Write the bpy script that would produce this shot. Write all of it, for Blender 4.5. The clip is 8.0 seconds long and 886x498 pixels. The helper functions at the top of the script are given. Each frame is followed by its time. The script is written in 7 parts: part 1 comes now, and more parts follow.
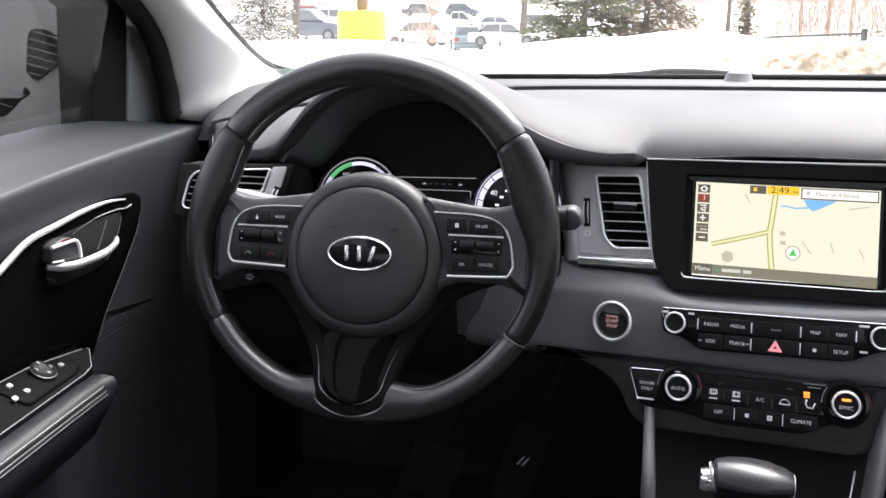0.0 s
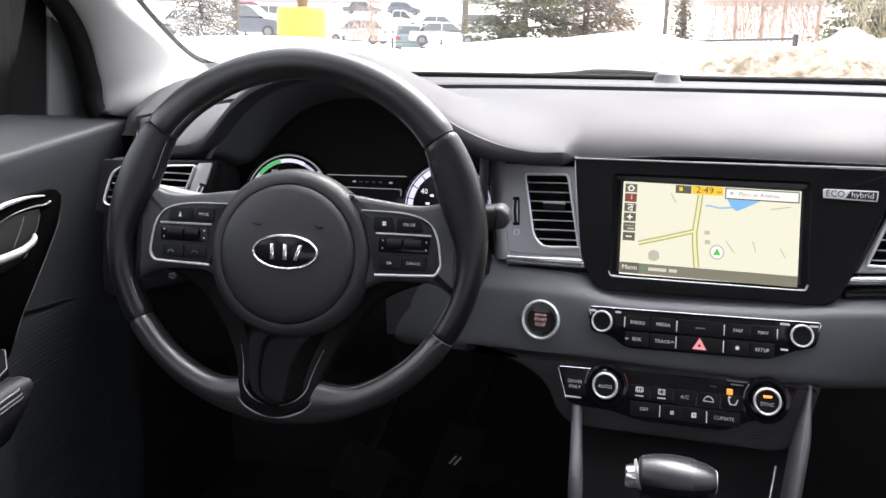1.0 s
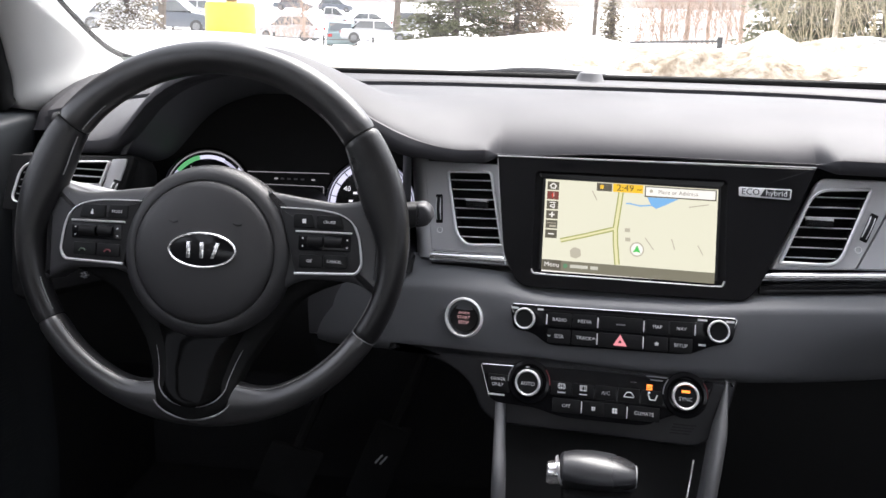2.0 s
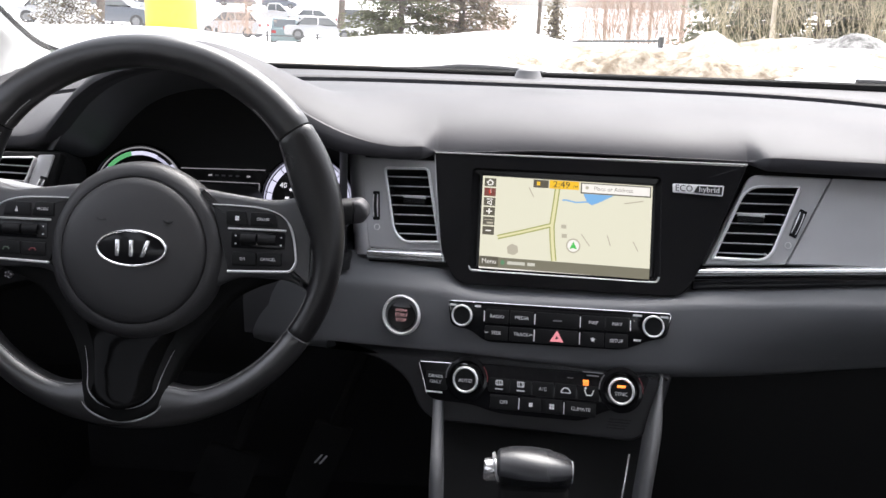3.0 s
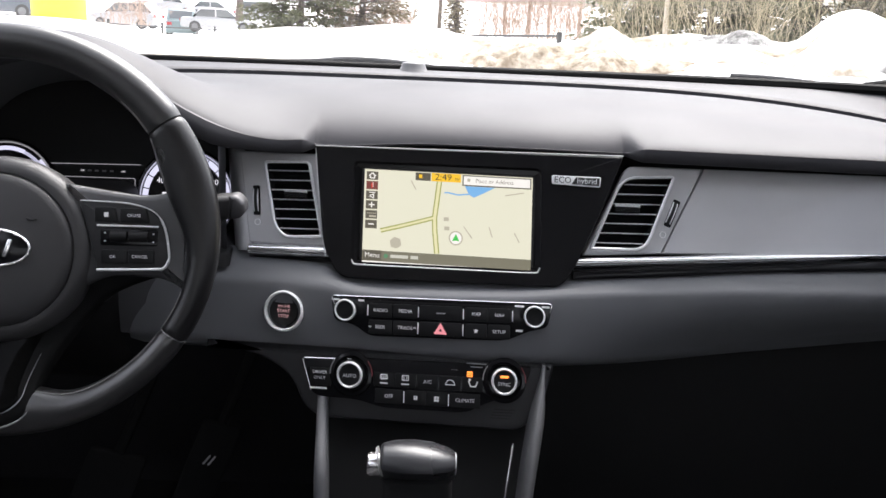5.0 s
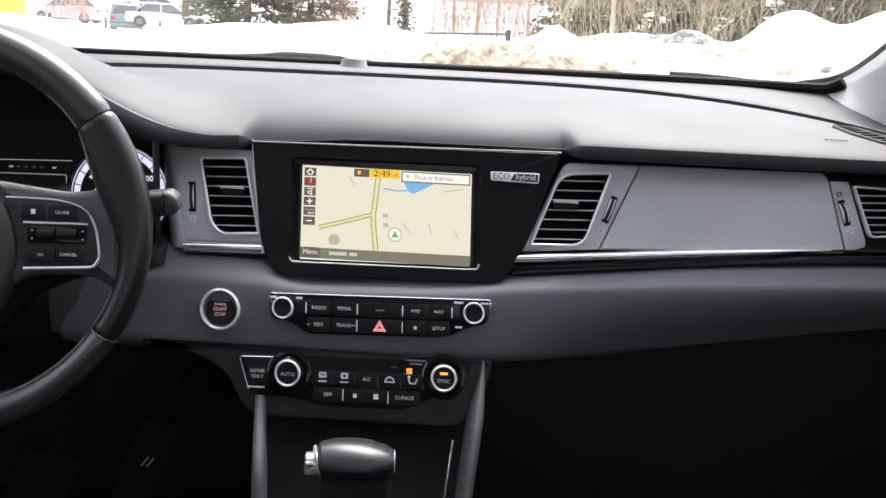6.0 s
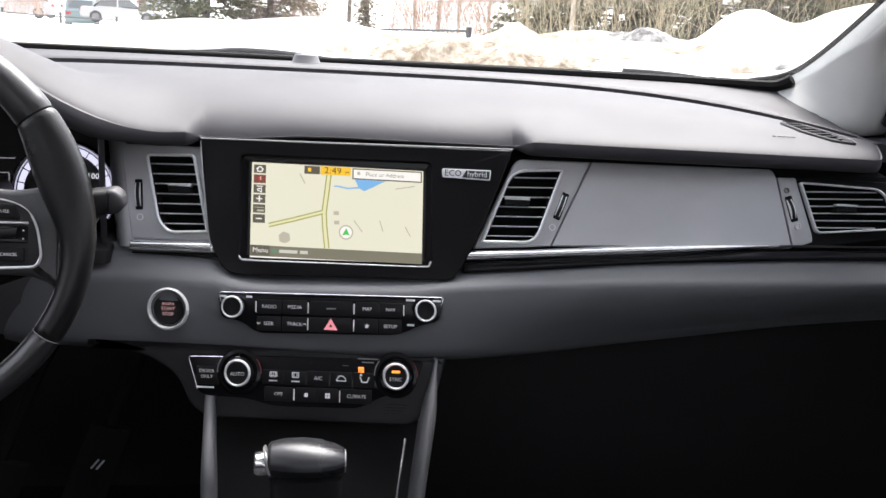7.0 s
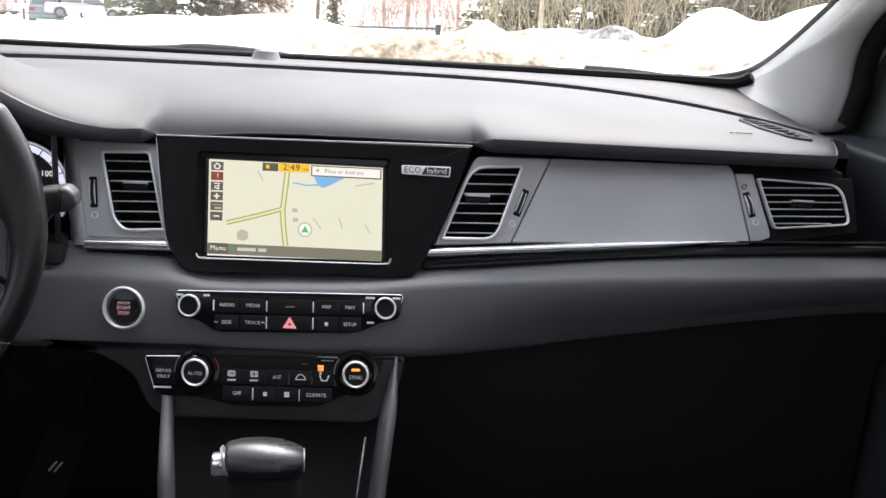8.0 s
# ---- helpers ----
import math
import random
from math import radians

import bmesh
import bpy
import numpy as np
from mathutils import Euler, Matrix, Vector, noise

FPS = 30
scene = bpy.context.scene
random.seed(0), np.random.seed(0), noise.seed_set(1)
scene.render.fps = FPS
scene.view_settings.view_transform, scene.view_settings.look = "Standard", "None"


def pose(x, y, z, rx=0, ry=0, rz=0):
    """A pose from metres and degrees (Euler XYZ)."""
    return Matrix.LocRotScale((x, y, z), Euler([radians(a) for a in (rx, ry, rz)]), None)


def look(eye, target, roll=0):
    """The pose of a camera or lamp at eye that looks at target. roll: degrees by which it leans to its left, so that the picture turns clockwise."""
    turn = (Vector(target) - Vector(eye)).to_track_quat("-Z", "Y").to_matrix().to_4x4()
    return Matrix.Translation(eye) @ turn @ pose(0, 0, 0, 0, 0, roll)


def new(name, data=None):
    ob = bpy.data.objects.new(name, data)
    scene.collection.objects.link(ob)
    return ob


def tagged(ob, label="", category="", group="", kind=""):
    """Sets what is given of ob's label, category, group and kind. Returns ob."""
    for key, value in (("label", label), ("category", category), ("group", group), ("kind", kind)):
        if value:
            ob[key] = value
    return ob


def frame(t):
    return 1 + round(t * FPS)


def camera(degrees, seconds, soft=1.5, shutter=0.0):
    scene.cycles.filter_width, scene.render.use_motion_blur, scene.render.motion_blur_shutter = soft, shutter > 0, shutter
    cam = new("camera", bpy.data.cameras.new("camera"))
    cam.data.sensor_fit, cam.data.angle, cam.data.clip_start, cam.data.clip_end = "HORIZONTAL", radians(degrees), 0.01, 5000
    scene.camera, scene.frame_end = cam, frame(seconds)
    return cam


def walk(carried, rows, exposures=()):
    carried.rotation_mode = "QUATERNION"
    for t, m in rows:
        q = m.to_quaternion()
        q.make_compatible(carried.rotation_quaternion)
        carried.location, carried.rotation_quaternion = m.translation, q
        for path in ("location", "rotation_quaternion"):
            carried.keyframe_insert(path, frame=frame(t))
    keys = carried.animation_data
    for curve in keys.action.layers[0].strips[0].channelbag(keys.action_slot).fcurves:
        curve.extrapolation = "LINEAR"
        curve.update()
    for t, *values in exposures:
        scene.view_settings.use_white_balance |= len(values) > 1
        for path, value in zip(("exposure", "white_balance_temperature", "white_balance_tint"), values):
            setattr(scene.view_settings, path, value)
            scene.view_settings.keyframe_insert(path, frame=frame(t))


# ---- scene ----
cam = camera(51.2, 8.0)
PATH = [
    (0, (-0.071, 0.14, 1.192), (-0.561, 2.02, 0.715), -0.5),
    (0.5, (-0.065, 0.144, 1.192), (-0.493, 2.038, 0.713), 0.1),
    (1, (-0.06, 0.149, 1.19), (-0.426, 2.056, 0.711), 0.5),
    (1.5, (-0.055, 0.153, 1.189), (-0.349, 2.072, 0.71), 0.9),
    (2, (-0.051, 0.157, 1.188), (-0.273, 2.085, 0.708), 1.4),
    (3.5, (-0.037, 0.164, 1.186), (-0.092, 2.105, 0.704), 2.2),
    (4, (-0.031, 0.165, 1.186), (-0.035, 2.106, 0.702), 2.4),
    (4.5, (-0.025, 0.166, 1.186), (0.021, 2.106, 0.7), 2.4),
    (6, (-0.008, 0.17, 1.184), (0.198, 2.099, 0.698), 3.1),
    (6.5, (-0.001, 0.172, 1.184), (0.251, 2.095, 0.697), 3.2),
    (7, (0.003, 0.173, 1.184), (0.29, 2.091, 0.696), 3.4),
    (7.5, (0.009, 0.174, 1.183), (0.319, 2.089, 0.694), 3.5),
    (8, (0.014, 0.175, 1.183), (0.364, 2.082, 0.694), 3.6),
]
walk(cam, [(t, look(eye, target, roll)) for t, eye, target, roll in PATH], [(0.0, 2.91, 6420, 15), (1.5, 2.82, 6420, 15), (3.5, 2.67, 6420, 15), (8.0, 2.69, 6420, 15)])


# ---- world and light ----
SKY, SUN = 0.12, 1.15
world = bpy.data.worlds.new("world")
scene.world = world
world.use_nodes = True
wn = world.node_tree.nodes
sky = wn.new("ShaderNodeTexSky")
sky.sky_type, sky.sun_disc = "NISHITA", False
sky.sun_elevation, sky.sun_rotation = radians(60), radians(25)
sky.air_density, sky.dust_density, sky.ozone_density = 1.0, 4.0, 0.6
pale = wn.new("ShaderNodeHueSaturation")
pale.inputs["Saturation"].default_value = 0.25
wn["Background"].inputs["Strength"].default_value = SKY
world.node_tree.links.new(sky.outputs[0], pale.inputs["Color"])
world.node_tree.links.new(pale.outputs[0], wn["Background"].inputs["Color"])
sun = new("sun", bpy.data.lights.new("sun", "SUN"))
sun.data.energy, sun.data.angle, sun.data.color = SUN, radians(45), (1.0, 0.96, 0.9)
# the overcast sun stands ahead and to the right
sun.matrix_world = look((8, 17.2, 33), (0, 0, 0))

# ---- materials ----


def mat(name, base, rough=0.5, metal=0.0, grain=0.0, scale=400.0, var=0.12, coat=0.0, spec=0.5, big=12.0, cells=False):
    """A painted, moulded or woven surface: two sizes of variation in colour and gloss, and a fine relief."""
    m = bpy.data.materials.new(name)
    m.use_nodes = True
    n, l = m.node_tree.nodes, m.node_tree.links
    b = n["Principled BSDF"]
    co = n.new("ShaderNodeTexCoord")
    wide = n.new("ShaderNodeTexNoise")
    wide.inputs["Scale"].default_value, wide.inputs["Detail"].default_value = big, 4
    l.new(co.outputs["Object"], wide.inputs["Vector"])
    mix = n.new("ShaderNodeMix")
    mix.data_type = "RGBA"
    mix.inputs[6].default_value = (*[c * (1 - var) for c in base], 1)
    mix.inputs[7].default_value = (*[min(1, c * (1 + var)) for c in base], 1)
    l.new(wide.outputs["Fac"], mix.inputs[0])
    l.new(mix.outputs[2], b.inputs["Base Color"])
    gloss = n.new("ShaderNodeMapRange")
    gloss.inputs["To Min"].default_value, gloss.inputs["To Max"].default_value = max(0.02, rough - 0.07), min(1, rough + 0.07)
    l.new(wide.outputs["Fac"], gloss.inputs["Value"])
    l.new(gloss.outputs[0], b.inputs["Roughness"])
    b.inputs["Metallic"].default_value = metal
    b.inputs["Specular IOR Level"].default_value = spec
    b.inputs["Coat Weight"].default_value = coat
    b.inputs["Coat Roughness"].default_value = 0.05
    if grain:
        fine = n.new("ShaderNodeTexVoronoi" if cells else "ShaderNodeTexNoise")
        fine.inputs["Scale"].default_value = scale
        l.new(co.outputs["Object"], fine.inputs["Vector"])
        bump = n.new("ShaderNodeBump")
        bump.inputs["Strength"].default_value, bump.inputs["Distance"].default_value = grain, 0.0006
        l.new(fine.outputs[0], bump.inputs["Height"])
        l.new(bump.outputs[0], b.inputs["Normal"])
    return m


def glow(name, color, strength):
    """A lit display or lamp."""
    m = bpy.data.materials.new(name)
    m.use_nodes = True
    b = m.node_tree.nodes["Principled BSDF"]
    b.inputs["Base Color"].default_value = (0.02, 0.02, 0.02, 1)
    b.inputs["Roughness"].default_value = 0.25
    b.inputs["Emission Color"].default_value = (*color, 1)
    b.inputs["Emission Strength"].default_value = strength
    return m


def glass(name, tint, veil=0.0):
    """A thin pane: clear, with the gloss of glass and, if asked, an added veil of haze."""
    m = bpy.data.materials.new(name)
    m.use_nodes = True
    n, l = m.node_tree.nodes, m.node_tree.links
    n.remove(n["Principled BSDF"])
    clear, shine, f, mix = n.new("ShaderNodeBsdfTransparent"), n.new("ShaderNodeBsdfGlossy"), n.new("ShaderNodeFresnel"), n.new("ShaderNodeMixShader")
    clear.inputs["Color"].default_value = (*tint, 1)
    shine.inputs["Roughness"].default_value = 0.01
    f.inputs["IOR"].default_value = 1.5
    l.new(f.outputs[0], mix.inputs[0])
    l.new(clear.outputs[0], mix.inputs[1])
    l.new(shine.outputs[0], mix.inputs[2])
    l.new(mix.outputs[0], n["Material Output"].inputs["Surface"])
    if veil:
        scatter, over, cloud, share = n.new("ShaderNodeBsdfTranslucent"), n.new("ShaderNodeMixShader"), n.new("ShaderNodeTexNoise"), n.new("ShaderNodeMapRange")
        scatter.inputs["Color"].default_value = (0.85, 0.84, 0.82, 1)
        cloud.inputs["Scale"].default_value, cloud.inputs["Detail"].default_value = 6.0, 5
        share.inputs["To Min"].default_value, share.inputs["To Max"].default_value = veil * 0.7, veil * 1.3
        l.new(cloud.outputs["Fac"], share.inputs["Value"])
        l.new(share.outputs[0], over.inputs[0])
        l.new(mix.outputs[0], over.inputs[1])
        l.new(scatter.outputs[0], over.inputs[2])
        l.new(over.outputs[0], n["Material Output"].inputs["Surface"])
    return m


PAD = mat("soft_dash_skin", (0.036, 0.0355, 0.040), 0.62, spec=0.36, grain=0.14, scale=1500, cells=True)
HOUSING = mat("black_housing", (0.040, 0.040, 0.044), 0.5, grain=0.12, scale=1500, cells=True)
SHADE = mat("shaded_charcoal_panel", (0.026, 0.026, 0.028), 0.5, grain=0.12, scale=1500, cells=True)
LOWER = mat("charcoal_panel", (0.125, 0.128, 0.136), 0.48, grain=0.12, scale=1500, cells=True)
DARK = mat("black_plastic", (0.014, 0.014, 0.0148), 0.55, spec=0.4, grain=0.15, scale=1200)
PIT = mat("opening_shade", (0.002, 0.002, 0.002), 1.0, spec=0.0)
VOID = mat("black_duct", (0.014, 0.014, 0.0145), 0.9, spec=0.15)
TRIM = mat("grey_satin_trim", (0.54, 0.54, 0.555), 0.40, metal=0.35, grain=0.1, scale=1200)
GLOSS = mat("gloss_black", (0.008, 0.008, 0.009), 0.10, spec=0.22)
CHROME = mat("chrome", (0.88, 0.88, 0.89), 0.17, metal=0.9, var=0.04)
SATIN = mat("satin_silver", (0.66, 0.66, 0.67), 0.36, metal=0.5, var=0.05)
BRIGHT = mat("bright_satin_ring", (0.88, 0.88, 0.89), 0.35, metal=0.3, var=0.03)
SLAT = mat("slat_grey", (0.30, 0.30, 0.31), 0.4, metal=0.2)
# near black; on glove box, tray and knee panel it stands in for shade
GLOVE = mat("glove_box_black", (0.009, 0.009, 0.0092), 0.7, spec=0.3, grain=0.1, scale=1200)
STEEL = mat("grey_spoke_paint", (0.052, 0.052, 0.055), 0.36, spec=0.6)
INSERT = mat("insert_black", (0.003, 0.003, 0.003), 0.08, spec=0.05)
LEATHER = mat("black_leather", (0.009, 0.0088, 0.0095), 0.30, spec=0.45, grain=0.12, scale=1500, cells=True)
LEATHER_SMOOTH = mat("smooth_leather", (0.010, 0.0098, 0.0104), 0.32, spec=0.8, grain=0.06, scale=1600, cells=True)
# lighter, glossier copy of the smooth leather, for highlights on the lower rim
LEATHER_LIT = mat("lit_smooth_leather", (0.020, 0.0195, 0.0205), 0.30, spec=1.0, grain=0.06, scale=1600, cells=True)
HUBSKIN = mat("airbag_skin", (0.029, 0.0285, 0.030), 0.46, grain=0.12, scale=1600, cells=True)
WIPER = mat("weathered_black", (0.05, 0.05, 0.053), 0.6)
RUBBER = mat("black_rubber", (0.006, 0.006, 0.006), 0.75, spec=0.12)
SAIL = mat("sail_panel_grey", (0.100, 0.108, 0.104), 0.55, grain=0.1, scale=1500)
FABRIC = mat("pale_grey_fabric", (0.47, 0.47, 0.455), 0.95, grain=0.3, scale=1500, var=0.05)
DOORSKIN = mat("door_skin", (0.033, 0.037, 0.041), 0.50, spec=0.4, grain=0.12, scale=1500, cells=True)
CARPET = mat("dark_carpet", (0.028, 0.028, 0.030), 0.98, spec=0.1, grain=1.0, scale=900)
THREAD = mat("grey_thread", (0.32, 0.32, 0.32), 0.8)
BUTTON = mat("button_black", (0.009, 0.009, 0.0097), 0.5, spec=0.2, grain=0.1, scale=900)
SWITCH = mat("switch_black", (0.005, 0.005, 0.0055), 0.6, spec=0.03)
INK = mat("white_print", (0.88, 0.88, 0.88), 0.6, var=0.02)
GREYINK = mat("grey_print", (0.2, 0.2, 0.21), 0.6, var=0.02)
REDINK = glow("red_lit_print", (0.95, 0.55, 0.55), 0.10)
PINKINK = glow("pink_lit_print", (0.95, 0.32, 0.36), 0.14)
AMBER = glow("amber_lamp", (1.0, 0.25, 0.03), 0.35)
PHONE = mat("red_phone_print", (0.16, 0.025, 0.03), 0.5)
PHONE_GREEN = mat("green_phone_print", (0.10, 0.14, 0.10), 0.5)
SCREEN = glow("map_cream", (0.82, 0.81, 0.62), 0.155)
ROADS = glow("map_road_green", (0.36, 0.38, 0.10), 0.16)
ROADMID = glow("map_road_pale", (0.80, 0.77, 0.45), 0.16)
LAKE = glow("map_lake_blue", (0.20, 0.47, 0.78), 0.16)
MAPGREY = glow("map_grey", (0.50, 0.47, 0.36), 0.16)
BAR = glow("map_bar_grey", (0.20, 0.19, 0.13), 0.16)
REDTILE = glow("map_button_red", (0.20, 0.06, 0.045), 0.16)
TILE = glow("map_button_grey", (0.11, 0.10, 0.07), 0.16)
PALEINK = glow("map_pale_print", (0.62, 0.62, 0.52), 0.16)
WHITE = glow("map_white", (0.95, 0.93, 0.85), 0.16)
CLOCK = glow("map_clock_amber", (0.95, 0.58, 0.03), 0.16)
BLACKINK = glow("map_black", (0.02, 0.02, 0.02), 0.3)
ARROW = glow("map_arrow_green", (0.05, 0.55, 0.08), 0.16)
GREENDIM = glow("map_green_dim", (0.10, 0.28, 0.14), 0.16)
REDDOT = glow("map_red", (0.6, 0.05, 0.03), 0.16)
DIAL = glow("dial_ring_white", (0.76, 0.77, 0.95), 0.16)
DIALDIM = glow("dial_ring_dim", (0.62, 0.63, 0.80), 0.13)
DIALTEXT = glow("dial_numbers", (0.85, 0.85, 0.9), 0.18)
ECOGREEN = glow("dial_green", (0.20, 0.75, 0.30), 0.09)
LINE = glow("cluster_line", (0.5, 0.5, 0.52), 0.08)
# the windshield's pale veil stands in for glare that washes out the view
WINDSHIELD = glass("windshield_glass", (0.78, 0.81, 0.80), 0.006)
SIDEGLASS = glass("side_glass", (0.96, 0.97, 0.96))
MIRROR = mat("mirror", (0.72, 0.74, 0.74), 0.02, metal=1.0, var=0.0)
mb = MIRROR.node_tree.nodes["Principled BSDF"]
MIRROR.node_tree.links.remove(mb.inputs["Roughness"].links[0])
mb.inputs["Roughness"].default_value = 0.0
# unseen rear glass; its tint sets how much light reaches the dash face
TINTED = glass("rear_dimming_glass", (0.66, 0.67, 0.67))
# tint of the unseen passenger window, set to dim that side of the dash
DIMTINT = glass("passenger_dimming_glass", (0.28, 0.283, 0.283))
RAIL = mat("grey_rail", (0.17, 0.17, 0.175), 0.36, metal=0.2)
BLACKPAINT = mat("black_frit", (0.01, 0.01, 0.01), 0.5)

# ---- mesh building ----


def join(*geos):
    vs, fs = [], []
    for v, f in geos:
        k = len(vs)
        vs += v
        fs += [tuple(i + k for i in q) for q in f]
    return vs, fs


def moved(geo, m):
    return [tuple(m @ Vector(v)) for v in geo[0]], geo[1]


def loft(rows, closed=False, caps=False):
    """A skin over rows of points; closed joins the ends of each row."""
    n = len(rows[0])
    vs = [tuple(p) for r in rows for p in r]
    fs = []
    for i in range(len(rows) - 1):
        for j in range(n if closed else n - 1):
            k = (j + 1) % n
            fs.append((i * n + j, i * n + k, (i + 1) * n + k, (i + 1) * n + j))
    if caps:
        fs += [tuple(range(n))[::-1], tuple(range((len(rows) - 1) * n, len(rows) * n))]
    return vs, fs


def rounded(poly, r, n=4):
    """The polygon with its corners rounded; r is one radius or one for each corner."""
    out = []
    m = len(poly)
    for i, p in enumerate(poly):
        p, a, b = Vector(p), Vector(poly[i - 1]), Vector(poly[(i + 1) % m])
        ri = r[i] if isinstance(r, (list, tuple)) else r
        u, w = (a - p), (b - p)
        d = min(ri, u.length * 0.45, w.length * 0.45)
        s, e = p + u.normalized() * d, p + w.normalized() * d
        for k in range(n + 1):
            t = k / n
            out.append(tuple(s * (1 - t) ** 2 + p * 2 * t * (1 - t) + e * t * t))
    return out


def inset(poly, d):
    """The polygon drawn in by d (corners mitred)."""
    m = len(poly)
    area = sum(poly[i - 1][0] * poly[i][1] - poly[i][0] * poly[i - 1][1] for i in range(m))
    s = 1 if area > 0 else -1
    out = []
    for i in range(m):
        a, p, b = Vector(poly[i - 1]), Vector(poly[i]), Vector(poly[(i + 1) % m])
        e, f = (p - a), (b - p)
        if e.length < 1e-7 or f.length < 1e-7:
            e = f = (b - a)
        e, f = e.normalized(), f.normalized()
        n1, n2 = Vector((-e.y, e.x)) * s, Vector((-f.y, f.x)) * s
        k = n1 + n2
        q = max(0.35, 1 + n1.dot(n2))
        out.append(tuple(p + k * (d / q)))
    return out


def slab(poly, w0, w1, b, at):
    """A plate from w0 up to w1 with a softened front edge; at(u, v, w) places it."""
    rings = [[at(u, v, w0) for u, v in poly], [at(u, v, w1 - b) for u, v in poly]]
    if b > 0:
        rings.append([at(u, v, w1 - b * 0.3) for u, v in inset(poly, b * 0.3)])
        rings.append([at(u, v, w1) for u, v in inset(poly, b)])
    return loft(rings, closed=True, caps=True)


def hoop(outer, width, w0, w1, at, b=0.0008):
    """A flat frame of the given width inside the outline."""
    rings = []
    for d, w in ((0, w0), (0, w1 - b), (b, w1), (width - b, w1), (width, w1 - b), (width, w0)):
        rings.append([at(u, v, w) for u, v in inset(outer, d)])
    rings.append(rings[0])
    return loft(rings, closed=True)


def lathe(profile, at, n=40):
    """Turns (radius, height) pairs round the axis w."""
    rows = [[at(max(r, 1e-5) * math.cos(2 * math.pi * k / n), max(r, 1e-5) * math.sin(2 * math.pi * k / n), h) for k in range(n)] for r, h in profile]
    return loft(rows, closed=True)


def disc(r, n=32, cx=0.0, cy=0.0, ry=None):
    ry = ry or r
    return [(cx + r * math.cos(2 * math.pi * k / n), cy + ry * math.sin(2 * math.pi * k / n)) for k in range(n)]


def tube(points, radius, n=10, closed=False, flat=1.0):
    """A round bar along points; radius may be one for each point."""
    pts = [Vector(p) for p in points]
    m = len(pts)
    rows = []
    side = None
    for i, p in enumerate(pts):
        a = pts[i - 1] if (i or closed) else p
        b = pts[(i + 1) % m] if (i < m - 1 or closed) else p
        t = (b - a).normalized()
        if side is None:
            side = t.orthogonal().normalized()
        side = (side - t * side.dot(t)).normalized()
        up = t.cross(side)
        r = radius[i] if isinstance(radius, (list, tuple)) else radius
        rows.append([p + side * r * math.cos(2 * math.pi * k / n) + up * r * flat * math.sin(2 * math.pi * k / n) for k in range(n)])
    if closed:
        rows.append(rows[0])
        return loft(rows, closed=True)
    return loft(rows, closed=True, caps=True)


def block(x0, x1, y0, y1, z0, z1, b=0.002):
    """A box with softened edges."""
    poly = rounded([(x0, z0), (x1, z0), (x1, z1), (x0, z1)], b * 1.5, 2)
    rings = [(y0, b), (y0 + b, 0), (y1 - b, 0), (y1, b)]
    return loft([[(u, y, v) for u, v in inset(poly, d)] for y, d in rings], closed=True, caps=True)


def spline(ctrl, n=8):
    """A smooth line through points."""
    pts = [Vector(p) for p in ctrl]
    out = []
    for i in range(len(pts) - 1):
        p0, p1, p2, p3 = pts[max(i - 1, 0)], pts[i], pts[i + 1], pts[min(i + 2, len(pts) - 1)]
        for k in range(n):
            t = k / n
            out.append(0.5 * (2 * p1 + (p2 - p0) * t + (2 * p0 - 5 * p1 + 4 * p2 - p3) * t * t + (3 * p1 - p0 - 3 * p2 + p3) * t ** 3))
    return out + [pts[-1]]


def lettering(body, size, x, y, at, w, align="CENTER", stretch=1.0):
    """Words in the built-in font, laid flat at height w."""
    c = bpy.data.curves.new("lettering", "FONT")
    c.body, c.size, c.align_x, c.align_y, c.resolution_u = body, size, align, "CENTER", 2
    ob = new("lettering", c)
    dg = bpy.context.evaluated_depsgraph_get()
    me = bpy.data.meshes.new_from_object(ob.evaluated_get(dg))
    vs = [tuple(at(x + v.co.x * stretch, y + v.co.y, w)) for v in me.vertices]
    fs = [tuple(p.vertices) for p in me.polygons]
    bpy.data.objects.remove(ob)
    bpy.data.meshes.remove(me)
    bpy.data.curves.remove(c)
    return vs, fs


def solid(name, geo, material, angle=38, facing=None):
    me = bpy.data.meshes.new(name)
    me.from_pydata(geo[0], [], geo[1])
    bm = bmesh.new()
    bm.from_mesh(me)
    bmesh.ops.recalc_face_normals(bm, faces=bm.faces)
    if facing is not None and sum(f.normal.dot(Vector(facing) - f.calc_center_median()) for f in bm.faces) < 0:
        bmesh.ops.reverse_faces(bm, faces=bm.faces)
    bm.to_mesh(me)
    bm.free()
    for m in material if isinstance(material, (list, tuple)) else [material]:
        me.materials.append(m)
    me.shade_smooth()
    me.set_sharp_from_angle(angle=radians(angle))
    return new(name, me)


def part(name, geo, material, parent, label="", angle=38, facing=None):
    ob = solid(name, geo, material, angle, facing)
    ob.parent = parent
    ob.matrix_parent_inverse = Matrix.Translation(-parent.location)
    return tagged(ob, label)


def thing(name, base, label, category, group="", kind=""):
    ob = new(name)
    ob.location = base
    ob.empty_display_size = 0.02
    return tagged(ob, label, category, group, kind)


def lone(name, geo, material, label, category="", kind="", group="", angle=38, facing=None):
    return tagged(solid(name, geo, material, angle, facing), label, category, group, kind)


# ---- frames of reference ----
# the dash face leans back and turns slightly to the driver
NORMAL = Vector((-0.115, -1.0, 0.30)).normalized()


def face_y(x, z):
    return 1.083 - 0.115 * (x - 0.03) + 0.30 * (z - 0.985)


def st(x, z, w=0.0):
    return Vector((x, face_y(x, z), z)) + NORMAL * w


def lf(x, z, w=0.0):
    p = st(-x, z, w)
    return Vector((-p.x, p.y, p.z))


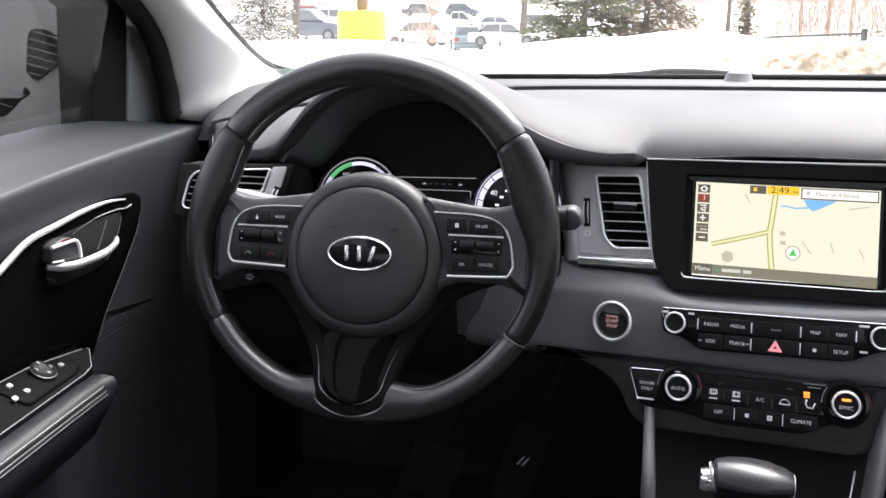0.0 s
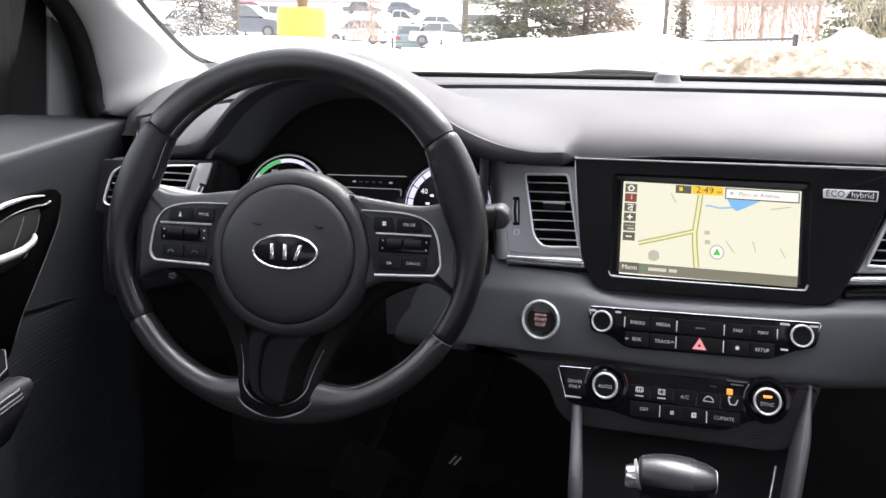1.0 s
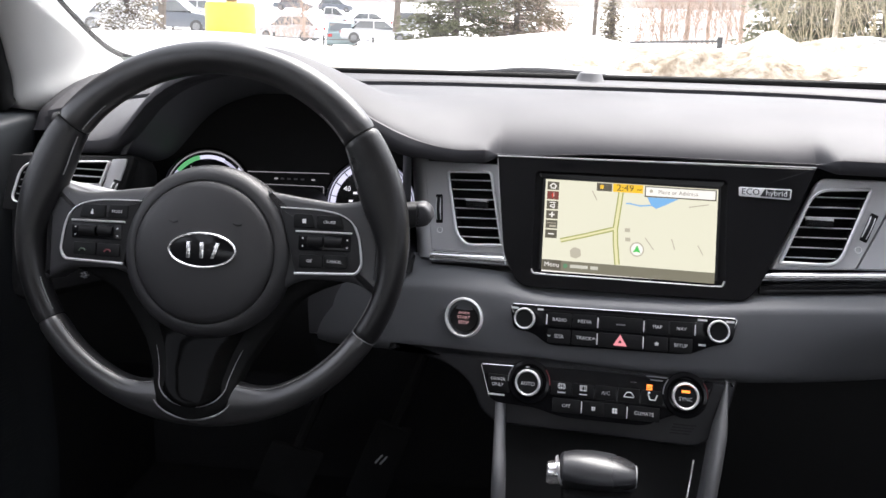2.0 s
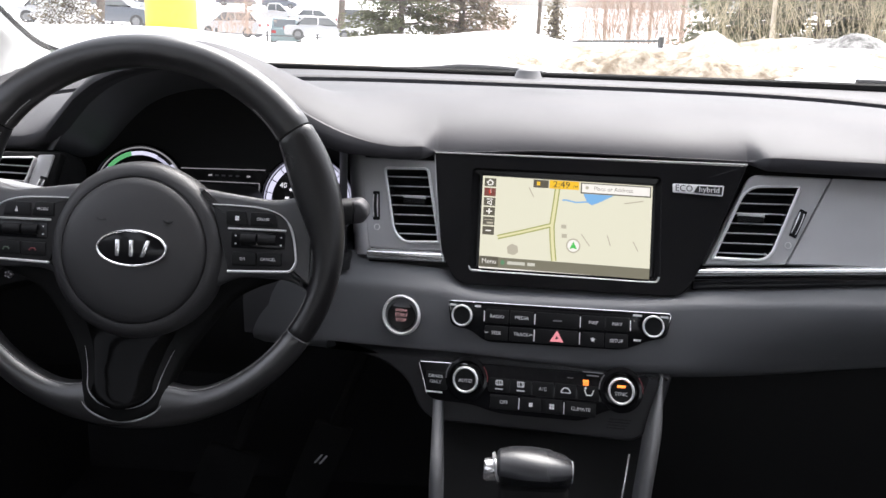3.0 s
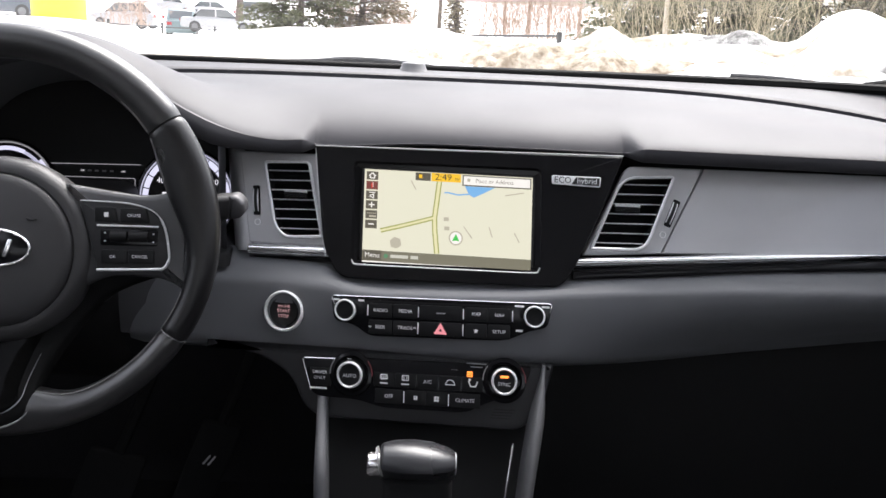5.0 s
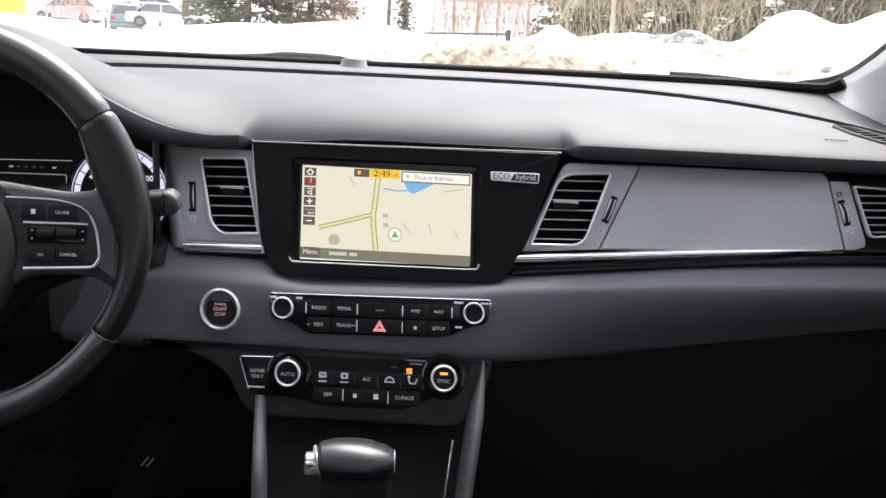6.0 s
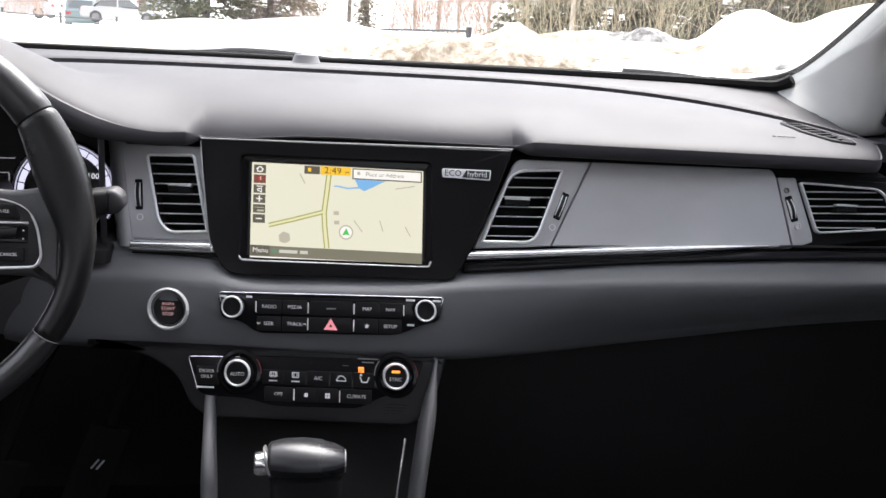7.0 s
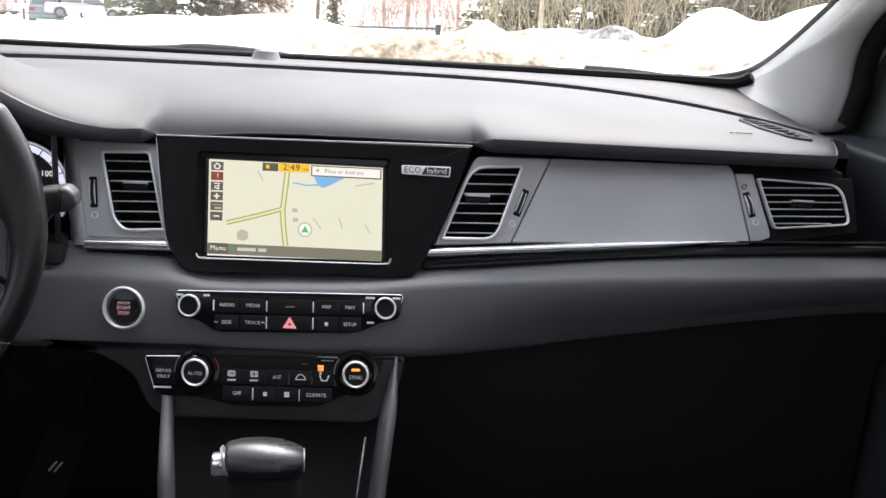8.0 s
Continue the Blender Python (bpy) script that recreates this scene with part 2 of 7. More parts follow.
TILT_W = radians(13.5)
HUB = Vector((-0.3585, 0.957, 0.984))
BOSS = (-0.003, -0.0095)


def wl(u, v, w=0.0):
    return HUB + Vector((u, v * math.sin(TILT_W) - w * math.cos(TILT_W), v * math.cos(TILT_W) + w * math.sin(TILT_W)))


def smooth(a, b, t):
    t = max(0.0, min(1.0, (t - a) / (b - a)))
    return t * t * (3 - 2 * t)


def blend(table, t):
    """A smooth curve through (place, value) pairs."""
    if t <= table[0][0]:
        return table[0][1]
    for i in range(len(table) - 1):
        (a, va), (b, vb) = table[i], table[i + 1]
        if t <= b:
            chord = (vb - va) / (b - a)
            (p, vp), (n, vn) = table[max(i - 1, 0)], table[min(i + 2, len(table) - 1)]
            ma = (vb - vp) / (b - p) if i else chord
            mb = (vn - va) / (n - a) if i + 2 < len(table) else chord
            k, d = (t - a) / (b - a), b - a
            return va * (1 + 2 * k) * (1 - k) ** 2 + ma * d * k * (1 - k) ** 2 + vb * k * k * (3 - 2 * k) + mb * d * k * k * (k - 1)
    return table[-1][1]


# the lower dash stands proud of the display, in the same lines of sight from the seats
SEAT_EYE = Vector((-0.03, 0.165, 1.186))


def sb(x, z, w=0.0):
    p = st(x, z, w)
    d = SEAT_EYE - p
    return p + d * (0.0085 / d.dot(NORMAL))


# ---- the car's shell ----


def hood(x):
    """How far the instrument hood rises over the pad."""
    d = abs(x + 0.362)
    if x < -0.362:
        return blend([(-0.60, 0.0), (-0.525, 0.0), (-0.509, 0.0020), (-0.496, 0.0085), (-0.4815, 0.0235), (-0.468, 0.0400), (-0.460, 0.0485), (-0.440, 0.0640), (-0.420, 0.0738), (-0.400, 0.0800), (-0.380, 0.0840), (-0.362, 0.0850)], x)
    return 0.085 * (0.5 + 0.5 * math.cos(math.pi * min(1.0, d / 0.23)))


def end_curve(x):
    """How far the lip draws back towards the doors."""
    d = max(0.0, abs(x) - 0.562)
    return 1.95 * d * d / (d + 0.012)


def over(x, soft=0.0):
    """1 where the pad meets the display's surround, 0 beside it."""
    return smooth(-0.120 - soft, -0.102 + soft, x) * (1 - smooth(0.203 - soft, 0.222 + soft, x))


def lip_y(x):
    right = 1.086 - 0.115 * x
    left = 1.062 - 0.10 * max(0.0, min(0.08, -x - 0.48))
    return right + (left - right) * smooth(0.10, 0.21, -x) + end_curve(x)


def groove_y(x):
    return 1.33 - 0.13 * (abs(x) / 0.62) ** 3.2


def groove_z(x):
    return 1.111 - 0.033 * (abs(x) / 0.62) ** 4


def pad_z(x, s):
    """Height of the pad from its lip (s = 0) back to the groove (s = 1)."""
    low = 1.061 + 0.003 * smooth(-0.24, -0.16, x) + 0.003 * smooth(-0.10, 0.05, x) + 0.003 * max(0, x) + 0.003 * smooth(-0.20, -0.08, x) - 0.0035 * smooth(-0.21, -0.13, x) * (1 - smooth(-0.08, 0.0, x))
    return low + (groove_z(x) - low) * (1 - (1 - s) ** 2.2) + hood(x) * (1 - smooth(0.10, 0.66, s))


def base_y(x):
    return 1.425 - 0.07 * (x / 0.66) ** 2


def rise(x, s):
    """How the ledge climbs from the groove to the glass; it sinks towards the passenger's pillar."""
    k = smooth(0.48, 0.63, x)
    return (1 - k) * (1 - (1 - s) ** 1.6) + k * s ** 2


xs = sorted([-0.645 + 1.29 * i / 120 for i in range(121)] + [-0.120 + 0.0025 * i for i in range(8)] + [0.2035 + 0.0025 * i for i in range(8)])
dashboard = thing("dashboard", (0, 1.1, 0.8), "black soft-touch car dashboard with a hooded instrument bay", "dashboard")

rows = []
for x in xs:
    start, yg, o = lip_y(x), groove_y(x), over(x)
    yl, under = start + 0.018 * o, pad_z(x, 0) - 0.0070 * o
    f = smooth(0.0, 0.02, hood(x))
    th = 0.0170 - 0.0105 * o + 0.008 * smooth(-0.30, -0.22, x) * f
    row = [(x, yl + 0.10, under - th), (x, yl + 0.03, under - th), (x, yl + 0.008, under - th + 0.0004), (x, yl + 0.003 - 0.002 * f, under - th + 0.002), (x, yl + 0.0005 - 0.004 * f, under - th * 0.62), (x, yl - 0.003 * f, under - th * 0.35), (x, yl + 0.001, under - 0.0022)]
    first = yl + 0.004 + 0.006 * f
    nose = pad_z(x, 0.018 / max(0.05, yg - start)) - pad_z(x, 0) + 0.0070
    for k in range(29):
        d = (yg - first) * (k / 28) ** 1.9
        s = min(1.0, (d + 0.018 * o) / (yg - start - 0.004 - 0.006 * f)) if k < 28 else 1.0
        row.append((x, first + d, pad_z(x, min(1.0, s)) - 0.003 * s - 0.0028 * math.exp(-d / 0.005) - nose * over(x, 1.2 * d) * math.exp(-d / 0.017)))
    row.append((x, yg + 0.003, groove_z(x) - 0.006))
    row.append((x, yg + 0.004, groove_z(x) - 0.012))
    rows.append(row)
part("upper_pad", loft(rows), PAD, dashboard, "dark grey grained dashboard top", 50)

rows = []
for x in xs:
    yg, yb, zb = groove_y(x), base_y(x), 1.1165
    zg = groove_z(x)
    row = [(x, yg + 0.004, zg - 0.012), (x, yg + 0.012, zg - 0.012), (x, yg + 0.0125, zg + 0.001), (x, yg + 0.016, zg + 0.003)]
    for k in range(1, 9):
        s = k / 8
        row.append((x, yg + 0.016 + (yb - yg - 0.016) * s, zg + 0.003 + (zb - zg - 0.003) * rise(x, s)))
    row.append((x, yb + 0.01, zb - 0.02))
    rows.append(row)
part("defroster_ledge", loft(rows), PAD, dashboard, "dark grey ledge at the foot of the windshield", 50)

# black sheet standing in for the shade under the lip, over the trim
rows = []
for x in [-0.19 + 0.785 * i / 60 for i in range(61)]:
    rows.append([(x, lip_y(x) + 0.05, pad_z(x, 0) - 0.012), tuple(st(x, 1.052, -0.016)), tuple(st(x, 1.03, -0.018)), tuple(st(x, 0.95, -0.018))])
part("lip_shade", loft(rows), VOID, dashboard)

# the charcoal band below the trim
def knee_z(x):
    return 0.857 + 0.055 * smooth(0.05, 0.75, x) * 1.25


def band_top(x):
    return blend([(-0.30, 0.936), (-0.10, 0.936), (-0.06, 0.9235), (0.02, 0.9240), (0.10, 0.9275), (0.157, 0.9340), (0.2418, 0.9420), (0.3276, 0.9508), (0.4145, 0.9575), (0.5024, 0.9630), (0.60, 0.9672), (0.70, 0.970)], x)


rows = []
for i in range(89):
    x = -0.295 + 0.98 * i / 88
    t, k = band_top(x), knee_z(x)
    row = [sb(x, t + 0.012, -0.022), sb(x, t + 0.004, -0.016)]
    crease = (0.013 + 0.009 * (1 - smooth(-0.10, -0.06, x))) / (t - k) + 0.14 * smooth(0.15, 0.55, x)
    for q in range(0, 21):
        s = q / 20
        out = 0.0140 * min(0.0, (s - crease) / crease)
        row.append(sb(x, t + (k - t) * s, 0.0035 + out - (0.010 + 0.045 * smooth(0.12, 0.34, x)) * max(0.0, (s - crease) / (1 - crease)) ** 2.0))
    row += [sb(x, k - 0.006, -0.012 - 0.045 * smooth(0.12, 0.34, x)), sb(x, k - 0.012, -0.05 - 0.045 * smooth(0.12, 0.34, x))]
    rows.append([tuple(p) for p in row])
part("lower_band", loft(rows), LOWER, dashboard, "charcoal grained lower dash band", 60)

# knee panel by the driver, left of the stack; blackened under the column for shade
for x0, x1, low, material, label in ((-0.62, -0.300, 0.0, GLOVE, "knee panel blackened for the shade under the column"), (-0.300, -0.215, 1.0, HOUSING, "charcoal knee panel")):
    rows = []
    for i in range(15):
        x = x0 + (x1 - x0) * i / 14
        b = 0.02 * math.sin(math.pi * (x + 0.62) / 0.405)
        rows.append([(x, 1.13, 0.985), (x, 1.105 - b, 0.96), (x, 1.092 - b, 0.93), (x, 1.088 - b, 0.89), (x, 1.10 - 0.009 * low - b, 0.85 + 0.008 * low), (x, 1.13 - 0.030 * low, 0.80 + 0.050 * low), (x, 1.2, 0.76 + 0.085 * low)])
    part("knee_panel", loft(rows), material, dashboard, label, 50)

# the housing round the climate controls, its charcoal darkened for the band's shade
shape = rounded([(-0.215, 0.853), (0.142, 0.853), (0.128, 0.80), (0.105, 0.786), (-0.095, 0.786), (-0.112, 0.797), (-0.125, 0.825), (-0.155, 0.842)], [0.002, 0.004, 0.01, 0.008, 0.008, 0.02, 0.03, 0.03], 6)
part("climate_housing", slab(shape, -0.08, -0.008, 0.006, sb), SHADE, dashboard, "climate control housing, charcoal darkened for shade")

# glove box, below the band, coloured near black for the footwell's shade
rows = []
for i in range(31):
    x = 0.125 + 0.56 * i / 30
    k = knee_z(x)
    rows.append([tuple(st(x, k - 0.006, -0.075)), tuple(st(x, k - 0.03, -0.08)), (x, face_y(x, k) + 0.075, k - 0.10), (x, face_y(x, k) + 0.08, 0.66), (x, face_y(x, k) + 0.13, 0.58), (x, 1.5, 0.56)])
part("glove_box", loft(rows), GLOVE, dashboard, "glove box lid blackened for footwell shade", 50)

# instrument bay: the inside of the hood
rows = []
for i in range(49):
    x = -0.532 + 0.338 * i / 48
    top = pad_z(x, 0) - 0.013
    x2 = -0.36 + (x + 0.36) * 0.93
    rows.append([(x, lip_y(x) + 0.004, top), (x, lip_y(x) + 0.03, top - 0.002), (x2, 1.13, top - 0.012), (x2, 1.185, top - 0.03)])
part("hood_lining", loft(rows), LOWER, dashboard, "charcoal lining of the instrument hood", 60)
for s, x0 in ((-1, -0.532), (1, -0.194)):
    rows = []
    for k in range(13):
        z = 0.93 + 0.135 * k / 12
        rows.append([(x0, 1.095, z), (x0 - s * 0.006, 1.10, z), (x0 - s * 0.016, 1.14, z), (x0 - s * 0.024, 1.19, z)])
    part("bay_cheek", loft(rows), HOUSING, dashboard, angle=60)
part("bay_edge", tube(spline([(-0.4856, 1.09, 1.0677), (-0.4965, 1.09, 1.0536), (-0.5055, 1.09, 1.038), (-0.5113, 1.09, 1.020), (-0.5120, 1.09, 1.000)], 5), [0.0006, 0.0012, 0.0018, 0.0022, 0.0025] + [0.0028] * 16, 8), SLAT, dashboard, "grey edge of the instrument bay", 60)
part("bay_floor", slab(rounded([(-0.54, 1.08), (-0.19, 1.08), (-0.19, 1.2), (-0.54, 1.2)], 0.01), 0.93, 0.945, 0.003, lambda u, v, w: Vector((u, v, w))), DARK, dashboard)

# the shaped cheek between the vent trim and the instrument bay
rows = []
for k in range(17):
    z = 0.945 + 0.107 * k / 16
    x = -0.171 - 0.013 * k / 16
    rows.append([tuple(st(x + 0.002, z, -0.004)), tuple(st(x - 0.003, z, -0.002)), tuple(st(x - 0.012, z, -0.006)), tuple(st(x - 0.020, z, -0.02)), tuple(st(x - 0.022, z, -0.07))])
part("vent_cheek", loft(rows), TRIM, dashboard, "grey curved edge beside the instruments", 60)

# dark backing behind the outer vent by the driver's door
shape = rounded([(-0.60, 0.90), (-0.47, 0.93), (-0.47, 1.052), (-0.612, 1.052)], 0.02)
part("end_panel", slab(shape, -0.07, -0.024, 0.01, lf), VOID, dashboard, "black end panel of the dash")

# ---- trim on the dash face ----
VENT_L = ([(-0.160, 1.0345), (-0.1115, 1.0365), (-0.0955, 0.9615), (-0.135, 0.9590), (-0.1465, 0.970)], [0.006, 0.006, 0.002, 0.012, 0.012])
VENT_R = ([(0.2035, 1.0380), (0.2570, 1.0415), (0.2290, 0.9670), (0.1735, 0.9655)], [0.016, 0.006, 0.014, 0.003])
VENT_O = ([(0.4965, 1.0410), (0.5855, 1.0385), (0.5945, 0.9985), (0.5135, 0.9910)], [0.003, 0.016, 0.009, 0.006])


def holed(outer, hole, w0, w1, at, b=0.0012):
    """A plate with an opening; both outlines are followed by direction from the opening's middle."""
    cx, cz = sum(u for u, v in hole) / len(hole), sum(v for u, v in hole) / len(hole)

    def reach(poly, a):
        dx, dz = math.cos(a), math.sin(a)
        best = 0.0
        for (x0, z0), (x1, z1) in zip(poly, poly[1:] + poly[:1]):
            ex, ez = x1 - x0, z1 - z0
            den = dx * ez - dz * ex
            if abs(den) < 1e-12:
                continue
            t = ((x0 - cx) * ez - (z0 - cz) * ex) / den
            q = ((x0 - cx) * dz - (z0 - cz) * dx) / den
            if t > 0 and -1e-6 <= q <= 1 + 1e-6:
                best = max(best, t)
        return (cx + dx * best, cz + dz * best)

    angles = sorted({round(math.atan2(v - cz, u - cx), 5) for u, v in list(outer) + list(hole)} | {round(-3.14 + 0.0654 * k, 5) for k in range(96)})
    o, h, oi = [reach(outer, a) for a in angles], [reach(hole, a) for a in angles], [reach(inset(outer, b), a) for a in angles]
    return loft([[at(u, v, w0) for u, v in o], [at(u, v, w1 - b) for u, v in o], [at(u, v, w1) for u, v in oi], [at(u, v, w1) for u, v in h], [at(u, v, w0) for u, v in h]], closed=True)


trim_l = [(-0.186, 1.043), (-0.104, 1.044), (-0.089, 0.954), (-0.172, 0.953)]
part("vent_trim", holed(rounded(trim_l, 0.002), rounded(*VENT_L), -0.02, -0.002, st), TRIM, dashboard, "satin grey panel round the centre vent")
trim_r = [(0.208, 1.0485), (0.284, 1.0495), (0.244, 0.966), (0.167, 0.960)]
part("vent_trim", holed(rounded(trim_r, [0.008, 0.002, 0.002, 0.002]), rounded(*VENT_R), -0.02, -0.002, st), TRIM, dashboard, "satin grey panel round the centre vent")
trim_p = [(0.2852, 1.0495), (0.468, 1.052), (0.473, 1.046), (0.486, 0.992), (0.490, 0.9755), (0.2452, 0.966)]
part("passenger_trim", slab(rounded(trim_p, [0.001, 0.006, 0.004, 0.004, 0.002, 0.001]), -0.02, -0.0016, 0.0012, st), TRIM, dashboard, "satin grey passenger-side trim panel")
trim_o = [(0.4745, 1.0465), (0.600, 1.046), (0.605, 0.992), (0.4915, 0.974)]
part("outer_vent_surround", holed(rounded(trim_o, 0.003), rounded(*VENT_O), -0.02, -0.0045, st), VOID, dashboard, "black panel round the outer vent")
part("outer_vent_surround", holed(rounded([(-u, v) for u, v in trim_o], 0.003), rounded([(-u, v) for u, v in VENT_O[0]], VENT_O[1]), -0.02, -0.0045, lf), VOID, dashboard, "black panel round the outer vent")
part("outer_vent_trim", slab(rounded([(0.4745, 1.0445), (0.4935, 1.0450), (0.5105, 0.9895), (0.511, 0.983), (0.4915, 0.976)], 0.002, 3), -0.02, -0.002, 0.001, st), TRIM, dashboard, "satin grey panel beside the outer vent")
part("vent_trim", slab(rounded([(-0.4955, 1.043), (-0.4800, 1.0437), (-0.4975, 0.981), (-0.511, 0.988)], 0.002, 2), -0.02, -0.001, 0.001, lf), TRIM, dashboard, "satin grey panel beside the outer vent")

# bright strips with a gloss black underside
def arched(upper, lower, w0, w1, at):
    """A moulding between two lines with a rounded face."""
    rows = []
    for (xa, za), (xb, zb) in zip(upper, lower):
        rows.append([at(xa, za, w0)] + [at(xa + (xb - xa) * (0.5 - 0.5 * math.cos(math.pi * k / 10)), za + (zb - za) * (0.5 - 0.5 * math.cos(math.pi * k / 10)), w1 - (w1 - w0) * 0.55 * (1 - math.sin(math.pi * k / 10))) for k in range(11)] + [at(xb, zb, w0)])
    return loft(rows, closed=True, caps=True)


part("bright_strip", arched([(-0.171, 0.9520), (-0.13, 0.9528), (-0.0898, 0.9535)], [(-0.172, 0.9415), (-0.13, 0.9420), (-0.0865, 0.9425)], -0.006, 0.005, st), CHROME, dashboard, "polished silver trim strip", 60)
strip = []
for k in range(31):
    x = 0.163 + 0.495 * k / 30
    strip.append((x, blend([(0.16, 0.9570), (0.2417, 0.9630), (0.3275, 0.9702), (0.4144, 0.9760), (0.4789, 0.9785), (0.66, 0.985)], x)))
top = strip
low = [(x - 0.006, z - blend([(0.16, 0.0100), (0.2417, 0.0088), (0.3275, 0.0092), (0.4145, 0.0072), (0.473, 0.0030), (0.60, 0.0028)], x)) for x, z in strip]
cutoff = [k for k in range(31) if strip[k][0] < 0.482]
part("bright_strip", arched([top[k] for k in cutoff], [low[k] for k in cutoff], -0.006, 0.005, st), CHROME, dashboard, "polished silver trim strip", 60)
deep = [(x - 0.006, band_top(x) + 0.001) for x, z in strip]
part("strip_tail", slab([top[k] for k in range(19, 31)] + [low[k] for k in range(30, 18, -1)], -0.012, 0.001, 0.002, st), DARK, dashboard, "black end of the silver strip")
part("gloss_band", slab([(x, z - 0.003) for x, z in low] + deep[::-1], -0.014, 0.001, 0.002, st), GLOSS, dashboard, "gloss black strip below the silver trim")
part("gloss_band", slab([(-0.172, 0.9405), (-0.086, 0.9425), (-0.083, 0.9365), (-0.172, 0.9345)], -0.018, -0.004, 0.001, st), GLOSS, dashboard)

# ---- display unit ----
display = thing("infotainment_display", st(0.03, 0.93), "gloss black infotainment unit showing a navigation map", "display")
bezel = rounded([(-0.1055, 1.0515), (0.2045, 1.0560), (0.1745, 0.980), (0.1555, 0.9405), (0.1440, 0.9275), (-0.0770, 0.9235), (-0.0935, 0.952)], [0.002, 0.002, 0.01, 0.01, 0.012, 0.012, 0.01], 5)
cut = rounded([(-0.066, 1.0385), (0.1235, 1.0405), (0.1255, 0.939), (-0.0655, 0.9365)], 0.006, 5)


part("bezel", holed(bezel, cut, -0.012, 0.006, st), GLOSS, display, "gloss black surround", 40)
part("screen_wall", loft([[st(u, v, 0.006) for u, v in cut], [st(u, v, -0.002) for u, v in inset(cut, 0.0015)], [st(u, v, -0.0028) for u, v in inset(cut, 0.006)]], closed=True), GLOSS, display, angle=30)
edge = [st(u, v, 0.0065) for u, v in ((-0.1055, 1.051), (0.05, 1.0537), (0.204, 1.0565))]
part("top_edge", tube(edge, 0.0008, 6), SLAT, display, "thin bright edge")
part("side_edge", tube([st(-0.1052, 1.049, 0.0045), st(-0.1015, 1.01, 0.0045), st(-0.0965, 0.965, 0.0045), st(-0.0915, 0.944, 0.0045)], 0.0008, 6), SATIN, display, "thin bright edge")
part("bottom_edge", tube([st(u, v, 0.0035) for u, v in ((-0.066, 0.942), (-0.063, 0.9378), (-0.05, 0.9372), (0.11, 0.9388), (0.122, 0.9398), (0.1245, 0.945))], 0.0012, 6), SATIN, display, "polished lower edge of the screen")

screen = part("screen", slab([(-0.0585, 1.0345), (0.118, 1.0345), (0.118, 0.9395), (-0.0585, 0.9395)], -0.006, -0.003, 0.0, st), BLACKPAINT, display, "lit map screen")
SX0, SX1, SZ0, SZ1 = -0.0555, 0.1152, 0.9420, 1.0320


def sc(u, v, w=0.0):
    """Places on the screen: u and v from 0 to 1."""
    return st(SX0 + (SX1 - SX0) * u, SZ0 + (SZ1 - SZ0) * v, -0.0026 + w)


def card(u0, u1, v0, v1, w=0.0, d=0.0):
    return slab([(u0, v0), (u1 + 0, v0), (u1 + d, v1), (u0 + d, v1)], w - 0.0002, w, 0.0, sc)


def stripe(points, width, w):
    """A flat line of even width on the screen."""
    geos = []
    k = 0.53
    for (a, b), (c, d) in zip(points, points[1:]):
        e = Vector((c - a, (d - b) * k)).normalized()
        n = Vector((-e.y, e.x / k)) * width * 0.5
        geos.append(([tuple(sc(p[0], p[1], w)) for p in ((a + n.x, b + n.y), (c + n.x, d + n.y), (c - n.x, d - n.y), (a - n.x, b - n.y))], [(0, 1, 2, 3)]))
    return join(*geos)


part("map", card(0, 1, 0, 1, 0.0), SCREEN, screen)
main = [(0.445, 0.12), (0.43, 0.35), (0.425, 0.5), (0.44, 0.75), (0.452, 0.98)]
side = [(0.105, 0.335), (0.25, 0.41), (0.42, 0.505)]
part("road", stripe(main, 0.032, 0.0002), ROADS, screen)
part("road", stripe(main, 0.018, 0.0004), ROADMID, screen)
part("road", stripe(side, 0.026, 0.0002), ROADS, screen)
part("road", stripe(side, 0.012, 0.0004), ROADMID, screen)
part("lake", (([tuple(sc(u, v, 0.0003)) for u, v in ((0.60, 0.87), (0.78, 0.87), (0.70, 0.79), (0.655, 0.75), (0.635, 0.77), (0.62, 0.80))]), [(0, 1, 2, 3, 4, 5)]), LAKE, screen)
part("stream", stripe([(0.48, 0.785), (0.50, 0.79), (0.56, 0.77), (0.63, 0.785)], 0.008, 0.0003), LAKE, screen)
for pts in (((0.28, 0.90), (0.31, 0.80)), ((0.84, 0.79), (0.95, 0.83)), ((0.60, 0.43), (0.65, 0.31)), ((0.75, 0.44), (0.77, 0.33)), ((0.90, 0.39), (0.93, 0.29))):
    part("street_mark", stripe(pts, 0.006, 0.0003), MAPGREY, screen)
part("building_mark", slab(rounded([(0.170, 0.165), (0.205, 0.150), (0.232, 0.185), (0.226, 0.255), (0.190, 0.275), (0.164, 0.235)], 0.008, 3), 0.0001, 0.0003, 0, sc), MAPGREY, screen)
for u, v in ((0.48, 0.48), (0.485, 0.38)):
    part("building_mark", card(u, u + 0.03, v, v + 0.04, 0.0003), MAPGREY, screen)
ringpts = disc(0.042, 28, 0.555, 0.30, 0.079)
part("position_ring", slab(ringpts, 0.0003, 0.0005, 0, sc), MAPGREY, screen)
part("position_disc", slab(disc(0.034, 28, 0.555, 0.30, 0.064), 0.0005, 0.0007, 0, sc), WHITE, screen)
part("position_arrow", slab([(0.533, 0.265), (0.555, 0.275), (0.577, 0.265), (0.556, 0.345)], 0.0007, 0.0009, 0, sc), ARROW, screen)
part("bottom_bar", card(0, 1, 0.0, 0.115, 0.0003), BAR, screen)
part("menu_button", card(0.005, 0.115, 0.008, 0.118, 0.0005), TILE, screen)
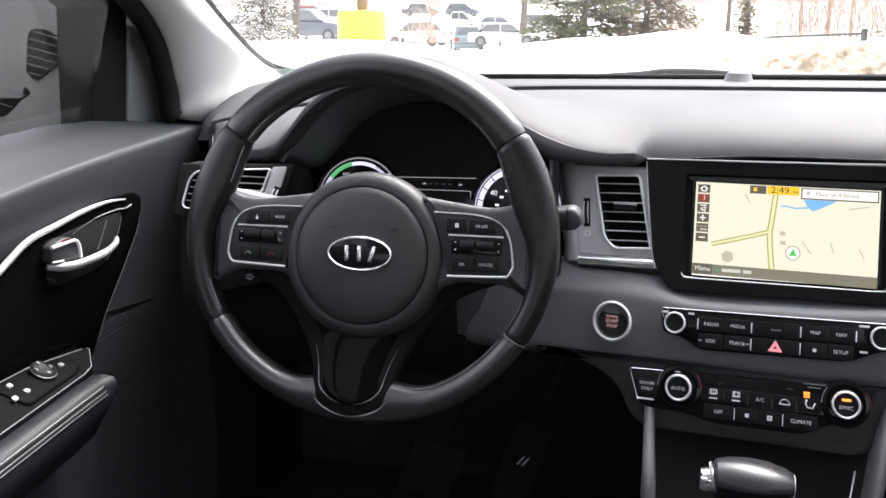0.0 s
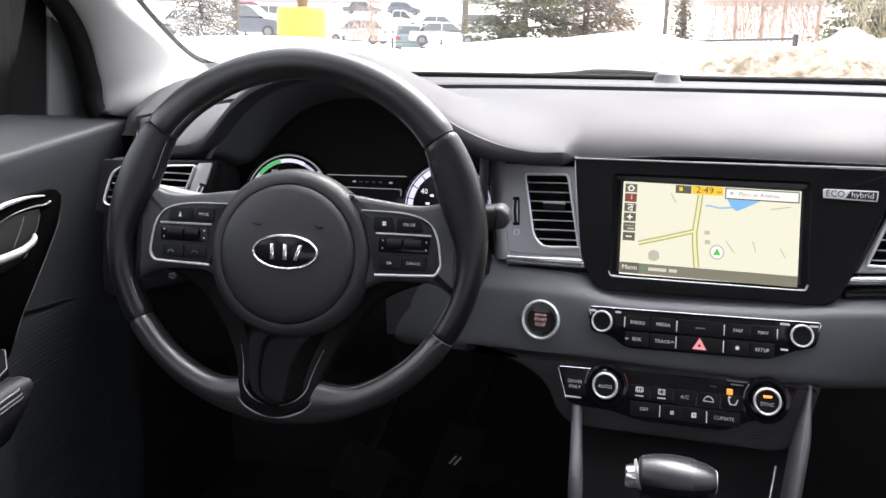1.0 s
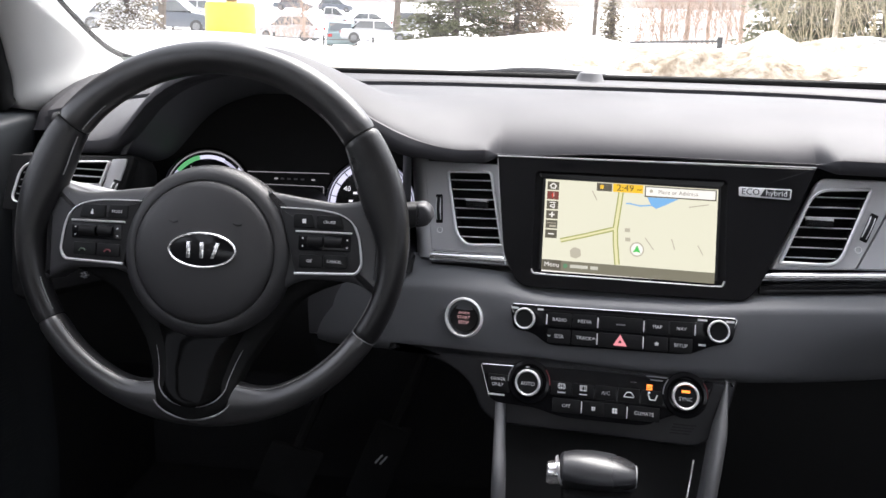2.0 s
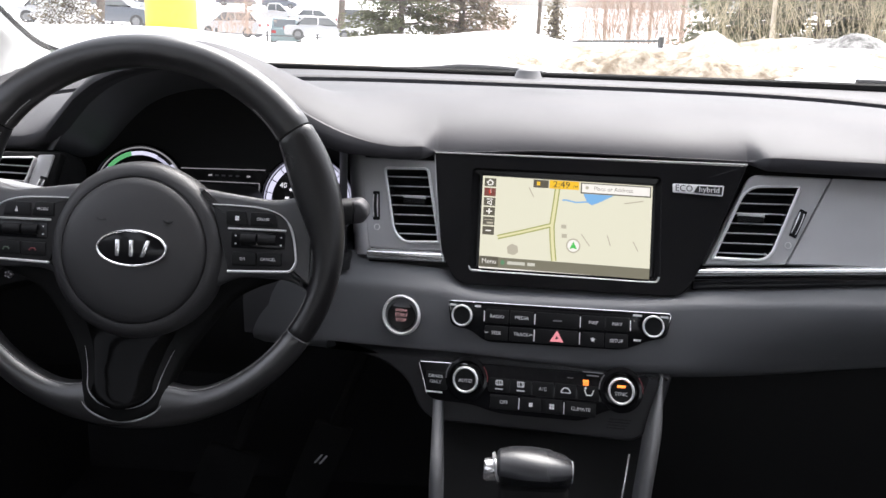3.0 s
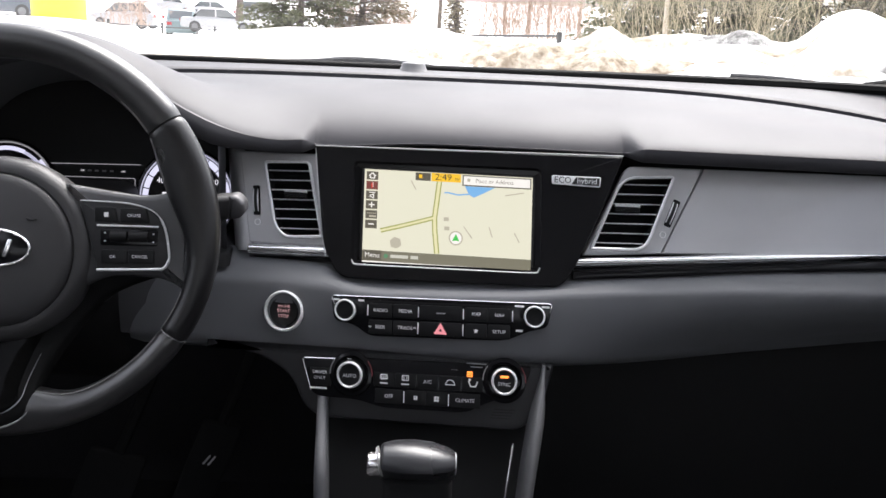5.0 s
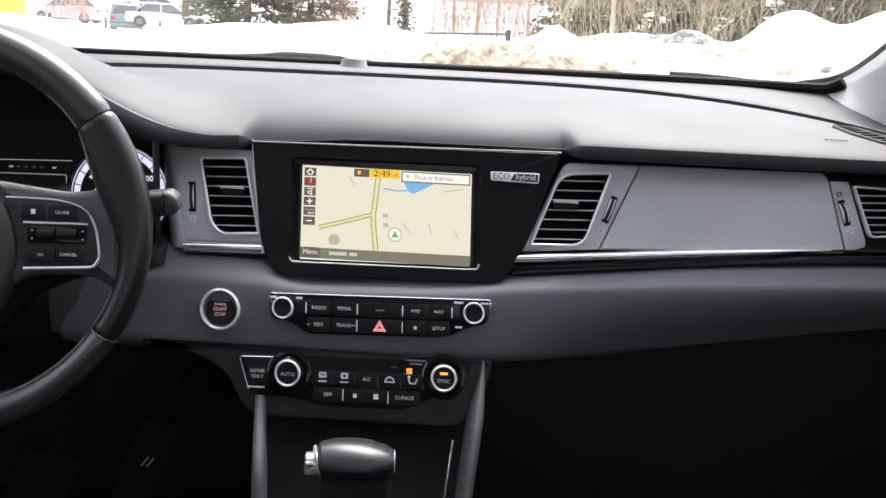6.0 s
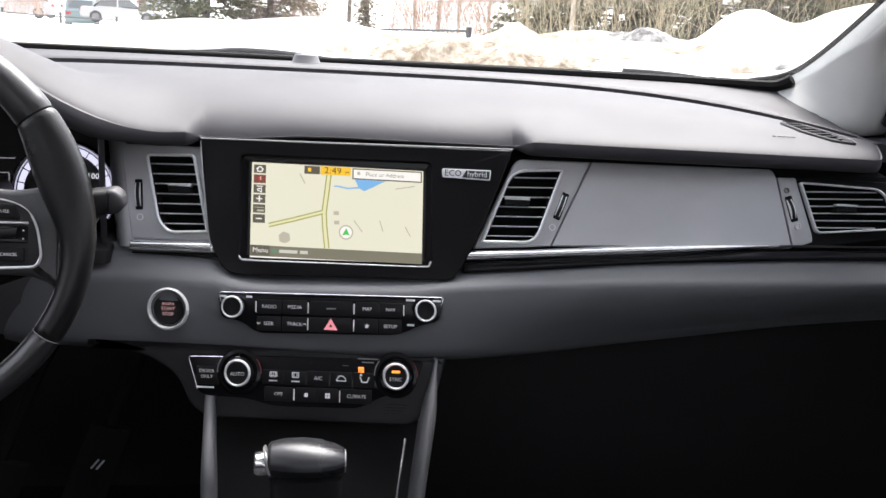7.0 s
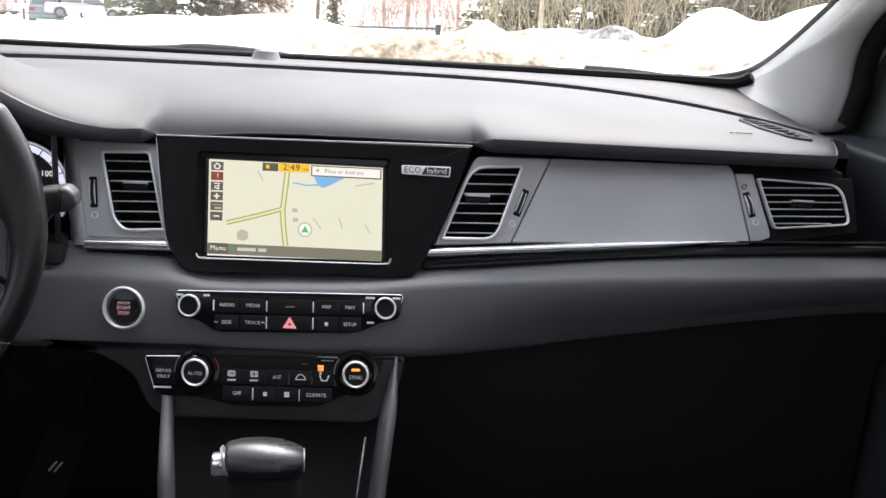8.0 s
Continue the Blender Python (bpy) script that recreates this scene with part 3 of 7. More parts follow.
part("menu_word", lettering("Menu", 0.0068, SX0 + 0.0103, SZ0 + 0.0058, st, -0.0019), WHITE, screen)
part("street_bar", join(card(0.17, 0.275, 0.045, 0.080, 0.0005), card(0.29, 0.335, 0.045, 0.080, 0.0005)), PALEINK, screen)
part("street_dot", slab(disc(0.012, 16, 0.142, 0.062, 0.026), 0.0003, 0.0005, 0, sc), GREENDIM, screen)
part("edge_line", stripe([(0.0, -0.004), (1.0, -0.004)], 0.012, 0.0002), WHITE, screen)
for k in range(6):
    v = 0.885 - 0.106 * k
    b = part("side_button", card(0.012, 0.082, v, v + 0.09, 0.0003), REDTILE if k == 1 else TILE, screen)
    if k == 0:
        part("house_icon", stripe([(0.034, v + 0.042), (0.034, v + 0.018), (0.060, v + 0.018), (0.060, v + 0.042)], 0.006, 0.0005), WHITE, b)
        part("roof_icon", stripe([(0.026, v + 0.040), (0.047, v + 0.074), (0.068, v + 0.040)], 0.007, 0.0005), WHITE, b)
    elif k == 1:
        part("compass_icon", slab([(0.047, v + 0.012), (0.056, v + 0.05), (0.047, v + 0.08), (0.038, v + 0.05)], 0.0003, 0.0005, 0, sc), REDDOT, b)
        part("needle_icon", card(0.051, 0.054, v + 0.030, v + 0.078, 0.0006), WHITE, b)
    elif k == 2:
        part("speaker_icon", stripe([(0.036, v + 0.024), (0.036, v + 0.044), (0.046, v + 0.044), (0.058, v + 0.058), (0.058, v + 0.008), (0.046, v + 0.024), (0.036, v + 0.024)], 0.005, 0.0005), WHITE, b)
        part("wave_bar", card(0.030, 0.066, v + 0.068, v + 0.078, 0.0005), WHITE, b)
    elif k == 3:
        part("plus_icon", join(card(0.03, 0.064, v + 0.038, v + 0.052, 0.0005), card(0.043, 0.051, v + 0.015, v + 0.075, 0.0005)), WHITE, b)
    elif k == 4:
        part("auto_bar", join(card(0.035, 0.075, v + 0.015, v + 0.035, 0.0005), card(0.02, 0.075, v + 0.055, v + 0.062, 0.0005)), MAPGREY, b)
    else:
        part("minus_icon", card(0.03, 0.064, v + 0.038, v + 0.052, 0.0005), WHITE, b)
part("clock_field", card(0.40, 0.575, 0.905, 0.995, 0.0005), CLOCK, screen)
part("clock_digits", lettering("2:49", 0.0088, SX0 + 0.0805, SZ0 + 0.0855, st, -0.0019, stretch=1.15), BLACKINK, screen)
part("clock_suffix", lettering("PM", 0.0035, SX0 + 0.0945, SZ0 + 0.0842, st, -0.0019), BLACKINK, screen)
part("signal_tile", card(0.305, 0.395, 0.905, 0.99, 0.0005), TILE, screen)
part("signal_icon", card(0.325, 0.345, 0.93, 0.97, 0.0007), CLOCK, screen)
part("search_edge", card(0.585, 0.992, 0.872, 0.99, 0.0003), TILE, screen)
part("search_field", card(0.592, 0.985, 0.885, 0.978, 0.0005), WHITE, screen)
part("search_words", lettering("Place or Address", 0.0056, SX0 + 0.113, SZ0 + 0.0838, st, -0.0019, "LEFT"), BAR, screen)
part("search_icon", slab(disc(0.010, 14, 0.622, 0.937, 0.019), 0.0005, 0.0007, 0, sc), MAPGREY, screen)
# badge on the bezel
badge = part("badge", slab(rounded([(0.1335, 1.0345), (0.1825, 1.0350), (0.1815, 1.0250), (0.1340, 1.0260)], 0.0015), 0.006, 0.0082, 0.0006, st), BRIGHT, display, "small silver badge")
part("badge_field", slab([(0.1575, 1.0336), (0.1812, 1.0338), (0.1805, 1.0262), (0.1535, 1.0268)], 0.0082, 0.0086, 0.0002, st), DARK, badge)
part("badge_word", lettering("ECO", 0.0085, 0.1445, 1.0302, st, 0.0085, stretch=1.0), DARK, badge)
part("badge_word", lettering("hybrid", 0.0078, 0.1685, 1.0302, st, 0.0088, stretch=1.0), BRIGHT, badge)

# ---- air vents ----


def cross(poly, z):
    """Left and right edge of an outline at height z."""
    hits = []
    for (a, b), (c, d) in zip(poly, poly[1:] + poly[:1]):
        if (b - z) * (d - z) < 0:
            hits.append(a + (c - a) * (z - b) / (d - b))
    return min(hits), max(hits)


def vent(name, label, poly, radii, at, slats, tab, slope=0.0, rim=0.0027):
    out = rounded(poly, radii, 6)
    zs = [v for u, v in out]
    cx, cz = sum(u for u, v in out) / len(out), sum(zs) / len(zs)
    v = thing(name, at(cx, min(zs)), label, "air vent", "dashboard air vents")
    part("rim", hoop(out, rim, -0.004, 0.0030, at, rim * 0.42), BRIGHT, v, "satin silver rim")
    hole = inset(out, rim)
    part("duct", loft([[at(u, w, -0.0005) for u, w in hole], [at(u, w, -0.05) for u, w in inset(hole, 0.004)]], closed=True, caps=False), VOID, v)
    part("duct_back", slab(inset(hole, 0.003), -0.052, -0.048, 0, at), VOID, v)
    z0, z1 = min(v2 for u2, v2 in hole), max(v2 for u2, v2 in hole)
    for k in range(slats):
        z = z0 + (z1 - z0) * (k + 0.75) / (slats + 0.5)
        a, b = cross(hole, z)
        ta, tb = slope * (a - cx), slope * (b - cx)
        ring = []
        for u, t in ((a + 0.0003, ta), (b - 0.0003, tb)):
            ring.append([at(u, z + t + 0.0005, -0.004), at(u, z + t - 0.0002, -0.003), at(u, z + t - 0.0009, -0.004), at(u, z + t - 0.004, -0.02), at(u, z + t - 0.0028, -0.02)])
        blade = part("slat", loft([[r[0], r[1], r[2], at(q, z + t - 0.0009, -0.0047), at(q, z + t + 0.0005, -0.0047)] for r, q, t in zip(ring, (a + 0.0003, b - 0.0003), (ta, tb))], closed=True, caps=True), BRIGHT, v, "satin slat edge")
        part("blade", loft([[at(q, z + t + 0.0002, -0.0048), at(q, z + t - 0.0007, -0.0048), at(q, z + t - 0.003, -0.022), at(q, z + t - 0.002, -0.022)] for q, t in ((a + 0.0003, ta), (b - 0.0003, tb))], closed=True, caps=True), VOID, blade)
    tx, tz, tw = tab
    knob = rounded([(tx - tw, tz - 0.0045), (tx + tw, tz - 0.0045), (tx + tw * 0.92, tz + 0.003), (tx - tw * 0.92, tz + 0.003)], 0.0015)
    t = part("tab", slab(knob, -0.012, 0.001, 0.0015, at), VOID, v, "black adjusting tab")
    part("tab_edge", slab([(tx - tw, tz + 0.0012), (tx + tw, tz + 0.0012), (tx + tw, tz + 0.0034), (tx - tw, tz + 0.0034)], -0.006, 0.0018, 0.0006, at), SATIN, t)
    return v


def thumbwheel(p0, p1, at, mark):
    """The ribbed wheel beside a vent, with a ring mark below."""
    a, b = Vector(p0), Vector(p1)
    t = (a - b).normalized()
    n = Vector((t.y, -t.x))
    v = thing("vent_thumbwheel", at(b.x, b.y), "black ribbed vent thumbwheel with a silver edge", "thumbwheel", "vent thumbwheels")
    quad = rounded([tuple(a - n * 0.0035 + t * 0.002), tuple(a + n * 0.0035 + t * 0.002), tuple(b + n * 0.0035 - t * 0.002), tuple(b - n * 0.0035 - t * 0.002)], 0.001, 2)
    part("slot", slab(quad, -0.004, -0.0008, 0.0003, at), VOID, v)
    rows = []
    for k in range(13):
        q = k / 12
        c = b + (a - b) * (0.03 + 0.94 * q)
        h = 0.0035 * math.sin(math.pi * q) - 0.001 + (0.0004 if k % 2 else 0)
        rows.append([at(*(c - n * 0.0022), -0.003), at(*(c - n * 0.0022), h), at(*(c + n * 0.0012), h), at(*(c + n * 0.0012), -0.003)])
    part("wheel", loft(rows, caps=True), DARK, v)
    for near, far in ((-0.0031, -0.0021), (0.0012, 0.0020)):
        rows = []
        for k in range(13):
            q = k / 12
            c = b + (a - b) * (0.05 + 0.90 * q)
            h = 0.0036 * math.sin(math.pi * q) - 0.0006
            rows.append([at(*(c + n * near), -0.003), at(*(c + n * near), h), at(*(c + n * far), h + 0.0002), at(*(c + n * far), -0.003)])
        part("wheel_edge", loft(rows, caps=True), BRIGHT, v, "bright edge of the wheel")
    o = Vector(mark)
    part("ring_mark", hoop(disc(0.0032, 18, o.x, o.y), 0.0007, -0.003, -0.0004, at, 0.0001), INK, v)


vent("air_vent", "tall centre air vent with a satin silver rim", *VENT_L, st, 7, (-0.126, 1.0035, 0.0115), 0.03)
vent("air_vent", "slanted centre air vent with a satin silver rim", *VENT_R, st, 7, (0.210, 1.0075, 0.0125), 0.03)
vent("air_vent", "outer air vent with a satin silver rim", *VENT_O, st, 6, (0.545, 1.018, 0.011), 0.04, 0.0019)
vent("air_vent", "outer air vent with a satin silver rim beside the door", [(-u, v) for u, v in VENT_O[0]], VENT_O[1], lf, 6, (-0.545, 1.016, 0.011), -0.04, 0.0015)
thumbwheel((-0.1665, 1.0075), (-0.1650, 0.9825), st, (-0.1640, 0.9735))
thumbwheel((0.2585, 1.0160), (0.2500, 0.9940), st, (0.2455, 0.9840))
thumbwheel((0.4860, 1.0245), (0.4920, 1.0040), st, (0.4955, 0.9975))
part("closed_mark", hoop(disc(0.0030, 6, 0.4838, 1.0320), 0.0008, -0.003, -0.0002, st, 0.0001), GREYINK, dashboard)
thumbwheel((-0.4890, 1.0205), (-0.4940, 1.0020), lf, (-0.499, 0.9935))

# ---- start button ----
def spot(x, z, at=sb, lift=0.0):
    """Local axes on the dash face round a point."""
    def put(u, v, w):
        return at(x + u, z + v, w + lift)
    return put


start = thing("start_button", sb(-0.1345, 0.866), "round black engine start button in a chrome ring", "push button")
here = spot(-0.1325, 0.8878, lift=0.0)
part("ring", lathe([(0.0200, -0.004), (0.0202, 0.003), (0.0196, 0.0062), (0.0184, 0.0070), (0.0174, 0.0056), (0.0170, -0.001)], here, 48), BRIGHT, start, "bright satin ring")
part("bore", lathe([(0.0173, 0.001), (0.0168, -0.004), (0.0145, -0.004)], here, 40), VOID, start)
part("face", lathe([(0.0150, -0.004), (0.0148, 0.0016), (0.0138, 0.0028), (0.0125, 0.0024), (0.0, 0.0022)], here, 40), GLOVE, start, "black button face")
for word, dz in (("ENGINE", 0.0046), ("START", 0.0000), ("STOP", -0.0050)):
    part("word", lettering(word, 0.0046 if word != "ENGINE" else 0.0034, 0, dz, here, 0.0032), REDINK, start, "faint red lettering")

# ---- radio panel ----
radio = thing("radio_panel", sb(0.027, 0.868), "gloss black radio control panel with two chrome-ringed knobs", "control panel")
shape = rounded([(-0.0845, 0.9065), (0.1385, 0.9115), (0.1335, 0.888), (0.115, 0.8835), (0.093, 0.8730), (-0.045, 0.8690), (-0.060, 0.8795), (-0.0805, 0.8820)], [0.003, 0.003, 0.006, 0.01, 0.01, 0.01, 0.01, 0.006], 5)
part("panel", slab(shape, -0.012, 0.0045, 0.0015, sb), GLOSS, radio, "gloss black panel")
part("top_edge", tube([sb(-0.0805, 0.897, 0.005), sb(-0.0832, 0.9045, 0.005), sb(-0.081, 0.9062, 0.005), sb(0.03, 0.9086, 0.005), sb(0.135, 0.9109, 0.005), sb(0.1370, 0.9095, 0.005), sb(0.1355, 0.902, 0.005)], 0.0007, 6), CHROME, radio, "thin bright edge")
part("slot", slab([(-0.052, 0.9035), (0.10, 0.9070), (0.10, 0.9048), (-0.052, 0.9013)], 0.003, 0.0047, 0.0001, sb), VOID, radio, "thin disc slot")


def knob(x, z, r, parent, at=sb, base=0.0045, label="black knob with a chrome ring"):
    put = spot(x, z, at, base)
    k = part("knob", lathe([(r * 1.02, 0.0), (r, 0.010), (r * 0.97, 0.0118), (r * 0.8, 0.0122), (r * 0.74, 0.0112), (0, 0.0110)], put, 40), BUTTON, parent, label)
    part("knob_ring", lathe([(r * 1.0, 0.0085), (r * 1.05, 0.0100), (r * 1.03, 0.0125), (r * 0.95, 0.0140), (r * 0.86, 0.0135), (r * 0.82, 0.0112)], put, 40), BRIGHT, k, "chrome ring")
    return k


def tilt(x):
    return 0.0205 * (x - 0.027)


def key(x, z, w, h, parent, words="", size=0.0047, ink=None, base=0.0045, lift=0.0012, label=""):
    quad = [(x - w / 2, z - h / 2 + tilt(x - w / 2)), (x + w / 2, z - h / 2 + tilt(x + w / 2)), (x + w / 2, z + h / 2 + tilt(x + w / 2)), (x - w / 2, z + h / 2 + tilt(x - w / 2))]
    k = part("button", slab(rounded(quad, 0.0008, 2), base - 0.002, base + lift, 0.0006, sb), BUTTON, parent, label)
    if words:
        part("word", lettering(words, size, x, z + tilt(x), sb, base + lift + 0.0003), ink or INK, k)
    return k


knob(-0.0680, 0.8930, 0.0101, radio)
knob(0.1200, 0.8980, 0.0101, radio)
for x, w, words in ((-0.0335, 0.023, "RADIO"), (-0.0085, 0.024, "MEDIA"), (0.0625, 0.022, "MAP"), (0.0855, 0.022, "NAV")):
    key(x, 0.8958, w, 0.0135, radio, words)
key(0.0270, 0.8958, 0.042, 0.0135, radio)
part("disc_mark", slab([(0.0225, 0.8945), (0.0315, 0.8948), (0.0315, 0.8962), (0.0225, 0.8959)], 0.005, 0.006, 0, sb), GREYINK, radio)
for x, w, words in ((-0.0335, 0.023, "SEEK"), (-0.0085, 0.024, "TRACK"), (0.0625, 0.022, ""), (0.0855, 0.022, "SETUP")):
    key(x, 0.8798, w, 0.0135, radio, words)
for x, d in ((-0.0435, -1), (0.0012, 1)):
    part("chevron", tube([sb(x - 0.0016, 0.8800 + tilt(x) - d * 0.0006, 0.0060), sb(x, 0.8800 + tilt(x) + d * 0.0009, 0.0060), sb(x + 0.0016, 0.8800 + tilt(x) - d * 0.0006, 0.0060)], 0.0004, 4), INK, radio)
hz = key(0.0270, 0.8798, 0.042, 0.0135, radio)
tri = [(0.0270 - 0.0068, 0.8752), (0.0270 + 0.0068, 0.8752), (0.0270, 0.8862)]
part("hazard_triangle", hoop(tri, 0.0028, 0.0055, 0.0061, sb, 0.0001), PINKINK, hz, "red warning triangle")
part("triangle_centre", slab(inset(tri, 0.0038), 0.0055, 0.0060, 0, sb), PINKINK, hz)
part("star_mark", slab([(0.0625 + (0.0026 if k % 2 == 0 else 0.0013) * math.sin(k * math.pi / 5), 0.8806 + (0.0026 if k % 2 == 0 else 0.0013) * math.cos(k * math.pi / 5)) for k in range(10)], 0.0055, 0.0060, 0, sb), INK, radio)
for x in (-0.0465, 0.0045, 0.0495, 0.0985):
    part("divider", slab([(x - 0.0005, 0.8905 + tilt(x)), (x + 0.0005, 0.8905 + tilt(x)), (x + 0.0005, 0.9005 + tilt(x)), (x - 0.0005, 0.9005 + tilt(x))], 0.004, 0.0062, 0.0001, sb), INK, radio)
for x in (0.0045, 0.0495):
    part("divider", slab([(x - 0.0005, 0.8745 + tilt(x)), (x + 0.0005, 0.8745 + tilt(x)), (x + 0.0005, 0.8855 + tilt(x)), (x - 0.0005, 0.8855 + tilt(x))], 0.004, 0.0062, 0.0001, sb), INK, radio)
for x, z, w in ((-0.0795, 0.9025, 0.008), (-0.0535, 0.9030, 0.006), (0.105, 0.9070, 0.009), (0.131, 0.9075, 0.008), (0.1055, 0.8835, 0.007)):
    part("small_print", slab([(x - w / 2, z - 0.001), (x + w / 2, z - 0.001), (x + w / 2, z + 0.001), (x - w / 2, z + 0.001)], 0.004, 0.0048, 0, sb), INK, radio)

# ---- climate panel ----
climate = thing("climate_panel", sb(0.0, 0.80), "gloss black climate control panel with two dials", "control panel")
shape = rounded([(-0.1125, 0.8445), (-0.052, 0.8470), (0.1195, 0.8495), (0.110, 0.8210), (0.078, 0.8140), (0.056, 0.8015), (-0.029, 0.8005), (-0.055, 0.8070), (-0.0935, 0.8075), (-0.1025, 0.8120)], [0.003, 0.003, 0.004, 0.015, 0.012, 0.01, 0.012, 0.01, 0.005, 0.005], 5)
part("panel", slab(shape, -0.02, 0.0005, 0.0015, sb), GLOSS, climate, "gloss black panel")
part("edge", tube([sb(-0.062, 0.8455, 0.0008), sb(-0.110, 0.8440, 0.0008), sb(-0.1115, 0.8425, 0.0008), sb(-0.102, 0.8135, 0.0008)], 0.0007, 6), CHROME, climate, "thin bright edge")
base = 0.0005
for x, words, ring in ((-0.0615, "AUTO", 0), (0.0920, "SYNC", 1)):
    put = spot(x, 0.8315 if not ring else 0.8350, sb, base)
    part("collar", lathe([(0.0218, -0.002), (0.0218, 0.0015), (0.0208, 0.003), (0.0178, 0.0035), (0.0160, 0.002)], put, 48), GLOSS, climate, "gloss black collar")
    k = part("dial", lathe([(0.0136, 0.0), (0.0127, 0.012), (0.0121, 0.0138), (0.0103, 0.0140), (0.0098, 0.0130), (0, 0.0128)], put, 44), BUTTON, climate, "black temperature dial")
    part("dial_ring", lathe([(0.0125, 0.0105), (0.0130, 0.0125), (0.0126, 0.0148), (0.0115, 0.0156), (0.0106, 0.0148), (0.0102, 0.0130)], put, 44), BRIGHT, k, "chrome ring")
    part("word", lettering(words, 0.0050, 0, -0.001 if not ring else -0.0028, put, 0.0134), INK, k)
    if ring:
        part("lamp", slab(rounded([(-0.004, 0.0030), (0.004, 0.0032), (0.004, 0.0056), (-0.004, 0.0054)], 0.0005, 2), 0.0125, 0.0133, 0, put), AMBER, k, "lit amber lamp")
    for s, m in ((-1, LAKE), (1, PHONE)):
        arc = [put(0.0212 * math.cos(a), 0.0212 * math.sin(a), 0.0033) for a in [math.pi / 2 + s * -(0.9 + 0.08 * q) for q in range(10)]]
        part("scale_arc", tube(arc, 0.0006, 5), PHONE if s > 0 else GREYINK, climate)


def ckey(x, z, w, h, words="", size=0.0048, icon=None):
    quad = [(x - w / 2, z - h / 2 + 0.01 * x), (x + w / 2, z - h / 2 + 0.01 * x), (x + w / 2, z + h / 2 + 0.01 * x), (x - w / 2, z + h / 2 + 0.01 * x)]
    k = part("button", slab(rounded(quad, 0.0008, 2), base - 0.001, base + 0.0012, 0.0005, sb), BUTTON, climate)
    if words:
        part("word", lettering(words, size, x, z + 0.01 * x, sb, base + 0.0015), INK, k)
    if icon:
        part("icon", icon(x, z + 0.01 * x), INK, k)
    return k


def bar(x, z, w, h, lift=0.0016):
    return slab([(x - w / 2, z - h / 2), (x + w / 2, z - h / 2), (x + w / 2, z + h / 2), (x - w / 2, z + h / 2)], base + 0.0008, base + lift, 0, sb)


def demist(x, z):
    return join(hoop(rounded([(x - 0.0042, z + 0.0005), (x + 0.0042, z + 0.0005), (x + 0.0034, z + 0.0052), (x - 0.0034, z + 0.0052)], 0.001, 2), 0.0009, base + 0.0008, base + 0.0016, sb, 0.0001),
                *[bar(x + d, z + 0.002, 0.0008, 0.005) for d in (-0.002, 0, 0.002)], bar(x, z - 0.0035, 0.008, 0.0012))


def rear_demist(x, z):
    return join(hoop([(x - 0.0035, z), (x + 0.0035, z), (x + 0.0035, z + 0.0052), (x - 0.0035, z + 0.0052)], 0.0009, base + 0.0008, base + 0.0016, sb, 0.0001),
                *[bar(x + d, z + 0.002, 0.0008, 0.005) for d in (-0.0015, 0.0015)], bar(x, z - 0.0035, 0.008, 0.0012))


def recirc(x, z):
    return hoop(rounded([(x - 0.0055, z - 0.002), (x + 0.0055, z - 0.002), (x + 0.0045, z + 0.001), (x + 0.002, z + 0.0035), (x - 0.002, z + 0.0035), (x - 0.004, z + 0.001)], 0.0012, 3), 0.0009, base + 0.0008, base + 0.0016, sb, 0.0001)


def airflow(x, z):
    return join(tube([sb(x - 0.004, z + 0.003, base + 0.0014), sb(x - 0.002, z - 0.002, base + 0.0014), sb(x + 0.003, z - 0.002, base + 0.0014), sb(x + 0.005, z + 0.003, base + 0.0014)], 0.0008, 5), slab(disc(0.0013, 10, x - 0.003, z + 0.0045), base + 0.0008, base + 0.0016, 0, sb))


def fan(x, z, r=0.003):
    return join(*[slab(disc(r * 0.45, 10, x + r * 0.6 * math.cos(a), z + r * 0.6 * math.sin(a), r * 0.45), base + 0.0008, base + 0.0016, 0, sb) for a in (0.8, 2.37, 3.94, 5.5)])


for x, icon, words in ((-0.0285, demist, ""), (-0.0068, rear_demist, ""), (0.0155, None, "A/C"), (0.0380, recirc, ""), (0.0605, airflow, "")):
    ckey(x, 0.8285, 0.0212, 0.0135, words, 0.005, icon)
for x, w, words, icon in ((-0.0230, 0.028, "OFF", None), (0.0040, 0.0205, "", lambda a, b: fan(a, b, 0.0022)), (0.0250, 0.0205, "", fan), (0.0535, 0.030, "CLIMATE", None)):
    ckey(x, 0.8125, w, 0.0135, words, 0.0048, icon)
for x in (-0.0078, 0.0370):
    part("divider", bar(x, 0.8125, 0.0009, 0.011, 0.002), INK, climate)
ckey(-0.0925, 0.8280, 0.022, 0.017)
for words, dz in (("DRIVER", 0.003), ("ONLY", -0.0022)):
    part("word", lettering(words, 0.0045, -0.0935, 0.828 + dz, sb, base + 0.0015), INK, climate)
part("passenger_bar", bar(-0.0945, 0.8158, 0.017, 0.0016), INK, climate)
part("amber_symbol", join(bar(0.0575, 0.8405, 0.0056, 0.0018), bar(0.0566, 0.8385, 0.0034, 0.0013), bar(0.0594, 0.8382, 0.0014, 0.0018), bar(0.0575, 0.8367, 0.0056, 0.0010)), AMBER, climate, "lit amber airbag symbol")
part("faint_line", bar(0.0420, 0.8420, 0.006, 0.0004), GREYINK, climate)
for z, w in ((0.8492, 0.020), (0.8460, 0.012)):
    part("small_print", bar(0.0640, z, w, 0.0012, 0.0014), GREYINK, climate)
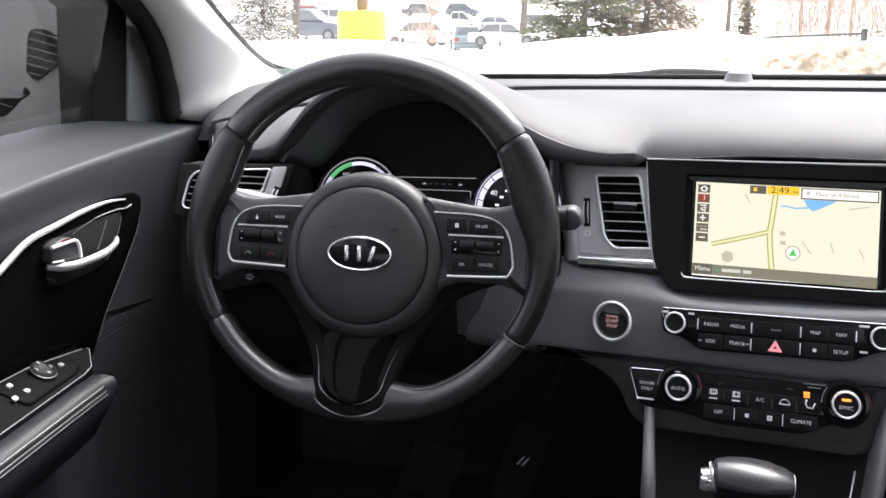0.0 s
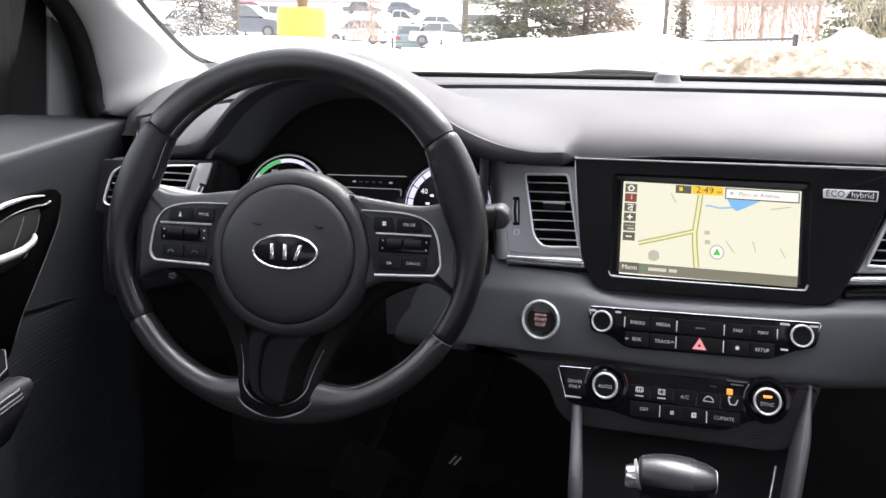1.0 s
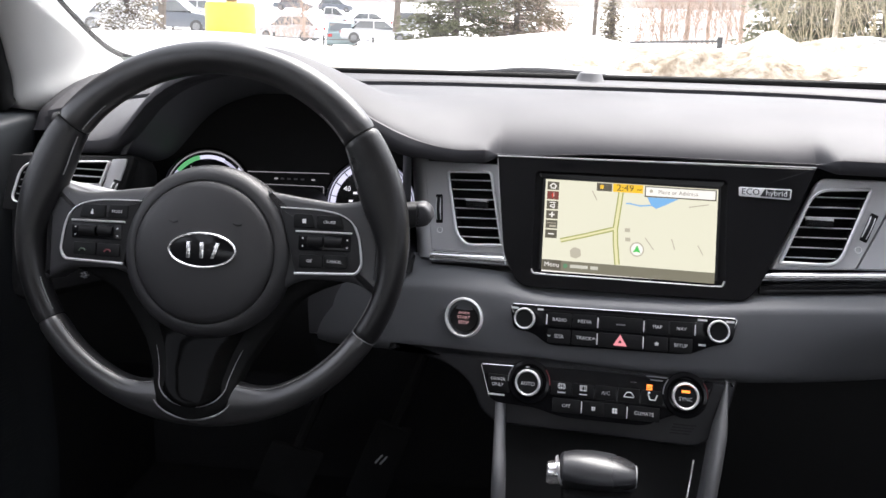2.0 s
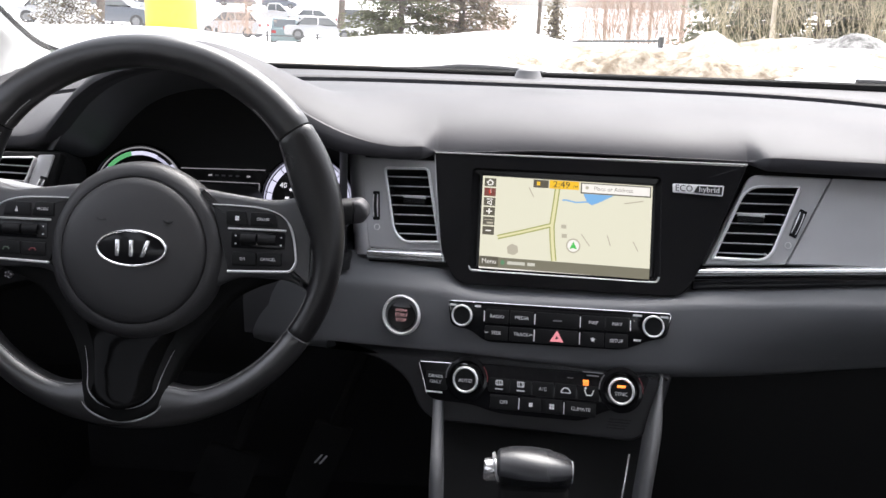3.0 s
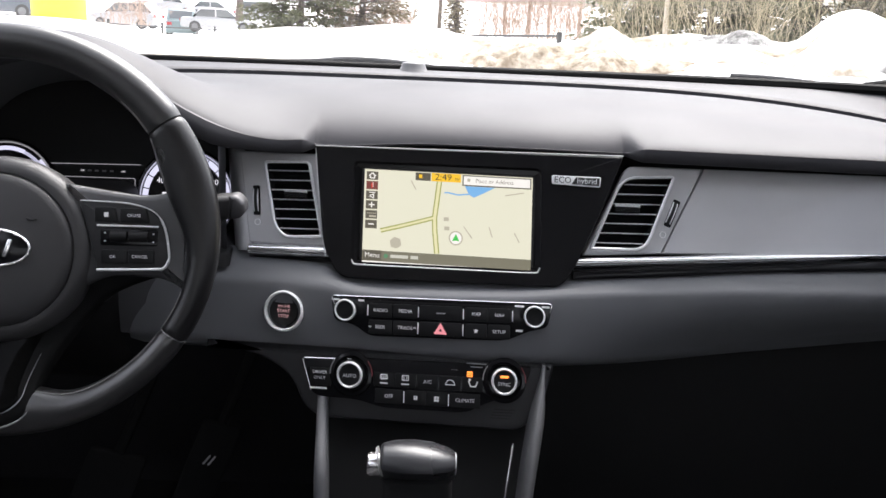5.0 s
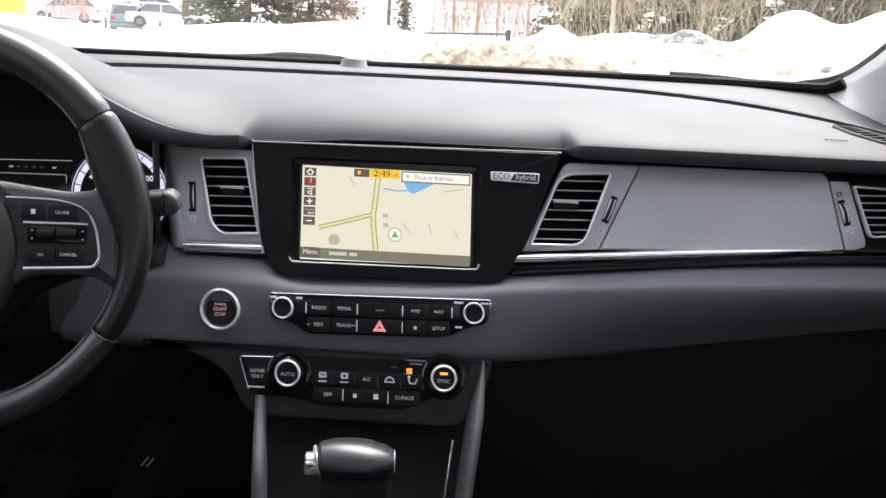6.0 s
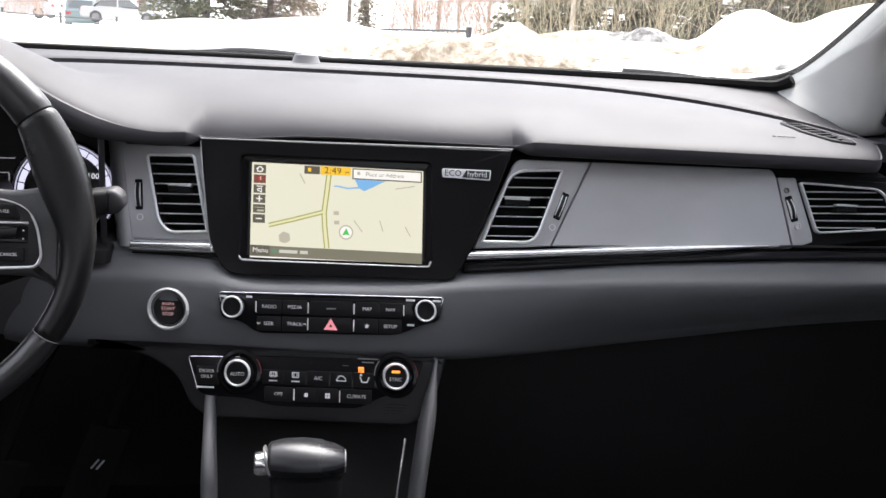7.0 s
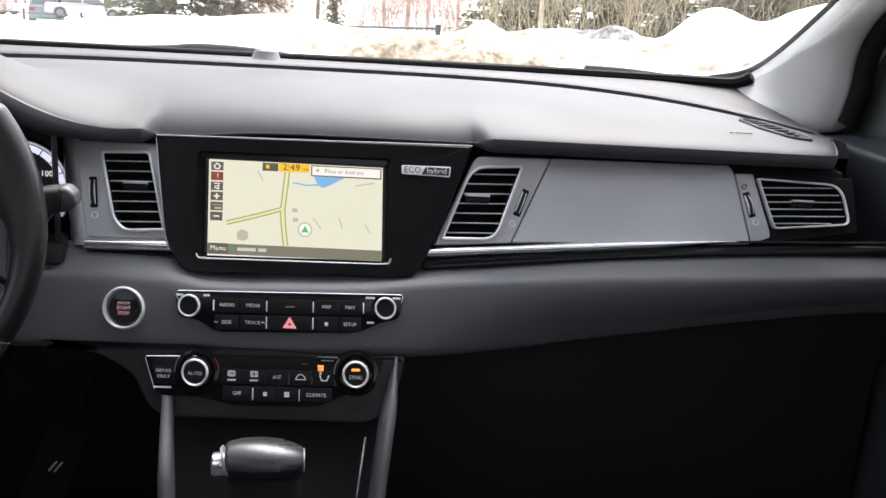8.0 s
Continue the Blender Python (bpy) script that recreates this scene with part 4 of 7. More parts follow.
for k in range(4):
    part("grille_line", slab([(0.082 - k * 0.001, 0.8065 - 0.0028 * k), (0.104 - k * 0.002, 0.8068 - 0.0028 * k), (0.104 - k * 0.002, 0.8055 - 0.0028 * k), (0.082 - k * 0.001, 0.8052 - 0.0028 * k)], -0.009, -0.0078, 0, sb), DARK, climate)

# ---- steering wheel ----
wheel = thing("steering_wheel", HUB, "black leather steering wheel with grey spokes and buttons", "steering wheel")
RIM_A, RIM_B, RIM_U, RIM_V = 0.1712, 0.1617, -0.003, 0.0075


def rim_half(deg):
    """Half the rim's width across, by the angle from the right: stout above, slim below, flared at the thumbs and the foot."""
    d = abs((deg - 90 + 180) % 360 - 180)
    return blend([(0, 0.0150), (30, 0.0158), (52, 0.0168), (66, 0.0205), (78, 0.0200), (98, 0.0128), (125, 0.0121), (150, 0.0132), (158, 0.0150), (168, 0.0205), (180, 0.0215)], d)


def on_rim(a, out=0.0, w=0.0):
    """A point on the rim at the angle a, out from its core line and w proud of it."""
    edge = 0.0163 - rim_half(math.degrees(a))
    return wl(RIM_U + (RIM_A + edge + out) * math.cos(a), RIM_V + (RIM_B + edge + out) * math.sin(a), w)


def rim_piece(name, a0, a1, material, label="", n=60):
    rows = []
    for k in range(n + 1):
        a = radians(a0 + (a1 - a0) * k / n)
        h = rim_half(math.degrees(a)) * (0.93 if k in (0, n) else 1.0)
        deep = 0.0152 * (0.93 if k in (0, n) else 1.0)
        row = []
        for q in range(24):
            b = 2 * math.pi * q / 24
            row.append(on_rim(a, h * math.cos(b), deep * math.copysign(abs(math.sin(b)) ** 0.85, math.sin(b))))
        rows.append(row)
    return part(name, loft(rows, closed=True, caps=True), material, wheel, label, 60)


rim_piece("rim_top", 36.2, 142.8, LEATHER_SMOOTH, "smooth black leather rim top")
rim_piece("rim_side", 143.2, 211.6, LEATHER, "grained black leather grip")
rim_piece("rim_bottom", 212.0, 328.3, LEATHER_LIT, "smooth black leather lower rim", 80)
rim_piece("rim_side", -31.3, 35.8, LEATHER, "grained black leather grip")
for a in (36, 143.0, 211.8, -31.5):
    ring = [on_rim(radians(a), 0.955 * rim_half(a) * math.cos(b), 0.0147 * math.copysign(abs(math.sin(b)) ** 0.85, math.sin(b))) for b in [2 * math.pi * q / 24 for q in range(24)]]
    part("rim_seam", tube(ring, 0.0005, 6, closed=True), GREYINK if a < 0 else RUBBER, wheel)
for a0, a1, n in ((214, 256, 56), (284, 326, 56), (145, 160, 20), (198, 210, 16), (-30, -18, 16), (20, 35, 20), (37, 50, 18), (130, 142, 16)):
    stitches = []
    for k in range(n):
        a = radians(a0 + (a1 - a0) * k / n)
        stitches.append(tube([on_rim(a, -rim_half(math.degrees(a)) * 0.86, 0.0090), on_rim(a + 0.008, -rim_half(math.degrees(a)) * 0.86, 0.0090)], 0.0006, 4))
    part("stitching", join(*stitches), THREAD, wheel, "pale grey stitching")

# centre boss


def hub_at(u, v, w=0.0):
    return wl(BOSS[0] + u, BOSS[1] + v, w)


part("boss", lathe([(0.070, -0.045), (0.079, -0.03), (0.0812, -0.008), (0.0795, 0.002), (0.0745, 0.0085), (0.0690, 0.0108), (0.0662, 0.0102), (0.0654, 0.006)], hub_at, 64), HUBSKIN, wheel, "black hub collar", 60)
cover = part("airbag_cover", lathe([(0.0660, 0.004), (0.0652, 0.0112), (0.0635, 0.0135), (0.058, 0.0158), (0.045, 0.0178), (0.025, 0.0190), (0.0, 0.0192)], hub_at, 64), HUBSKIN, wheel, "black grained airbag cover", 60)
oval = disc(0.0320, 48, -0.001, -0.0076, 0.0165)
part("emblem_field", slab(oval, 0.012, 0.0205, 0.0008, wl), GLOSS, cover, "dark oval emblem")
part("emblem_ring", hoop(oval, 0.0022, 0.018, 0.0220, wl, 0.0007), CHROME, cover, "chrome oval ring")
for u, lean in ((-0.0135, 0.0), (-0.001, 0.0), (0.0115, 0.0026)):
    part("emblem_bar", slab([(u - 0.0019 - lean, -0.0150), (u + 0.0019 - lean, -0.0150), (u + 0.0019 + lean, -0.0002), (u - 0.0019 + lean, -0.0002)], 0.0200, 0.0218, 0.0005, wl), CHROME, cover, "chrome bar")
for s in (-1, 1):
    part("horn_mark", tube([wl(s * 0.030 - 0.004, 0.0182, 0.0186), wl(s * 0.030, 0.0165, 0.0186), wl(s * 0.030 + 0.004, 0.0175, 0.0186)], 0.0008, 5), DARK, cover)
part("faint_print", slab([(-0.009, -0.0445), (0.009, -0.0445), (0.009, -0.0425), (-0.009, -0.0425)], 0.0155, 0.0172, 0, wl), DARK, cover)

# side spokes, their control pods and buttons
for s in (-1, 1):
    out = [(s * u, v) for u, v in [(0.050, 0.0500), (0.085, 0.0450), (0.125, 0.0400), (0.160, 0.052), (0.162, 0.0), (0.160, -0.044), (0.138, -0.0300), (0.088, -0.0290), (0.060, -0.045)]]
    part("spoke", slab(rounded(out, [0.002, 0.01, 0.02, 0.004, 0.004, 0.004, 0.012, 0.012, 0.004], 5), -0.028, 0.0035, 0.006, wl), STEEL, wheel, "dark grey wheel spoke", 55)
    pod_out = [(s * u, v) for u, v in [(0.0650, 0.0350), (0.107, 0.0338), (0.1300, 0.0275), (0.1395, 0.012), (0.1430, -0.0120), (0.1395, -0.0210), (0.0815, -0.0240)]]
    pod = part("control_pod", slab(rounded(pod_out, [0.003, 0.012, 0.014, 0.012, 0.008, 0.008, 0.003], 5), -0.004, 0.0065, 0.002, wl), DARK, wheel, "black button pod")
    line = [wl(s * u, v, 0.0068) for u, v in [(0.0815, -0.0242), (0.130, -0.0225), (0.1385, -0.0210), (0.1422, -0.0150), (0.1425, -0.008), (0.1385, 0.0130), (0.129, 0.0270), (0.107, 0.0338), (0.0660, 0.0350)]]
    part("pod_trim", tube(spline(line, 5), [0.0014] * 16 + [0.0011] * 12 + [0.0006] * 13, 6), SATIN, wheel, "satin silver pod edge")
    for u0, u1, v0, v1, words in ((0.0785, 0.0990, 0.0172, 0.0300, ""), (0.1002, 0.1260, 0.0170, 0.0295, "MODE" if s < 0 else "CRUISE"), (0.0850, 0.1072, -0.0185, -0.0065, "" if s < 0 else "OK"), (0.1080, 0.1300, -0.0180, -0.0060, "" if s < 0 else "CANCEL")):
        q = [(s * u0, v0), (s * u1, v0), (s * u1 * (0.97 if v0 > 0 else 1), v1), (s * u0, v1)]
        b = part("button", slab(rounded(q, 0.0015, 3), 0.004, 0.0080, 0.0008, wl), BUTTON, pod)
        if words and s > 0:
            part("word", lettering(words, 0.0036, (u0 + u1) / 2 - 0.001, (v0 + v1) / 2, wl, 0.0083), INK, b)
        if s < 0 and v0 > 0 and u0 < 0.09:
            part("word", lettering("MODE", 0.0036, -(u0 + u1) / 2, (v0 + v1) / 2, wl, 0.0083), INK, b)
    roller = [(0.084, -0.0030), (0.1325, -0.0025), (0.1325, 0.0118), (0.084, 0.0115)]
    part("roller_well", slab(rounded([(s * u, v) for u, v in roller], 0.002, 3), 0.004, 0.0072, 0.0004, wl), GLOSS, pod)
    for u0, u1 in ((0.0925, 0.1065), (0.1085, 0.1245)):
        rows = []
        for k in range(9):
            a = math.pi * k / 8
            rows.append([wl(s * u0, 0.0050 + 0.0048 * math.cos(a), 0.0068 + 0.0042 * math.sin(a)), wl(s * u1, 0.0053 + 0.0048 * math.cos(a), 0.0068 + 0.0042 * math.sin(a))])
        part("roller", loft(rows), BUTTON, pod, "black toggle roller")
    part("pod_bar", tube([wl(s * 0.081, 0.0142, 0.0073), wl(s * 0.133, 0.0142, 0.0073)], 0.0011, 5), SATIN, pod)
    for u, v in ((0.1290, 0.0080), (0.1290, 0.0010), (0.0880, 0.0080), (0.0880, 0.0010)):
        part("small_mark", slab(disc(0.0007, 8, s * u, v), 0.0070, 0.0076, 0, wl), INK, pod)
for u, m in ((-0.121, PHONE_GREEN), (-0.0965, PHONE)):
    part("phone_mark", tube([wl(u - 0.003, -0.0142, 0.0083), wl(u - 0.0015, -0.0120, 0.0083), wl(u + 0.0015, -0.0120, 0.0083), wl(u + 0.003, -0.0138, 0.0083)], 0.0008, 5), m, wheel)
part("voice_mark", slab([(-0.1145, 0.0205), (-0.1115, 0.0205), (-0.113, 0.0255)], 0.0080, 0.0084, 0, wl), INK, wheel)
part("card_mark", slab([(0.0870, 0.0215), (0.0905, 0.0215), (0.0905, 0.0255), (0.0870, 0.0255)], 0.0080, 0.0084, 0, wl), INK, wheel)

# lower spoke: a black Y that lies over the rim at its foot
def cup(v, foot, shoulder, half):
    """Half width of a rounded foot below its shoulder."""
    return half * math.sqrt(max(0.0, 1 - ((v - shoulder) / (foot - shoulder)) ** 2)) + 0.001


def spoke_half(v):
    """Half width of the lower spoke at the height v."""
    if v < -0.138:
        return cup(v, -0.1615, -0.138, 0.0370)
    return blend([(-0.138, 0.0380), (-0.120, 0.0420), (-0.097, 0.0530), (-0.0853, 0.0605), (-0.066, 0.0745), (-0.0486, 0.0900), (-0.036, 0.1150), (-0.028, 0.1400)], v)


def insert_half(v):
    if v < -0.126:
        return cup(v, -0.1500, -0.126, 0.0315)
    return blend([(-0.126, 0.0325), (-0.112, 0.0362), (-0.0976, 0.0415), (-0.085, 0.0480), (-0.0713, 0.0560), (-0.060, 0.0630)], v)


def spoke_lift(v):
    """How far the lower spoke stands out: below the boss at its root, over the rim at its foot."""
    return blend([(-0.1615, 0.0188), (-0.145, 0.0184), (-0.130, 0.0150), (-0.110, 0.0065), (-0.088, -0.0005), (-0.060, -0.0040), (-0.026, -0.0050)], v)


def spoke_rows(half, lift, v0, v1, deep, scoop=0.0, n=34):
    rows = []
    for k in range(n):
        v = v0 + (v1 - v0) * math.sin(math.pi / 2 * k / (n - 1))
        hw, w = half(v), spoke_lift(v) + lift
        row = [wl(SPOKE_U - hw, v, w - deep), wl(SPOKE_U - hw, v, w - 0.006)]
        for q in range(-7, 8):
            row.append(wl(SPOKE_U + hw * 0.95 * q / 7, v, w - 0.0035 * abs(q / 7) ** 4 + scoop * smooth(-0.128, -0.150, v)))
        rows.append(row + [wl(SPOKE_U + hw, v, w - 0.006), wl(SPOKE_U + hw, v, w - deep)])
    return rows


SPOKE_U = -0.006
part("lower_spoke", loft(spoke_rows(spoke_half, 0.0, -0.026, -0.1614, 0.026), closed=True, caps=True), RUBBER, wheel, "black lower spoke", 60)
part("spoke_insert", loft(spoke_rows(insert_half, 0.0012, -0.062, -0.1499, 0.006, 0.0030), closed=True, caps=True), INSERT, wheel, "gloss black insert", 60)
for half, lift, r, v0, v1 in ((insert_half, -0.0006, 0.0007, -0.098, -0.1499), (spoke_half, -0.0030, 0.0014, -0.146, -0.1614)):
    vs = [v0 + (v1 - v0) * math.sin(math.pi / 2 * k / 16) for k in range(16)]
    left_side = [wl(SPOKE_U - half(v), v, spoke_lift(v) + lift) for v in vs]
    right_side = [wl(SPOKE_U + half(v), v, spoke_lift(v) + lift) for v in vs[::-1]]
    line = spline(left_side + [wl(SPOKE_U, v1, spoke_lift(v1) + lift)] + right_side, 3)
    m = len(line) - 1
    part("insert_rim", tube(line, [r * (0.2 + 0.8 * min(1.0, 2.6 * min(k, m - k) / m)) for k in range(m + 1)], 8), SLAT, wheel, "grey satin edge", 60)
part("icon_mark", join(*[slab(disc(0.0011, 6, -0.1225 + 0.0026 * math.cos(a), -0.0372 + 0.0022 * math.sin(a)), -0.004, 0.0005, 0, wl) for a in (0, 1.26, 2.5, 3.77, 5.0)]), GREYINK, wheel)

# column shroud and stalks
column = thing("steering_column", (-0.36, 1.09, 0.90), "black steering column shroud with two stalks", "steering column")
rows = []
for y, k in ((0.988, 0.7), (0.992, 0.85), (1.005, 0.95), (1.06, 1.0), (1.16, 1.05)):
    ring = rounded([(-0.36 - 0.062 * k, 0.915 - 0.02 * k), (-0.36 + 0.062 * k, 0.915 - 0.02 * k), (-0.36 + 0.058 * k, 0.99 + 0.010 * k), (-0.36 - 0.058 * k, 0.99 + 0.010 * k)], 0.02, 6)
    rows.append([(u, y, v) for u, v in ring])
part("shroud", loft(rows, closed=True, caps=True), DARK, column, "black plastic shroud", 50)
right = part("stalk", tube([(-0.305, 1.035, 0.985), (-0.26, 1.031, 0.989), (-0.225, 1.026, 0.994), (-0.205, 1.022, 0.996)], [0.008, 0.0085, 0.0105, 0.012], 16, flat=0.8), DARK, column, "black wiper stalk", 50)
paddle = rounded([(-0.2130, 0.9895), (-0.1960, 0.9775), (-0.1880, 0.9835), (-0.1820, 0.9940), (-0.1660, 0.9970), (-0.1610, 1.0035), (-0.1625, 1.0120), (-0.1690, 1.0180), (-0.1880, 1.0160), (-0.2100, 1.0095)], 0.004, 4)
part("stalk_cap", slab(paddle, -0.012, 0.010, 0.005, lambda u, v, w: Vector((u, 1.018 - w, v))), DARK, right, "black paddle end", 50)
part("stalk_end", slab(rounded([(-0.1775, 0.9950), (-0.1655, 0.9970), (-0.1602, 1.0035), (-0.1618, 1.0125), (-0.1685, 1.0185), (-0.1760, 1.0180)], 0.003, 4), -0.010, 0.0112, 0.004, lambda u, v, w: Vector((u, 1.018 - w, v))), HOUSING, right, "grey end cap", 50)
left = part("stalk", tube([(-0.415, 1.035, 0.99), (-0.47, 1.03, 1.004), (-0.51, 1.024, 1.012), (-0.538, 1.02, 1.016)], [0.007, 0.008, 0.0085, 0.009], 14, flat=0.8), SLAT, column, "silver-grey light stalk", 50)
part("stalk_cap", tube([(-0.537, 1.02, 1.016), (-0.556, 1.018, 1.018), (-0.562, 1.018, 1.0185)], [0.0095, 0.010, 0.006], 14, flat=0.8), DARK, left, "black end cap", 50)

# ---- instrument cluster ----
cluster = thing("instrument_cluster", (-0.345, 1.165, 0.945), "lit instrument cluster with two dials and a centre display", "instrument cluster")


def cl(x, z, w=0.0):
    return Vector((x, 1.168 + 0.22 * (z - 0.985) - w, z))


part("backplate", slab(rounded([(-0.535, 0.94), (-0.19, 0.94), (-0.19, 1.060), (-0.27, 1.100), (-0.44, 1.105), (-0.535, 1.060)], 0.04, 6), -0.01, 0.0, 0.0, cl), GLOVE, cluster, "black instrument panel")


def arc(cx, cz, r0, r1, a0, a1, w, n=40):
    rows = []
    for k in range(n + 1):
        a = radians(a0 + (a1 - a0) * k / n)
        rows.append([cl(cx + r0 * math.cos(a), cz + r0 * math.sin(a), w), cl(cx + r1 * math.cos(a), cz + r1 * math.sin(a), w)])
    return loft(rows)


for name, cx, cz, r in (("power_dial", -0.4415, 0.984, 0.0515), ("speed_dial", -0.2500, 0.983, 0.0495)):
    d = part(name, lathe([(r + 0.0035, -0.002), (r + 0.0045, 0.004), (r + 0.0025, 0.007), (r + 0.001, 0.004), (r, 0.0015), (0, 0.0015)], lambda u, v, w, a=cx, b=cz: cl(a + u, b + v, w), 56), GLOSS, cluster, "round dial with a lit rim")
    if name == "speed_dial":
        part("lit_rim", arc(cx, cz, r - 0.0085, r - 0.0022, -30, 210, 0.0025), DIAL, d, "white lit speed scale")
        part("dim_rim", arc(cx, cz, r - 0.0010, r + 0.0005, -30, 210, 0.0030), DIALDIM, d)
        for words, a in (("20", 184), ("40", 148), ("60", 112), ("80", 68), ("100", 32), ("120", -4)):
            part("number", lettering(words, 0.0084, cx + (r - 0.0165) * math.cos(radians(a)), cz + (r - 0.0165) * math.sin(radians(a)), cl, 0.0030), DIALTEXT, d)
        for a in range(-12, 205, 18):
            p, q = [(cx + rr * math.cos(radians(a)), cz + rr * math.sin(radians(a))) for rr in (r - 0.009, r - 0.0005)]
            part("tick", tube([cl(*p, 0.0033), cl(*q, 0.0033)], 0.0006, 4), VOID, d)
        for a, rr in ((170, 0.024), (145, 0.023), (122, 0.024), (100, 0.024), (80, 0.026)):
            part("inner_number_bar", slab([(cx + rr * math.cos(radians(a)) - 0.0022, cz + rr * math.sin(radians(a)) - 0.0012), (cx + rr * math.cos(radians(a)) + 0.0022, cz + rr * math.sin(radians(a)) - 0.0012), (cx + rr * math.cos(radians(a)) + 0.0022, cz + rr * math.sin(radians(a)) + 0.0012), (cx + rr * math.cos(radians(a)) - 0.0022, cz + rr * math.sin(radians(a)) + 0.0012)], 0.002, 0.003, 0, cl), DIALTEXT, d)
        part("unit_bar", slab([(cx - 0.006, cz + 0.0365), (cx + 0.004, cz + 0.0365), (cx + 0.004, cz + 0.039), (cx - 0.006, cz + 0.039)], 0.002, 0.003, 0, cl), DIALTEXT, d)
        part("needle", tube([cl(cx, cz, 0.006), cl(cx - 0.040, cz - 0.012, 0.006)], [0.0016, 0.0006], 6), INK, d, "white pointer")
        part("needle_hub", lathe([(0.009, 0.002), (0.0085, 0.008), (0.006, 0.009), (0, 0.009)], lambda u, v, w, a=cx, b=cz: cl(a + u, b + v, w), 24), DARK, d)
    else:
        part("outer_rim", arc(cx, cz, r - 0.0010, r + 0.0018, 15, 205, 0.0030), LINE, d, "dim outer ring")
        part("lit_rim", arc(cx, cz, r - 0.0085, r - 0.0042, 66, 104, 0.0025), DIAL, d, "white power scale")
        part("lit_rim", arc(cx, cz, r - 0.0085, r - 0.0050, 25, 66, 0.0025), DIALDIM, d, "dim power scale")
        part("end_rim", arc(cx, cz, r - 0.0085, r - 0.0015, 18, 44, 0.0024), DIAL, d)
        part("green_rim", arc(cx, cz, r - 0.0085, r - 0.0035, 104, 142, 0.0026), ECOGREEN, d, "green lit eco scale")
        part("charge_rim", arc(cx, cz, r - 0.0085, r - 0.0035, 142, 205, 0.0026), DIALDIM, d, "lit charge scale")
        for words, a, off in (("ECO", 118, 0.0150), ("POWER", 58, 0.0135)):
            part("word", lettering(words, 0.0042, cx + (r - off) * math.cos(radians(a)), cz + (r - off) * math.sin(radians(a)), cl, 0.0030), DIALTEXT, d)
centre = part("centre_display", hoop(rounded([(-0.382, 0.955), (-0.3055, 0.955), (-0.3055, 1.0015), (-0.382, 1.0015)], 0.002), 0.0007, 0.0, 0.0012, cl, 0.0002), LINE, cluster, "dark centre display with a thin outline")
part("top_line", tube([cl(-0.398, 1.0145, 0.001), cl(-0.30, 1.0160, 0.001)], 0.0006, 4), LINE, cluster)
for k, x in enumerate((-0.362, -0.3545, -0.347, -0.339, -0.331, -0.3185)):
    part("gauge_mark", slab([(x - 0.0020, 1.0072), (x + 0.0020, 1.0072), (x + 0.0020, 1.0090), (x - 0.0020, 1.0090)], 0, 0.001, 0, cl), LINE if k in (0, 5) else GREYINK, cluster)
part("car_icon", slab(rounded([(-0.352, 0.9885), (-0.339, 0.9885), (-0.339, 0.9945), (-0.352, 0.9945)], 0.002, 3), 0, 0.0012, 0, cl), DIALTEXT, centre)

# ---- centre console ----
console = thing("centre_console", (0.04, 0.9, 0.42), "dark centre console with grey side rails", "console")
rows = []
for y, z in ((1.08, 0.80), (1.045, 0.75), (1.02, 0.70), (0.99, 0.665), (0.93, 0.65), (0.85, 0.645), (0.5, 0.645)):
    rows.append([(-0.085, y, z), (-0.03, y, z - 0.006), (0.06, y, z - 0.006), (0.125, y, z)])
# the shade low in the console is put into the tray's colour
part("tray", loft(rows), GLOVE, console, "console tray blackened for shade", 50)
rr = spline([(0.131, 1.022, 0.852), (0.127, 1.005, 0.825), (0.120, 0.985, 0.78), (0.114, 0.972, 0.735), (0.109, 0.955, 0.68), (0.107, 0.93, 0.62)], 6)
rows = []
for p in rr:
    k = 0.25 + 0.75 * smooth(0.852, 0.80, p.z)
    arch = [(0.0068 * k * math.cos(a), 0.010 - 0.013 * k * math.sin(a), 0) for a in [math.pi * q / 14 for q in range(15)]]
    rows.append([p + Vector(d) for d in [(0.0068 * k, 0.03, 0)] + arch + [(-0.0068 * k, 0.03, 0)]])
part("side_rail", loft(rows, closed=True, caps=True), RAIL, console, "grey slanted console rail", 50)
part("rail_edge", tube([p + Vector((-0.0225, 0.004, -0.012)) for p in rr[10:]], 0.0012, 6), CHROME, console, "thin bright line")
ll = spline([(-0.090, 1.04, 0.815), (-0.0885, 1.005, 0.785), (-0.087, 0.983, 0.76), (-0.086, 0.972, 0.72), (-0.086, 0.955, 0.66), (-0.086, 0.93, 0.60)], 6)
rows = []
for p in ll:
    k = 0.8 + 0.2 * smooth(0.79, 0.74, p.z)
    arch = [(0.0068 * k * math.cos(a), 0.008 - 0.010 * k * math.sin(a), 0) for a in [math.pi * q / 14 for q in range(15)]]
    rows.append([p + Vector(d) for d in [(0.0068 * k, 0.03, 0)] + arch + [(-0.0068 * k, 0.03, 0)]])
# darker material than the right rail, for the weaker light on this side
part("side_rail", loft(rows, closed=True, caps=True), LOWER, console, "grey console rail, darkened for its dimmer side", 50)
part("left_wall", block(-0.104, -0.080, 0.3, 1.05, 0.42, 0.66, 0.004), DARK, console)
part("right_wall", block(0.106, 0.135, 0.3, 1.0, 0.42, 0.645, 0.004), DARK, console)

